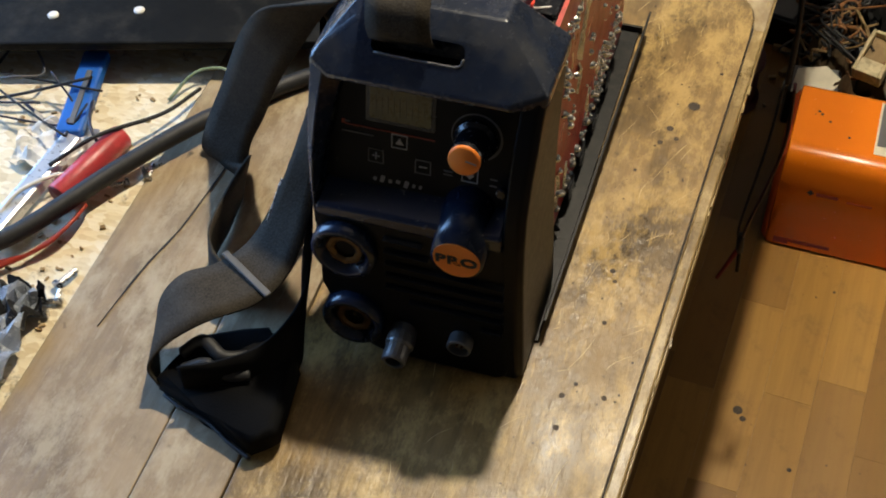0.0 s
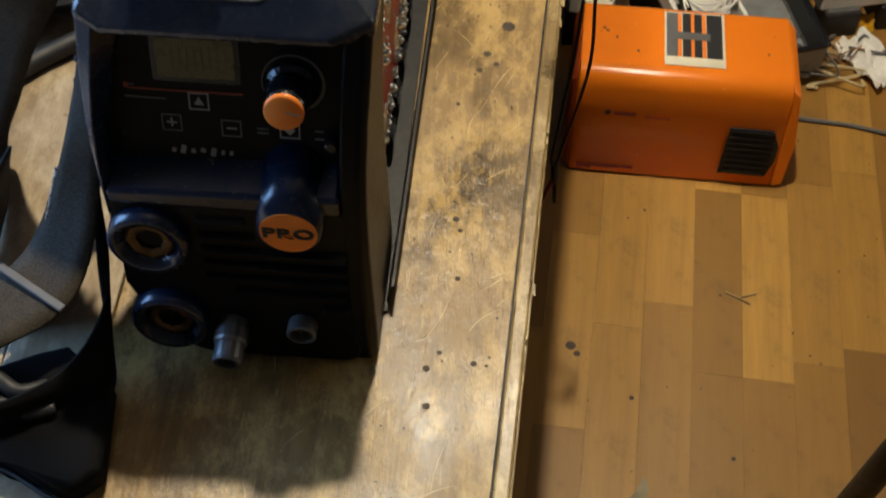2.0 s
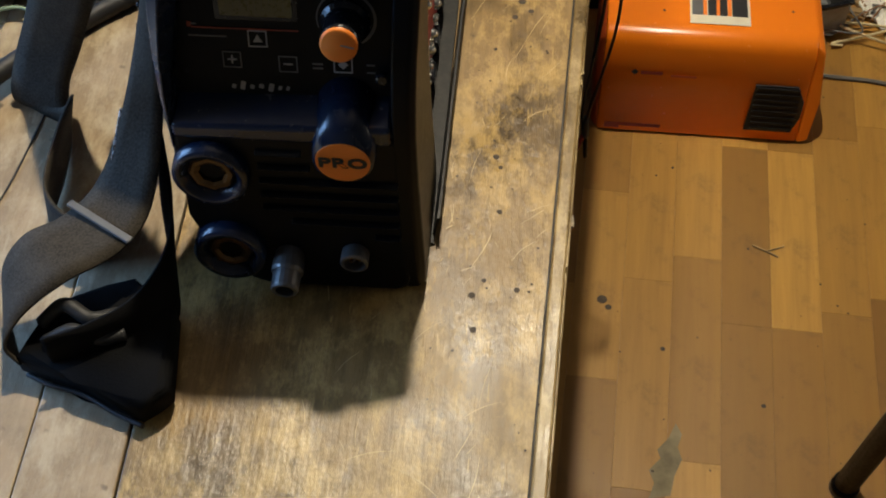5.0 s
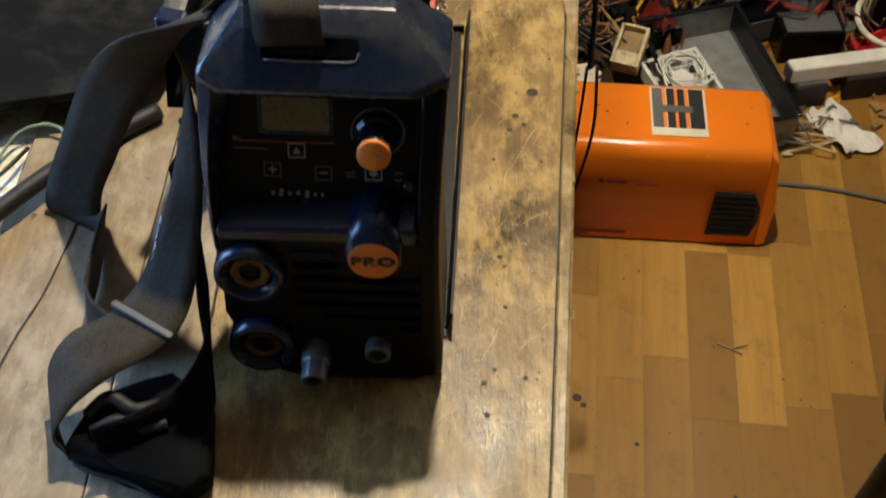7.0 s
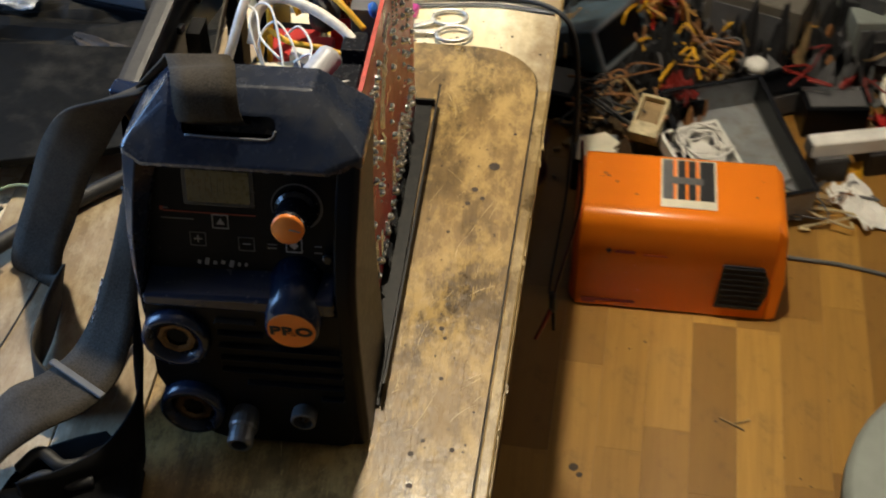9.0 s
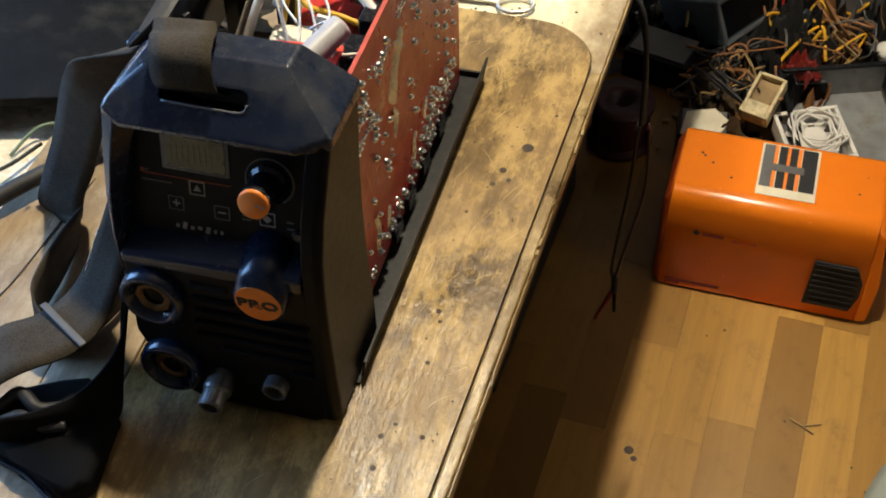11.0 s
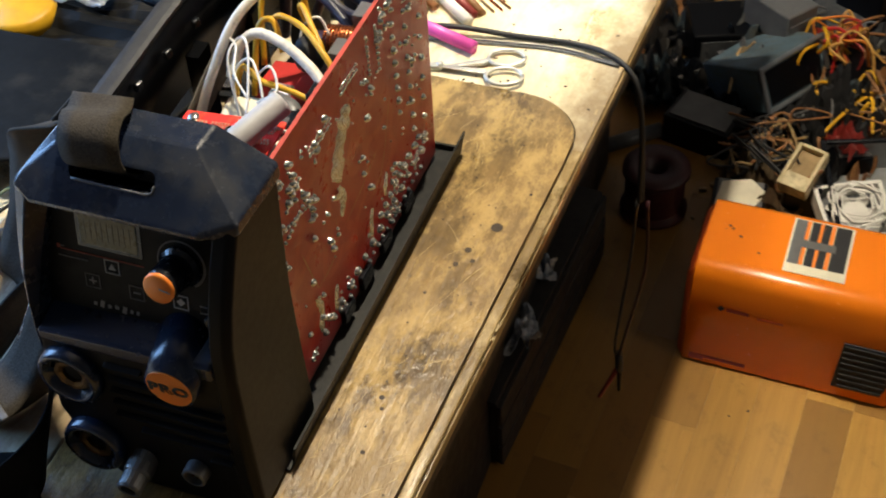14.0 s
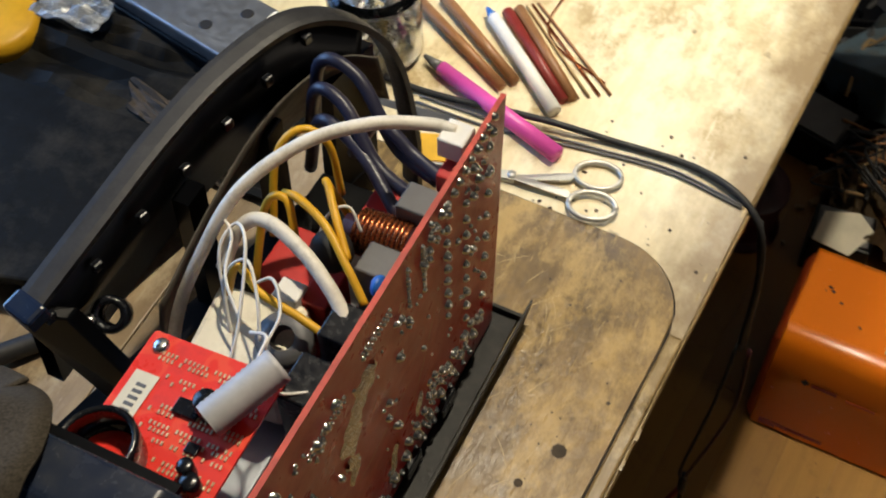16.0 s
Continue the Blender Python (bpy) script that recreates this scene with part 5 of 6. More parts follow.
single("wire_bracket", g, GREEN, "bent grey-green wire bracket", "bracket", smooth=True)
rnd = random.Random(8)
for k in range(5):
    c = Vector((rnd.uniform(-0.37, -0.29), rnd.uniform(0.125, 0.17), LB + 0.003))
    pts = [c + Vector((rnd.uniform(-0.05, 0.05), rnd.uniform(-0.04, 0.03), rnd.uniform(0, 0.022))) for q in range(5)]
    single("thin_lead", tubed(pts, rnd.uniform(0.0008, 0.0016), 6), rnd.choice((RUBBER, GREY, NAVYCABLE)), "thin dark lead tangled on the board", "lead", "tangled leads", smooth=True)
single("thin_lead", tubed([(-0.30, 0.02, LB + 0.01), (-0.292, 0.05, LB + 0.016), (-0.27, 0.075, LB + 0.012), (-0.262, 0.055, LB + 0.004)], 0.0016, 6), WHITE, "thin white lead on the board", "lead", "tangled leads", smooth=True)
single("thin_lead", tubed([(-0.285, 0.075, LB + 0.016), (-0.262, 0.105, LB + 0.022), (-0.235, 0.145, LB + 0.012), (-0.222, 0.18, LB + 0.008)], 0.0015, 6), RUBBER, "thin black lead on the board", "lead", "tangled leads", smooth=True)
single("film_scrap", crumple((-0.262, -0.060, LB), (0.060, 0.075, 0.022), 4), FILMBAG, "crumpled clear plastic film with black foam", "film")
single("film_scrap", crumple((-0.30, 0.10, LB), (0.05, 0.05, 0.012), 7), WHITE, "white crumpled paper scrap", "scrap")
single("foam_scrap", crumple((-0.252, -0.034, LB), (0.034, 0.032, 0.020), 9), RUBBER, "black torn foam scrap", "scrap")


def bolt(loc, rz, s=1.0):
    t = thing("bolt", "small steel bolt lying on its side", "bolt", loc, rz, "loose bolts")
    part("shank", rod(bmesh.new(), (0, 0, 0.0022 * s), (0.011 * s, 0, 0.0022 * s), 0.0016 * s, None, 8), STEEL, t)
    part("head", rod(bmesh.new(), (-0.0025 * s, 0, 0.0026 * s), (0, 0, 0.0026 * s), 0.003 * s, None, 6), STEEL, t)


for x, y, a, s in ((-0.236, -0.006, 70, 1.3), (-0.231, -0.018, 110, 1.0), (-0.240, -0.022, 20, 1.2), (-0.234, -0.030, 200, 1.1), (-0.258, -0.082, 40, 1.2), (-0.248, -0.090, 120, 1.0), (-0.243, -0.076, 330, 1.1), (-0.228, 0.100, 40, 1.1), (-0.222, 0.093, 100, 1.2), (-0.236, 0.086, 210, 1.0)):
    bolt((x, y, LB), a, s)
lit = bmesh.new()
for k in range(160):
    box(lit, (rnd.uniform(-0.42, -0.23), rnd.uniform(-0.12, 0.17), LB + 0.0006), (rnd.uniform(0.001, 0.005), rnd.uniform(0.001, 0.003), 0.0014), 0, (0, 0, rnd.uniform(0, 180)))
tagged(part("litter", lit, TAN), "crumbs and chips strewn over the strand board", "litter", "", "stuff")

# ---- the far end of the bench ----
FB = BENCH - 0.0016
ps_ = thing("power_strip", "grey metal socket plate with round holes", "socket strip", (-0.232, 0.452, LB), -12)
part("plate", boxed((0, 0, 0.022), (0.12, 0.055, 0.012), 0.002), ZINC, ps_)
part("body", boxed((0, 0, 0.008), (0.124, 0.059, 0.016), 0.002), BLACK, ps_)
for x, y in ((-0.035, 0.008), (-0.02, -0.010), (0.012, 0.010), (0.030, -0.012), (0.045, 0.012)):
    part("hole", lathe(bmesh.new(), [(0, 0.0284), (0.0042, 0.0284), (0.0046, 0.0280)], Matrix.Translation((x, y, 0)), 12), PRINTBLACK, ps_)
single("yellow_dish", lathe(bmesh.new(), [(0, 0.0), (0.030, 0.0), (0.031, 0.018), (0.027, 0.021), (0, 0.021)], Matrix(), 28), YELLOW, "bright yellow round plastic dish", "dish", loc=(-0.345, 0.385, LB), smooth=True)
single("plastic_sheet", crumple((0, 0, 0), (0.30, 0.12, 0.014), 14), SLABMAT, "black crumpled plastic sheet behind the case", "sheet", loc=(-0.26, 0.385, LB))
single("clear_bag", crumple((0, 0, 0), (0.05, 0.03, 0.010), 16), FILMBAG, "clear crumpled plastic bag scrap", "bag", loc=(-0.300, 0.415, LB + 0.018))
single("brown_rag", crumple((0, 0, 0), (0.10, 0.022, 0.008), 15), plain("dirty_brown_paper", (0.055, 0.042, 0.030), 0.8, vary=0.4, scale=60), "dirty brown torn paper strip", "paper", loc=(-0.180, 0.362, LB + 0.004), rz=-20)
jar = thing("glass_jar", "glass jar half full of dark metal parts", "jar", (-0.106, 0.486, FB))
part("glass", lathe(bmesh.new(), [(0, 0.001), (0.028, 0.001), (0.031, 0.005), (0.031, 0.052), (0.028, 0.060), (0.0262, 0.060), (0.0290, 0.051), (0.0290, 0.006), (0.027, 0.003), (0, 0.003)], Matrix(), 32), GLASS, jar, "", True)
rnd = random.Random(12)
nuts = bmesh.new()
for k in range(90):
    a, q = rnd.uniform(0, 6.283), 0.025 * math.sqrt(rnd.random())
    box(nuts, (q * math.cos(a), q * math.sin(a), rnd.uniform(0.006, 0.040)), (rnd.uniform(0.003, 0.009), rnd.uniform(0.003, 0.006), rnd.uniform(0.002, 0.005)), 0, (rnd.uniform(0, 180), rnd.uniform(0, 180), rnd.uniform(0, 180)))
tagged(part("contents", nuts, STEEL, jar, "dark shiny metal bits"), kind="stuff")


def stick(name, a, b, r, r2, mat, label, cat, tip=None):
    a, b = Vector(a), Vector(b)
    t = thing(name, label, cat, tuple(a))
    d = b - a
    part("shaft", rod(bmesh.new(), (0, 0, 0), d, r, r2, 12), mat, t, "", True)
    if tip:
        part("tip", rod(bmesh.new(), d, d + d.normalized() * tip[1], r2 * 0.85, r2 * 0.3, 10), tip[0], t, "", True)
    return t


stick("pink_marker", (0.042, 0.446, FB + 0.0062), (-0.056, 0.482, FB + 0.0062), 0.0058, 0.0052, PINK, "bright pink marker pen lying on the bench", "pen", (GREY, 0.016))
stick("craft_brush", (0.026, 0.480, FB + 0.005), (-0.045, 0.540, FB + 0.006), 0.0050, 0.0046, WHITE, "white-handled brush with a clear shaft", "brush", (BLUE, 0.010))
for a, b, m in (((-0.014, 0.486, FB + 0.004), (-0.098, 0.534, FB + 0.005), BROWN), ((-0.008, 0.494, FB + 0.004), (-0.086, 0.546, FB + 0.005), BROWN), ((0.027, 0.492, FB + 0.0035), (-0.040, 0.552, FB + 0.0035), DARKRED), ((0.032, 0.497, FB + 0.003), (-0.034, 0.558, FB + 0.003), BROWN)):
    stick("wooden_stick", a, b, 0.0036, 0.0040, m, "brown wooden stick in a small heap", "stick")
for k in range(4):
    stick("thin_rod", (0.034 + 0.006 * k, 0.500 + 0.004 * k, FB + 0.0012), (-0.034 + 0.003 * k, 0.562 + 0.003 * k, FB + 0.0012), 0.0010, 0.0010, (BROWN, TAN, COPPER, BROWN)[k], "thin brown rod on the bench", "rod")
single("thin_lead", tubed([(0.045, 0.520, FB + 0.001), (0.0, 0.54, FB + 0.001), (-0.012, 0.57, FB + 0.001), (0.0, 0.62, FB + 0.001), (0.03, 0.68, FB + 0.001)], 0.0008, 6), COPPER, "thin copper wire on the bench", "lead", "tangled leads", smooth=True)
SATIN = plain("satin_steel", (0.52, 0.51, 0.47), 0.42, 0.55, vary=0.2, scale=90, bump=0.05)
sc = thing("scissors", "small steel scissors lying shut on the bench", "scissors", (0.052, 0.427, FB), 13)
for k, (cx_, cy_) in enumerate(((0.022, 0.0125), (0.022, -0.0125))):
    ringpts = [(cx_ + 0.0145 * math.cos(a), cy_ + 0.0105 * math.sin(a), 0.003 + 0.001 * k) for a in [2 * math.pi * q / 14 for q in range(15)]]
    part("finger_ring", tubed(ringpts, 0.0017, 8, 2), SATIN, sc, "", True)
    sg = 1 if k == 0 else -1
    part("shank", hull(bmesh.new(), [(0.010, sg * 0.008, 0.0015), (0.010, sg * 0.011, 0.0045), (-0.030, sg * 0.0005 + 0.003, 0.001 + 0.0022 * k), (-0.030, sg * 0.0005 - 0.003, 0.003 + 0.0022 * k), (0.006, sg * 0.004, 0.0015), (0.006, sg * 0.004, 0.0045)], 0.0004), SATIN, sc)
    part("blade", hull(bmesh.new(), [(-0.028, -0.0035, 0.001 + 0.0022 * k), (-0.028, 0.0035, 0.001 + 0.0022 * k), (-0.028, 0.0035, 0.0028 + 0.0022 * k), (-0.028, -0.0035, 0.0028 + 0.0022 * k), (-0.085, 0.001, 0.0015 + 0.0018 * k), (-0.085, -0.001, 0.0026 + 0.0018 * k)]), SATIN, sc)
part("pivot", lathe(bmesh.new(), [(0.003, 0.005), (0.0028, 0.0062), (0, 0.0064)], Matrix.Translation((-0.03, 0, 0)), 12), SATIN, sc, "", True)
single("black_cable", tubed([(-0.10, 0.462, FB + 0.003), (-0.05, 0.462, FB + 0.003), (0.02, 0.468, FB + 0.007), (0.070, 0.474, FB + 0.003), (0.120, 0.476, FB + 0.003), (0.154, 0.466, FB + 0.003), (0.174, 0.456, FB - 0.012), (0.182, 0.452, FB - 0.06), (0.184, 0.45, 0.47)], 0.0023, 10), RUBBER, "black cord lying over the bench edge", "cord", smooth=True)
for dy in (0.0, 0.006):
    single("thin_lead", tubed([(-0.06, 0.452 + dy, FB + 0.0015), (0.0, 0.453 + dy, FB + 0.0015), (0.060, 0.462 + dy * 0.5, FB + 0.0015), (0.110, 0.466 + dy * 0.5, FB + 0.0015), (0.158, 0.459 + dy * 0.3, FB + 0.0015)], 0.0009, 6), GREY, "thin grey lead beside the cord", "lead", "tangled leads", smooth=True)
single("tweezers", hull(bmesh.new(), [(-0.09, 0.44, FB), (-0.09, 0.446, FB), (-0.04, 0.452, FB), (-0.02, 0.445, FB), (-0.09, 0.443, FB + 0.003), (-0.03, 0.449, FB + 0.004)]), GREY, "flat dark metal tool", "tool")
single("colour_card", boxed((0.0, 0.0, 0.0008), (0.036, 0.022, 0.0012)), YELLOW, "small yellow paper card with a red side", "card", loc=(-0.025, 0.425, FB), rz=20)
rnd = random.Random(31)
gr = bmesh.new()
for k in range(40):
    blob(gr, (rnd.uniform(0.04, 0.15), rnd.uniform(0.40, 0.50), FB), rnd.uniform(0.0004, 0.0016), 0.5)
tagged(part("crumb", gr, BURN), "dark crumbs round the scissors", "crumbs", "", "stuff")

# ---- the orange case on the floor ----
oc = thing("orange_case", "orange painted steel cover of a second welder, standing on the floor", "welder cover", (0.335, 0.745, 0.0), -1.5)
prof = [(-0.072, 0.004), (-0.0535, 0.126), (-0.0515, 0.133), (-0.048, 0.1385), (-0.043, 0.1425), (-0.037, 0.1448), (-0.030, 0.1456), (0.062, 0.148), (0.072, 0.142), (0.074, 0.004)]
b = bmesh.new()
prism(b, prof, -0.126, 0.118, "x", 0.002)
shell = part("shell", b, ORANGE, oc, "glossy orange sheet shell with rounded edges", False)
for f in shell.data.polygons:
    f.use_smooth = abs(f.normal.x) < 0.3 and 0.05 < f.normal.z < 0.999
part("end_frame", hull(bmesh.new(), [(0.1185, -0.074, 0.002), (0.1185, 0.074, 0.002), (0.1185, -0.050, 0.140), (0.1185, 0.068, 0.144), (0.132, -0.072, 0.006), (0.132, 0.070, 0.006), (0.136, -0.062, 0.060), (0.136, 0.066, 0.060), (0.128, -0.050, 0.132), (0.128, 0.062, 0.136)], 0.003), ORANGE, oc, "rounded orange end moulding")
part("end_panel", hull(bmesh.new(), [(-0.1265, -0.070, 0.003), (-0.1265, 0.072, 0.003), (-0.1265, -0.050, 0.138), (-0.1265, 0.066, 0.143), (-0.134, -0.062, 0.008), (-0.134, 0.064, 0.008), (-0.134, -0.046, 0.128), (-0.134, 0.060, 0.132)], 0.002), ORANGE_DARK, oc, "orange end panel with shade in its colour")


def on_side(x, z):
    """Pose on the sloping side: x along, z up."""
    return pose(x, -0.072 + (z - 0.004) * 0.1527 - 0.0012, z, 90 - 8.7, 0, 0)


fr = bmesh.new()
prism(fr, [(0.052, -0.034), (0.108, -0.034), (0.116, -0.010), (0.116, 0.012), (0.106, 0.034), (0.056, 0.034)], -0.001, 0.0012, "z", 0.0005)
bmesh.ops.transform(fr, matrix=on_side(0, 0.052), verts=fr.verts)
vent = part("vent", fr, PRINTBLACK, oc, "black louvred vent")
for k in range(8):
    s = boxed((0.0835, -0.0295 + 0.0084 * k, 0.002), (0.054 - abs(k - 3.5) * 0.001, 0.0042, 0.0022), 0.0005, (25, 0, 0))
    bmesh.ops.transform(s, matrix=on_side(0, 0.052), verts=s.verts)
    part("slat", s, BLACK, vent)
for x, z, a, h, m, n in ((-0.088, 0.093, 0.006, 0.006, PRINTBLACK, "mark"), (-0.068, 0.0925, 0.026, 0.0045, DARKRED, "print_bar"), (-0.030, 0.090, 0.030, 0.0030, ORANGE_DARK, "print_bar"), (-0.075, 0.014, 0.052, 0.0045, DARKRED, "print_bar"), (-0.108, 0.012, 0.018, 0.008, DARKRED, "print_bar")):
    s = boxed((0, 0, 0), (a, h, 0.0004), 0.0, (0, 0, 45 if n == "mark" else 0))
    bmesh.ops.transform(s, matrix=on_side(x, z), verts=s.verts)
    part(n, s, m, oc, "dark illegible print")
TOP = pose(0.0, 0.0, 0.1468, 1.4, 0, 0)


def on_top(name, x, y, a, b_, h, m, parent=oc, label=""):
    s = boxed((x, y, h), (a, b_, 0.0005))
    bmesh.ops.transform(s, matrix=TOP, verts=s.verts)
    return part(name, s, m, parent, label)


stick_ = on_top("sticker", 0.005, 0.016, 0.070, 0.088, 0.0006, PAPER, oc, "torn sticker with dark and orange bars")
for k, x in enumerate((-0.021, -0.004, 0.009, 0.028)):
    on_top("sticker_bar", x, 0.022, (0.013, 0.010, 0.009, 0.018)[k], 0.072, 0.0011, PRINTBLACK if k else GREY, stick_)
for x in (-0.0125, 0.0025, 0.0160):
    on_top("sticker_stripe", x, 0.022, 0.0045, 0.072, 0.0011, KNOBORANGE, stick_)
on_top("sticker_patch", 0.003, 0.020, 0.040, 0.012, 0.0016, GREY, stick_)
sp = bmesh.new()
rnd = random.Random(2)
for x, y in ((-0.100, 0.024), (-0.096, 0.020), (-0.104, 0.018), (0.098, 0.030), (-0.085, 0.01), (-0.06, -0.01), (0.09, 0.0)):
    lathe(sp, [(0, 0.0009), (rnd.uniform(0.0008, 0.0020), 0.0009)], TOP @ Matrix.Translation((x, y, 0)), 8)
tagged(part("paint_chip", sp, PRINTBLACK, oc, "chipped dark spots"), kind="stuff")

# ---- the stool ----
stool = thing("stool", "small stool with a grey seat and dark tubular legs", "stool", (0.53, 0.09, 0.0))
part("seat", lathe(bmesh.new(), [(0, 0.432), (0.135, 0.432), (0.142, 0.438), (0.142, 0.450), (0.136, 0.457), (0, 0.459)], Matrix(), 40), STOOLMAT, stool, "round grey seat", True)
for a in (122, 212, 302, 32):
    ca, sa = math.cos(radians(a)), math.sin(radians(a))
    part("leg", rod(bmesh.new(), (0.10 * ca, 0.10 * sa, 0.432), (0.136 * ca, 0.136 * sa, 0.008), 0.013, 0.012, 14), RUBBER, stool, "", True)
    part("foot", rod(bmesh.new(), (0.136 * ca, 0.136 * sa, 0.0), (0.136 * ca, 0.136 * sa, 0.012), 0.015, 0.014, 14), BLACK, stool, "", True)

# ---- the junk on the floor behind the orange case ----


def junk_box(name, label, cat, loc, size, mat, rz=0.0, tilt=0.0, lid=None, bevel=0.003):
    t = thing(name, label, cat, loc, rz, "", tilt)
    part("body", boxed((0, 0, size[2] / 2), size, bevel), mat, t)
    if lid:
        part("face", boxed((0, -size[1] / 2 - 0.0012, size[2] / 2), (size[0] * 0.82, 0.002, size[2] * 0.74), 0.0006), lid, t, "darker front face")
    else:
        part("lid", boxed((0, 0, size[2] + 0.0015), (size[0] * 0.86, size[1] * 0.84, 0.003), 0.001), GREY, t)
    return t


tray = thing("metal_tray", "open grey sheet-metal tray with a black rim, tipped on the junk", "tray", (0.424, 0.956, 0.012), -74, "", 3, 4)
L_, W_, H_ = 0.232, 0.150, 0.055
TRAYGREY = plain("dusty_grey_sheet", (0.27, 0.28, 0.29), 0.45, 0.2, vary=0.3, scale=30, dust=(0.20, 0.17, 0.12))
part("bottom", boxed((0, 0, 0.002), (L_, W_, 0.003), 0.0008), TRAYGREY, tray)
for c, s in (((0, W_ / 2, H_ / 2), (L_, 0.003, H_)), ((0, -W_ / 2, H_ / 2), (L_, 0.003, H_)), ((L_ / 2, 0, H_ / 2), (0.003, W_ - 0.003, H_)), ((-L_ / 2, 0, H_ / 2), (0.003, W_ - 0.003, H_))):
    part("side", boxed(c, s, 0.0008), TRAYGREY, tray)
for c, s in (((0, W_ / 2 + 0.001, H_), (L_ + 0.008, 0.007, 0.006)), ((0, -W_ / 2 - 0.001, H_), (L_ + 0.008, 0.007, 0.006)), ((L_ / 2 + 0.001, 0, H_), (0.007, W_ - 0.006, 0.006)), ((-L_ / 2 - 0.001, 0, H_), (0.007, W_ - 0.006, 0.006))):
    part("rim", boxed(c, s, 0.002), BLACK_GLOSS, tray, "black rim")
for c, s in (((0, W_ / 2 - 0.0022, H_ * 0.62), (L_ - 0.008, 0.0012, H_ * 0.7)), ((L_ / 2 - 0.0022, 0, H_ * 0.62), (0.0012, W_ - 0.008, H_ * 0.7))):
    part("lining", boxed(c, s), BLACK, tray, "black inner lining")

fan = thing("cooling_fan", "white square cooling fan tangled in white wire", "fan", (0.375, 0.945, 0.030), 24, "", 8)
b = bmesh.new()
prism(b, rounded(-0.046, -0.046, 0.046, 0.046, 0.006), 0.0, 0.004, "z", 0.0005)
part("back", b, GREY, fan)
for c, s in (((0, 0.043, 0.014), (0.092, 0.006, 0.022)), ((0, -0.043, 0.014), (0.092, 0.006, 0.022)), ((0.043, 0, 0.014), (0.006, 0.080, 0.022)), ((-0.043, 0, 0.014), (0.006, 0.080, 0.022))):
    part("frame", boxed(c, s, 0.001), WHITE, fan)
part("hub", lathe(bmesh.new(), [(0.016, 0.004), (0.016, 0.022), (0.014, 0.024), (0, 0.024)], Matrix(), 20), WHITE, fan, "", True)
for k in range(7):
    part("blade", boxed((0.027 * math.cos(k * 0.9), 0.027 * math.sin(k * 0.9), 0.014), (0.022, 0.015, 0.002), 0.0006, (28, 0, math.degrees(k * 0.9))), WHITE, fan)
rnd = random.Random(6)
for k in range(7):
    r0 = rnd.uniform(0.018, 0.040)
    pts = [((r0 + rnd.uniform(-0.004, 0.004)) * math.cos(a) + rnd.uniform(-0.004, 0.004), r0 * math.sin(a), 0.027 + rnd.uniform(0, 0.010)) for a in [rnd.uniform(0, 1) + q * 0.7 for q in range(10)]]
    part("wire", tubed(pts, 0.0016, 6, 5), WHITE, fan, "loose white wire", True)

bm_ = thing("white_beam", "white painted square-section bar lying across the junk", "bar", (0.655, 0.992, 0.040), 14)
part("bar", boxed((0.02, 0, 0.014), (0.30, 0.026, 0.026), 0.003), WHITE, bm_)
part("end_cap", boxed((-0.1315, 0, 0.014), (0.003, 0.022, 0.022), 0.001), GREY, bm_)
junk_box("prop_block", "dark block under the white bar", "block", (0.66, 1.00, 0.0), (0.10, 0.05, 0.040), DARKWOOD, 14)
junk_box("prop_block", "dark block under the white bar", "block", (0.56, 0.965, 0.0), (0.05, 0.04, 0.040), DARKWOOD, 14)
single("white_rag", crumple((0, 0, 0), (0.055, 0.10, 0.018), 3), WHITE, "white crumpled paper on the floor", "paper", loc=(0.60, 0.895, 0.0), rz=32)
single("cream_roll", lathe(bmesh.new(), [(0, 0), (0.024, 0.001), (0.026, 0.006), (0.026, 0.115), (0.024, 0.12), (0.010, 0.12), (0.009, 0.10), (0, 0.10)], pose(0, 0, 0.026, 90), 22), CREAM, "cream rolled sheet lying on the floor", "roll", loc=(0.695, 0.965, 0.0), rz=38, smooth=True)
single("yellow_scrap", crumple((0, 0, 0), (0.055, 0.025, 0.015), 22), YELLOW, "yellow plastic scrap beside the paper", "scrap", loc=(0.585, 0.965, 0.0), rz=8)
single("floor_cable", tubed([(0.45, 0.795, 0.003), (0.50, 0.786, 0.003), (0.56, 0.780, 0.003), (0.62, 0.766, 0.003), (0.70, 0.745, 0.003), (0.80, 0.74, 0.003)], 0.003, 8), GREY, "grey cable lying on the floor", "cable", smooth=True)
rnd = random.Random(44)
for k in range(9):
    c = Vector((rnd.uniform(0.50, 0.60), rnd.uniform(0.86, 0.93), 0.004))
    pts = [c + Vector((rnd.uniform(-0.04, 0.04), rnd.uniform(-0.035, 0.035), rnd.uniform(0, 0.018))) for q in range(6)]
    single("loose_wire", tubed(pts, rnd.uniform(0.0010, 0.0020), 6), rnd.choice((TAN, CREAM, BROWN, GREY, TAN)), "loose bent wire on the floor", "wire", "loose wires", smooth=True)

dev = junk_box("blue_case", "blue-grey metal case with an open dark front, tipped over", "case", (0.228, 1.185, 0.030), (0.130, 0.11, 0.07), plain("pale_blue_grey_case", (0.11, 0.165, 0.205), 0.42, 0.1, vary=0.35, scale=40, dust=(0.12, 0.10, 0.07)), 57, -24, BLACK)
for a, b_ in (((-0.065, -0.058, 0.002), (0.065, -0.058, 0.002)), ((-0.065, -0.058, 0.068), (0.065, -0.058, 0.068)), ((-0.063, -0.058, 0.0), (-0.063, -0.058, 0.07)), ((0.063, -0.058, 0.0), (0.063, -0.058, 0.07))):
    part("edge", rod(bmesh.new(), a, b_, 0.004, None, 8), ZINC, dev)
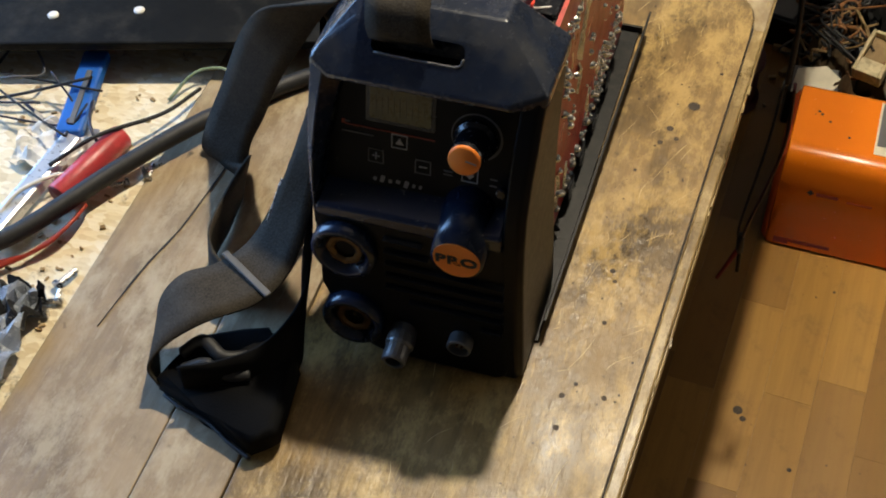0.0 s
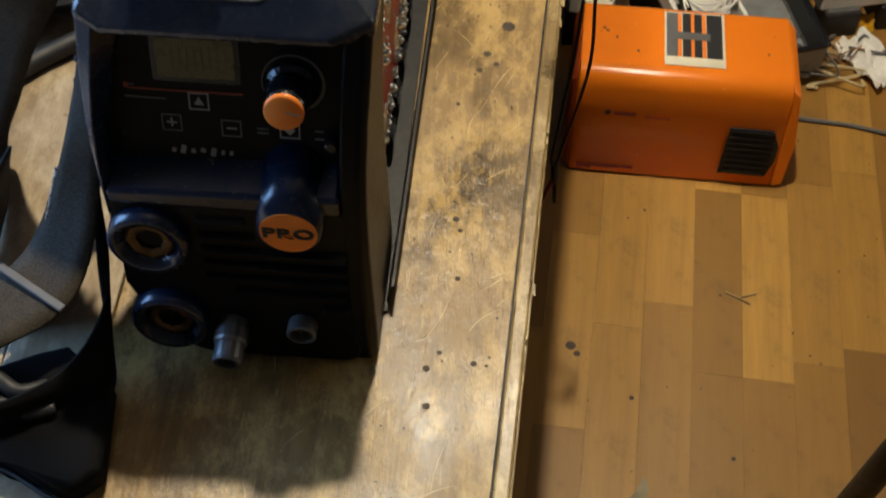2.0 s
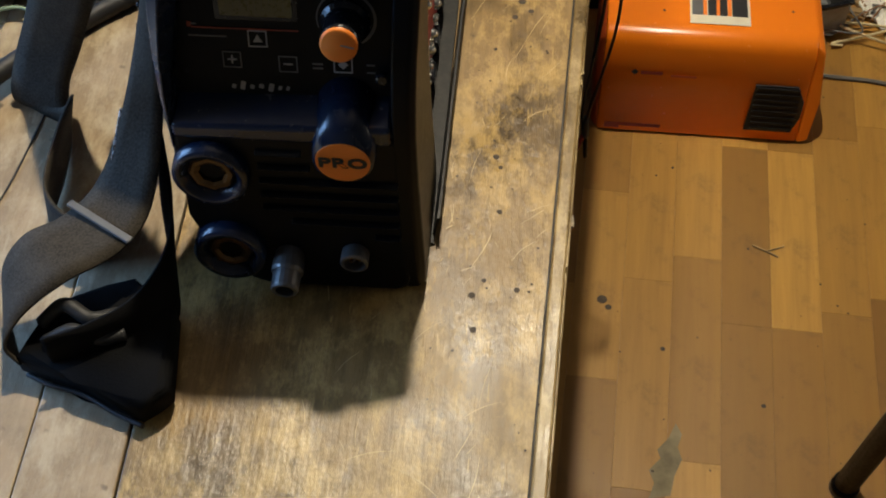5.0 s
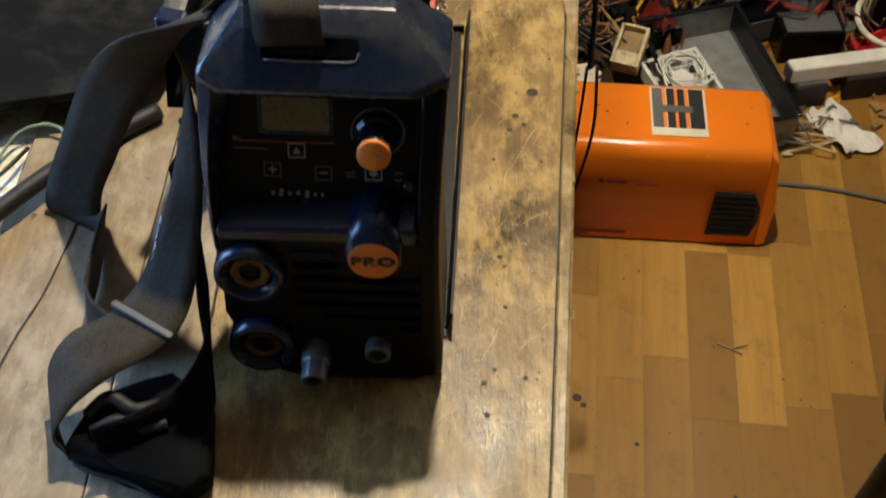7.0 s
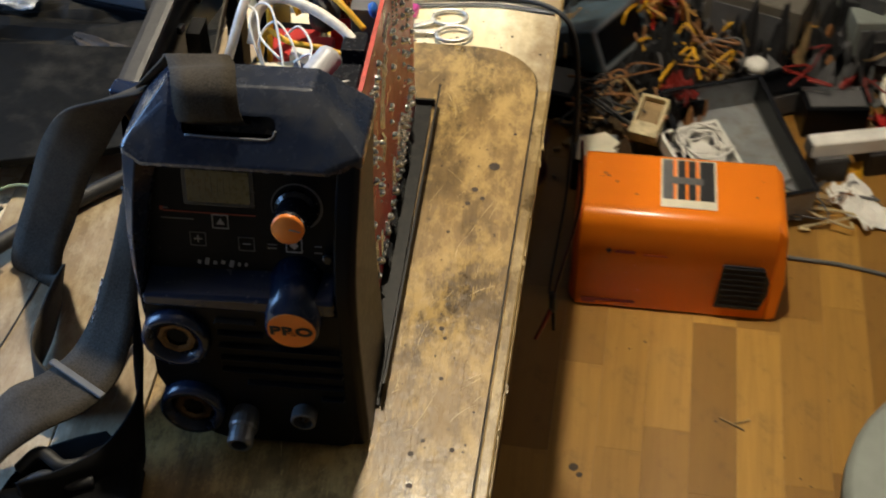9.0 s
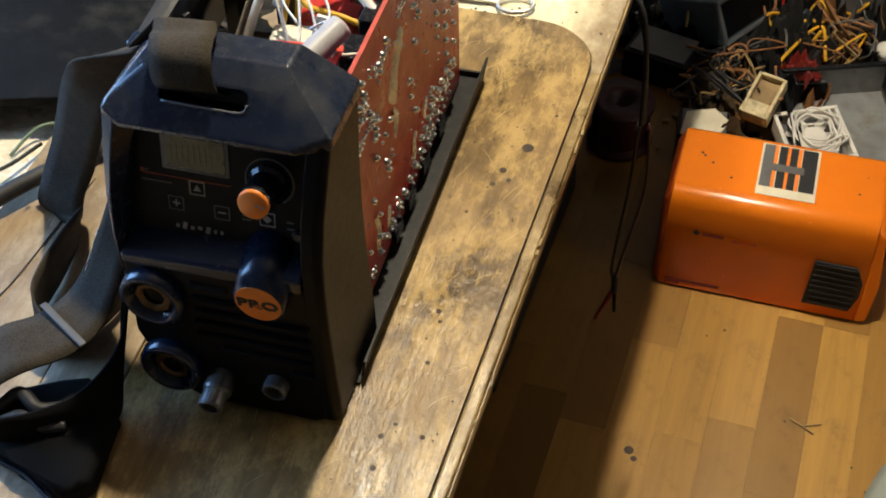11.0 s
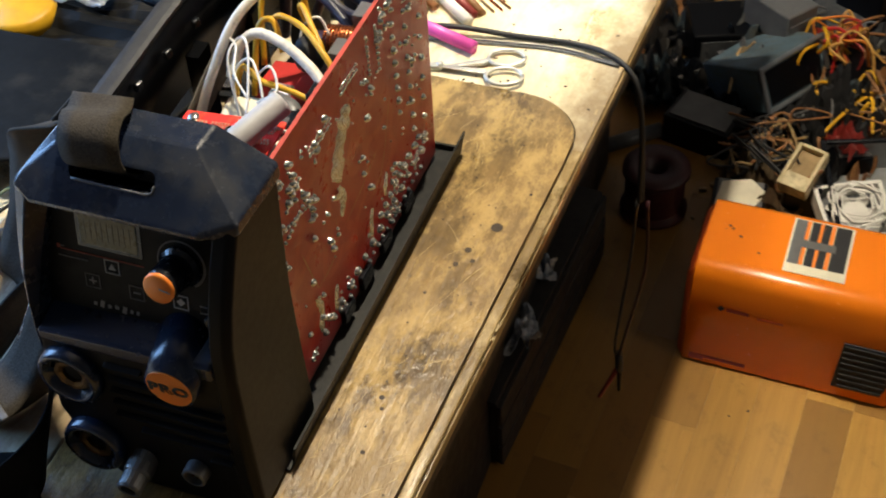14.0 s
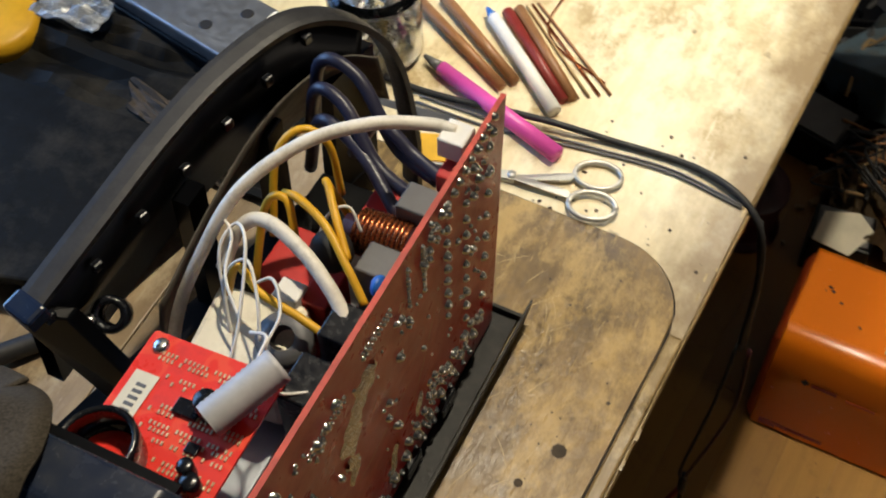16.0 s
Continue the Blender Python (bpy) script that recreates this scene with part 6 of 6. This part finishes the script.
junk_box("dark_case", "dark metal case half hidden in the junk", "case", (0.150, 1.285, 0.0), (0.13, 0.09, 0.08), BLACK, 20, 0, GREYSHEET)
junk_box("beige_case", "grey-beige metal case standing on the floor", "case", (0.475, 1.255, 0.0), (0.15, 0.11, 0.13), plain("grey_beige_case", (0.14, 0.125, 0.10), 0.5, scale=30), -22, 0, GREY)
junk_box("grey_box", "grey-green plastic box in the junk", "box", (0.655, 1.245, 0.0), (0.10, 0.10, 0.11), STOOLMAT, 8, 0, GREY)
junk_box("black_box", "black plastic box with a bright metal strip", "box", (0.578, 1.075, 0.0), (0.095, 0.055, 0.055), BLACK, 6, 0, None)
single("metal_strip", boxed((0, 0, 0.002), (0.085, 0.008, 0.004), 0.0006), STEEL, "bright metal strip on a black box", "strip", loc=(0.572, 1.092, 0.0555), rz=6)
junk_box("dark_box", "dark plastic box under the junk", "box", (0.34, 1.235, 0.0), (0.10, 0.09, 0.07), BLACK, 40, 0, GREY)
junk_box("dark_box", "dark plastic box under the junk", "box", (0.76, 1.14, 0.0), (0.14, 0.12, 0.09), GREY, -30, 0, BLACK)
junk_box("dark_box", "dark plastic box under the junk", "box", (0.245, 1.045, 0.0), (0.07, 0.06, 0.035), BLACK, 60, 0, None)
junk_box("dark_box", "dark plastic box under the junk", "box", (0.150, 1.09, 0.0), (0.10, 0.07, 0.05), BLACK, -15, 0, None)
junk_box("dark_box", "dark plastic box under the junk", "box", (0.50, 1.13, 0.0), (0.09, 0.08, 0.05), BLACK, 22, 0, GREY)
for x, y, z, rz in ((0.600, 1.175, 0.0, 10), (0.690, 1.150, 0.0, -6)):
    f = thing("dark_fan", "dark square fan with worn blades", "fan", (x, y, z), rz, "dark fans", 30)
    for c, s in (((0, 0.045, 0.014), (0.10, 0.008, 0.026)), ((0, -0.045, 0.014), (0.10, 0.008, 0.026)), ((0.045, 0, 0.014), (0.008, 0.082, 0.026)), ((-0.045, 0, 0.014), (0.008, 0.082, 0.026))):
        part("frame", boxed(c, s, 0.001), RUBBER, f)
    part("hub", lathe(bmesh.new(), [(0.018, 0.0), (0.018, 0.022), (0, 0.024)], Matrix(), 18), GREY, f, "", True)
    for k in range(7):
        part("blade", boxed((0.030 * math.cos(k * 0.9), 0.030 * math.sin(k * 0.9), 0.012), (0.024, 0.018, 0.002), 0.0006, (30, 0, math.degrees(k * 0.9))), GREY, f)
ad = thing("cream_adapter", "cream plastic adapter with a broken open side", "adapter", (0.302, 0.975, 0.066), -18, "", 22)
for c, s in (((0, 0, 0.003), (0.040, 0.066, 0.006)), ((-0.018, 0, 0.014), (0.005, 0.066, 0.022)), ((0.018, 0, 0.014), (0.005, 0.066, 0.022)), ((0, 0.031, 0.014), (0.031, 0.005, 0.022)), ((0, -0.022, 0.014), (0.031, 0.022, 0.022))):
    part("shell", boxed(c, s, 0.0015), CREAM, ad)
part("inside", boxed((0, 0.010, 0.010), (0.030, 0.036, 0.008)), TAN, ad)
junk_box("prop_block", "dark block under the adapter", "block", (0.302, 0.985, 0.0), (0.05, 0.06, 0.060), BLACK, 10)
single("white_card", prism(bmesh.new(), [(-0.032, -0.018), (0.010, -0.030), (0.036, 0.004), (0.016, 0.026), (-0.022, 0.020)], 0.0, 0.002, "z", 0.0004), PAPER, "white torn card lying on the junk", "card", loc=(0.228, 0.915, 0.066), rz=10, rx=12)
junk_box("dark_box", "dark plastic box under the junk", "box", (0.228, 0.925, 0.0), (0.07, 0.055, 0.060), BLACK, 5, 0, None)
single("plastic_stopper", lathe(bmesh.new(), [(0, 0), (0.016, 0.0), (0.017, 0.012), (0.012, 0.017), (0, 0.018)], Matrix(), 20), WHITE, "white round plastic stopper", "stopper", loc=(0.462, 1.118, 0.066), smooth=True)
junk_box("prop_block", "dark block under the cap", "block", (0.468, 1.13, 0.0), (0.06, 0.05, 0.066), BLACK, 30)
single("red_bag", crumple((0, 0, 0), (0.11, 0.06, 0.05), 31), RED, "dull red crumpled bag", "bag", loc=(0.700, 1.055, 0.0))
single("red_scrap", crumple((0, 0, 0), (0.05, 0.05, 0.04), 32), DARKRED, "dark red plastic scrap", "scrap", loc=(0.345, 1.13, 0.02))
hoop = [(0.735 + 0.085 * math.cos(a), 1.09 + 0.075 * math.sin(a), 0.07 + 0.02 * math.sin(a + 1)) for a in [2.2 + 0.45 * q for q in range(12)]]
single("white_hoop", tubed(hoop, 0.0045, 8), WHITECABLE, "stiff white cable bent in a hoop", "cable", smooth=True)
rnd = random.Random(77)
for k in range(64):
    zone = rnd.choice(((0.18, 0.46, 1.10, 1.32, 0.07, (TAN, GREY, GREY, DARKRED, RUBBER, BROWN)), (0.30, 0.44, 1.10, 1.26, 0.05, (YELLOW, plain("orange_lead", (0.60, 0.20, 0.02), 0.5), TAN, BROWN)), (0.22, 0.28, 1.00, 1.08, 0.05, (TAN, BROWN, RUBBER, BROWN)), (0.52, 0.80, 1.10, 1.30, 0.05, (GREY, RUBBER, RUBBER, TAN, DARKRED))))
    c = Vector((rnd.uniform(zone[0], zone[1]), rnd.uniform(zone[2], zone[3]), zone[4]))
    pts = [c + Vector((rnd.uniform(-0.05, 0.05), rnd.uniform(-0.05, 0.05), rnd.uniform(-0.03, 0.04))) for q in range(6)]
    single("loose_wire", tubed(pts, rnd.uniform(0.0012, 0.0026), 6), rnd.choice(zone[5]), "loose bent wire in the junk heap", "wire", "loose wires", smooth=True)
for k in range(34):
    x, y = rnd.uniform(0.16, 0.86), rnd.uniform(1.15, 1.42)
    single("junk_scrap", crumple((0, 0, 0), (rnd.uniform(0.06, 0.13), rnd.uniform(0.05, 0.11), rnd.uniform(0.05, 0.12)), 100 + k), rnd.choice((RUBBER, RUBBER, GREY, BLACK, TAN, BLUEGREY, DARKWOOD, GREYSHEET, BROWN, ZINC)), "dark crumpled scrap in the junk heap", "scrap", "scrap heap", loc=(x, y, 0.0), rz=rnd.uniform(0, 180))
for k in range(14):
    junk_box("scrap_part", "small broken appliance part in the junk heap", "part", (rnd.uniform(0.16, 0.85), rnd.uniform(1.26, 1.48), 0.0), (rnd.uniform(0.05, 0.13), rnd.uniform(0.04, 0.1), rnd.uniform(0.05, 0.16)), rnd.choice((GREY, BLACK, BLUEGREY, GREYSHEET, STOOLMAT, RUBBER)), rnd.uniform(0, 180), 0, rnd.choice((None, BLACK, GREY)))
for k in range(44):
    x, y = rnd.choice(((rnd.uniform(0.14, 0.40), rnd.uniform(1.02, 1.45)), (rnd.uniform(-0.06, 0.18), rnd.uniform(1.12, 1.5))))
    single("junk_scrap", crumple((0, 0, 0), (rnd.uniform(0.06, 0.13), rnd.uniform(0.05, 0.11), rnd.uniform(0.03, 0.09)), 200 + k), rnd.choice((RUBBER, BLACK, DARKWOOD, BLUEGREY, BROWN)), "dark crumpled scrap in the junk heap", "scrap", "scrap heap", loc=(x, y, 0.0), rz=rnd.uniform(0, 180))
bunch = (plain("orange_sheath", (0.62, 0.19, 0.02), 0.45), YELLOW, plain("pale_orange_sheath", (0.60, 0.32, 0.08), 0.5), RED)
for k in range(16):
    a, q = rnd.uniform(0, 6.283), rnd.uniform(0.03, 0.075)
    pts = [(0.310 + 0.02 * rnd.uniform(-1, 1) + q * u * math.cos(a + 0.7 * u), 1.235 + 0.02 * rnd.uniform(-1, 1) + q * u * math.sin(a + 0.7 * u), 0.075 + 0.075 * math.sin(2.6 * u) * rnd.uniform(0.7, 1.2) - 0.05 * u) for u in (0.0, 0.25, 0.5, 0.75, 1.0)]
    single("loose_wire", tubed(pts, rnd.uniform(0.0016, 0.0028), 6), bunch[k % 4], "orange and yellow wire fanning out of a bunch", "wire", "bunched wires", smooth=True)
single("brown_rag", crumple((0, 0, 0), (0.085, 0.105, 0.055), 61), plain("oily_brown_cloth", (0.085, 0.055, 0.026), 0.85, vary=0.5, scale=60, dust=(0.16, 0.10, 0.045)), "oily brown rag heaped behind the card", "rag", loc=(0.248, 0.972, 0.0), rz=25)
single("red_scrap", crumple((0, 0, 0), (0.05, 0.045, 0.03), 62), DARKRED, "dull red plastic scrap behind the adapter", "scrap", loc=(0.352, 1.065, 0.05), rz=50)
junk_box("prop_block", "dark block under the red scrap", "block", (0.352, 1.068, 0.0), (0.06, 0.05, 0.050), BLACK, 20)
heap = bmesh.new()
for k in range(420):
    hx, hy = rnd.uniform(0.17, 0.80), rnd.uniform(0.90, 1.35)
    if 0.27 < hx < 0.55 and hy < 1.14:
        continue
    box(heap, (hx, hy, 0.004), (rnd.uniform(0.003, 0.022), rnd.uniform(0.003, 0.012), rnd.uniform(0.003, 0.008)), 0, (0, 0, rnd.uniform(0, 180)))
tagged(part("heap_litter", heap, TAN), "brown chips and crumbs on the floor", "litter", "", "stuff")

# spool and leads under the bench edge
sp_ = thing("cable_spool", "dark maroon spool of wire on the floor", "spool", (0.115, 0.925, 0.0))
part("drum", lathe(bmesh.new(), [(0, 0.004), (0.045, 0.004), (0.046, 0.010), (0.036, 0.014), (0.036, 0.070), (0.046, 0.074), (0.045, 0.080), (0.016, 0.080), (0.014, 0.03), (0, 0.03)], Matrix(), 28), MAROON, sp_, "", True)
part("winding", lathe(bmesh.new(), [(0.0365, 0.015)] + [(0.0405 if q % 2 else 0.0392, 0.016 + 0.0026 * q) for q in range(20)] + [(0.0365, 0.069)], Matrix(), 28), MAROON, sp_, "dark wire wound on the drum", True)
LEAD_TOP, LEAD_END = (0.186, 0.452, 0.47), (0.175, 0.440, 0.206)
ld = thing("test_leads", "black and dark red leads hanging from the bench edge", "leads", LEAD_TOP)
o = Vector(LEAD_TOP)
for dx, m in ((-0.004, RUBBER), (0.005, MAROON)):
    part("lead", tubed([Vector(p) - o for p in ((LEAD_TOP[0] + dx, LEAD_TOP[1], LEAD_TOP[2]), (LEAD_TOP[0] + dx * 1.6, LEAD_TOP[1] - 0.004, LEAD_TOP[2] * 0.7 + LEAD_END[2] * 0.3), (LEAD_END[0] + dx * 0.8, LEAD_END[1] + 0.006, LEAD_TOP[2] * 0.3 + LEAD_END[2] * 0.7), (LEAD_END[0] + dx * 0.3, LEAD_END[1] + 0.01, LEAD_END[2] + 0.05))], 0.0016, 6), m, ld, "", True)
part("knot", tubed([Vector((LEAD_END[0], LEAD_END[1] + 0.010, LEAD_END[2] + 0.058)) - o, Vector((LEAD_END[0] + 0.002, LEAD_END[1] + 0.008, LEAD_END[2] + 0.034)) - o], 0.004, 8, 3), RUBBER, ld, "", True)
part("red_probe", rod(bmesh.new(), Vector((LEAD_END[0], LEAD_END[1] + 0.008, LEAD_END[2] + 0.036)) - o, Vector((LEAD_END[0] - 0.014, LEAD_END[1] - 0.004, LEAD_END[2])) - o, 0.0028, 0.0020), DARKRED, ld, "red probe")
part("black_probe", rod(bmesh.new(), Vector((LEAD_END[0] + 0.002, LEAD_END[1] + 0.008, LEAD_END[2] + 0.036)) - o, Vector((LEAD_END[0] + 0.004, LEAD_END[1] + 0.004, LEAD_END[2] + 0.008)) - o, 0.0028, 0.0020), BLACK, ld)
part("hook", tubed([Vector((LEAD_TOP[0], LEAD_TOP[1], LEAD_TOP[2])) - o, Vector((LEAD_TOP[0] - 0.004, LEAD_TOP[1] + 0.002, 0.54)) - o, Vector((0.171, 0.462, 0.592)) - o], 0.002, 6), RUBBER, ld, "", True)
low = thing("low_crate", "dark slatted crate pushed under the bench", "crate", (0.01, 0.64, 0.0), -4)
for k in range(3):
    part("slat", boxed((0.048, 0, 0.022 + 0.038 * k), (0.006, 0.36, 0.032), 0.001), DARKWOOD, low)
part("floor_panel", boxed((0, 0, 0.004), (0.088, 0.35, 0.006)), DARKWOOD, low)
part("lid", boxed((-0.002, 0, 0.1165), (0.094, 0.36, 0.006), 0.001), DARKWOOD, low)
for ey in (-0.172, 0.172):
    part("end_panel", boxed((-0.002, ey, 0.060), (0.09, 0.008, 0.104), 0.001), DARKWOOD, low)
single("film_scrap", crumple((0, 0, 0), (0.05, 0.07, 0.03), 51), FILMBAG, "crumpled pale plastic on the crate", "film", loc=(0.030, 0.555, 0.1205), rz=30)
single("film_scrap", crumple((0, 0, 0), (0.03, 0.03, 0.02), 52), FILMBAG, "crumpled pale plastic on the crate", "film", loc=(0.035, 0.66, 0.1205), rz=10)
single("steel_tube", rod(bmesh.new(), (0, 0, 0.012), (0.07, 0.06, 0.012), 0.011, None, 16), GREYSHEET, "short steel tube under the bench", "tube", loc=(0.02, 1.02, 0.0), smooth=True)

# twig and spots on the floor
tw = bmesh.new()
tube(tw, [(0.388, 0.507, 0.0015), (0.402, 0.500, 0.0015), (0.416, 0.492, 0.0015)], 0.0012, 6, 4)
tube(tw, [(0.404, 0.500, 0.0015), (0.414, 0.503, 0.003), (0.424, 0.508, 0.0015)], 0.0010, 6, 4)
single("twig", tw, TAN, "small forked dry twig on the floor", "twig", smooth=True)
spots = bmesh.new()
rnd = random.Random(91)
for x, y, s in ((0.281, 0.359, 2.2), (0.385, 0.295, 2.0), (0.215, 0.42, 4.5), (0.222, 0.41, 3.0), (0.30, 0.62, 1.5)):
    lathe(spots, [(0, 0.0), (0.0013 * s, 0.0)], pose(x, y, 0.0006), 9)
for k in range(50):
    lathe(spots, [(0, 0.0), (rnd.uniform(0.0005, 0.0016), 0.0)], pose(rnd.uniform(0.19, 0.62), rnd.uniform(0.1, 0.84), 0.0006), 6)
tagged(part("floor_spot", spots, BURN), "small dark dirt spots on the laminate", "dirt", "", "stuff")

patch = bmesh.new()
prism(patch, [(0.292, 0.268), (0.298, 0.255), (0.293, 0.240), (0.297, 0.226), (0.289, 0.208), (0.284, 0.185), (0.262, 0.180), (0.268, 0.198), (0.263, 0.212), (0.275, 0.226), (0.272, 0.236), (0.284, 0.250)], 0.0002, 0.0005, "z")
tagged(part("worn_patch", patch, plain("worn_laminate", (0.19, 0.15, 0.075), 0.6, vary=0.35, scale=60)), "dull grey worn patch in the laminate", "wear", "", "stuff")

# ---- laminate staves, last ----
SW, SL = 0.0550, 0.262
b = bmesh.new()
box(b, (0, 0, -0.003), (SW - 0.00012, SL - 0.00012, 0.006), 0.00015, None, 1)
me = bpy.data.meshes.new("stave")
b.to_mesh(me)
b.free()
me.materials.append(STAVE)
rnd = random.Random(17)
spin = Matrix.Rotation(radians(-3.4), 4, "Z")
rest = bmesh.new()
for i in range(-30, 33):
    shift = rnd.random()
    for j in range(-8, 11):
        m = spin @ pose(0.075 + SW * i, -0.45 + SL * (j + shift), 0.0)
        p = m.translation
        if abs(p.x - 0.1) > 1.72 or abs(p.y - 0.2) > 1.72:
            continue
        if 0.0 < p.x < 1.0 and -0.5 < p.y < 1.6:
            ob = new("stave", me)
            ob.parent = floor
            ob.matrix_local = m
        else:
            q = [rest.verts.new(m @ Vector((x * (SW - 0.00012) / 2, y * (SL - 0.00012) / 2, z))) for z in (-0.006, 0.0) for x, y in ((-1, -1), (1, -1), (1, 1), (-1, 1))]
            for f in ((4, 5, 6, 7), (0, 1, 5, 4), (1, 2, 6, 5), (2, 3, 7, 6), (3, 0, 4, 7)):
                rest.faces.new([q[k] for k in f])
tagged(part("far_stave", rest, STAVE, floor, "laminate staves further off"), kind="stuff")
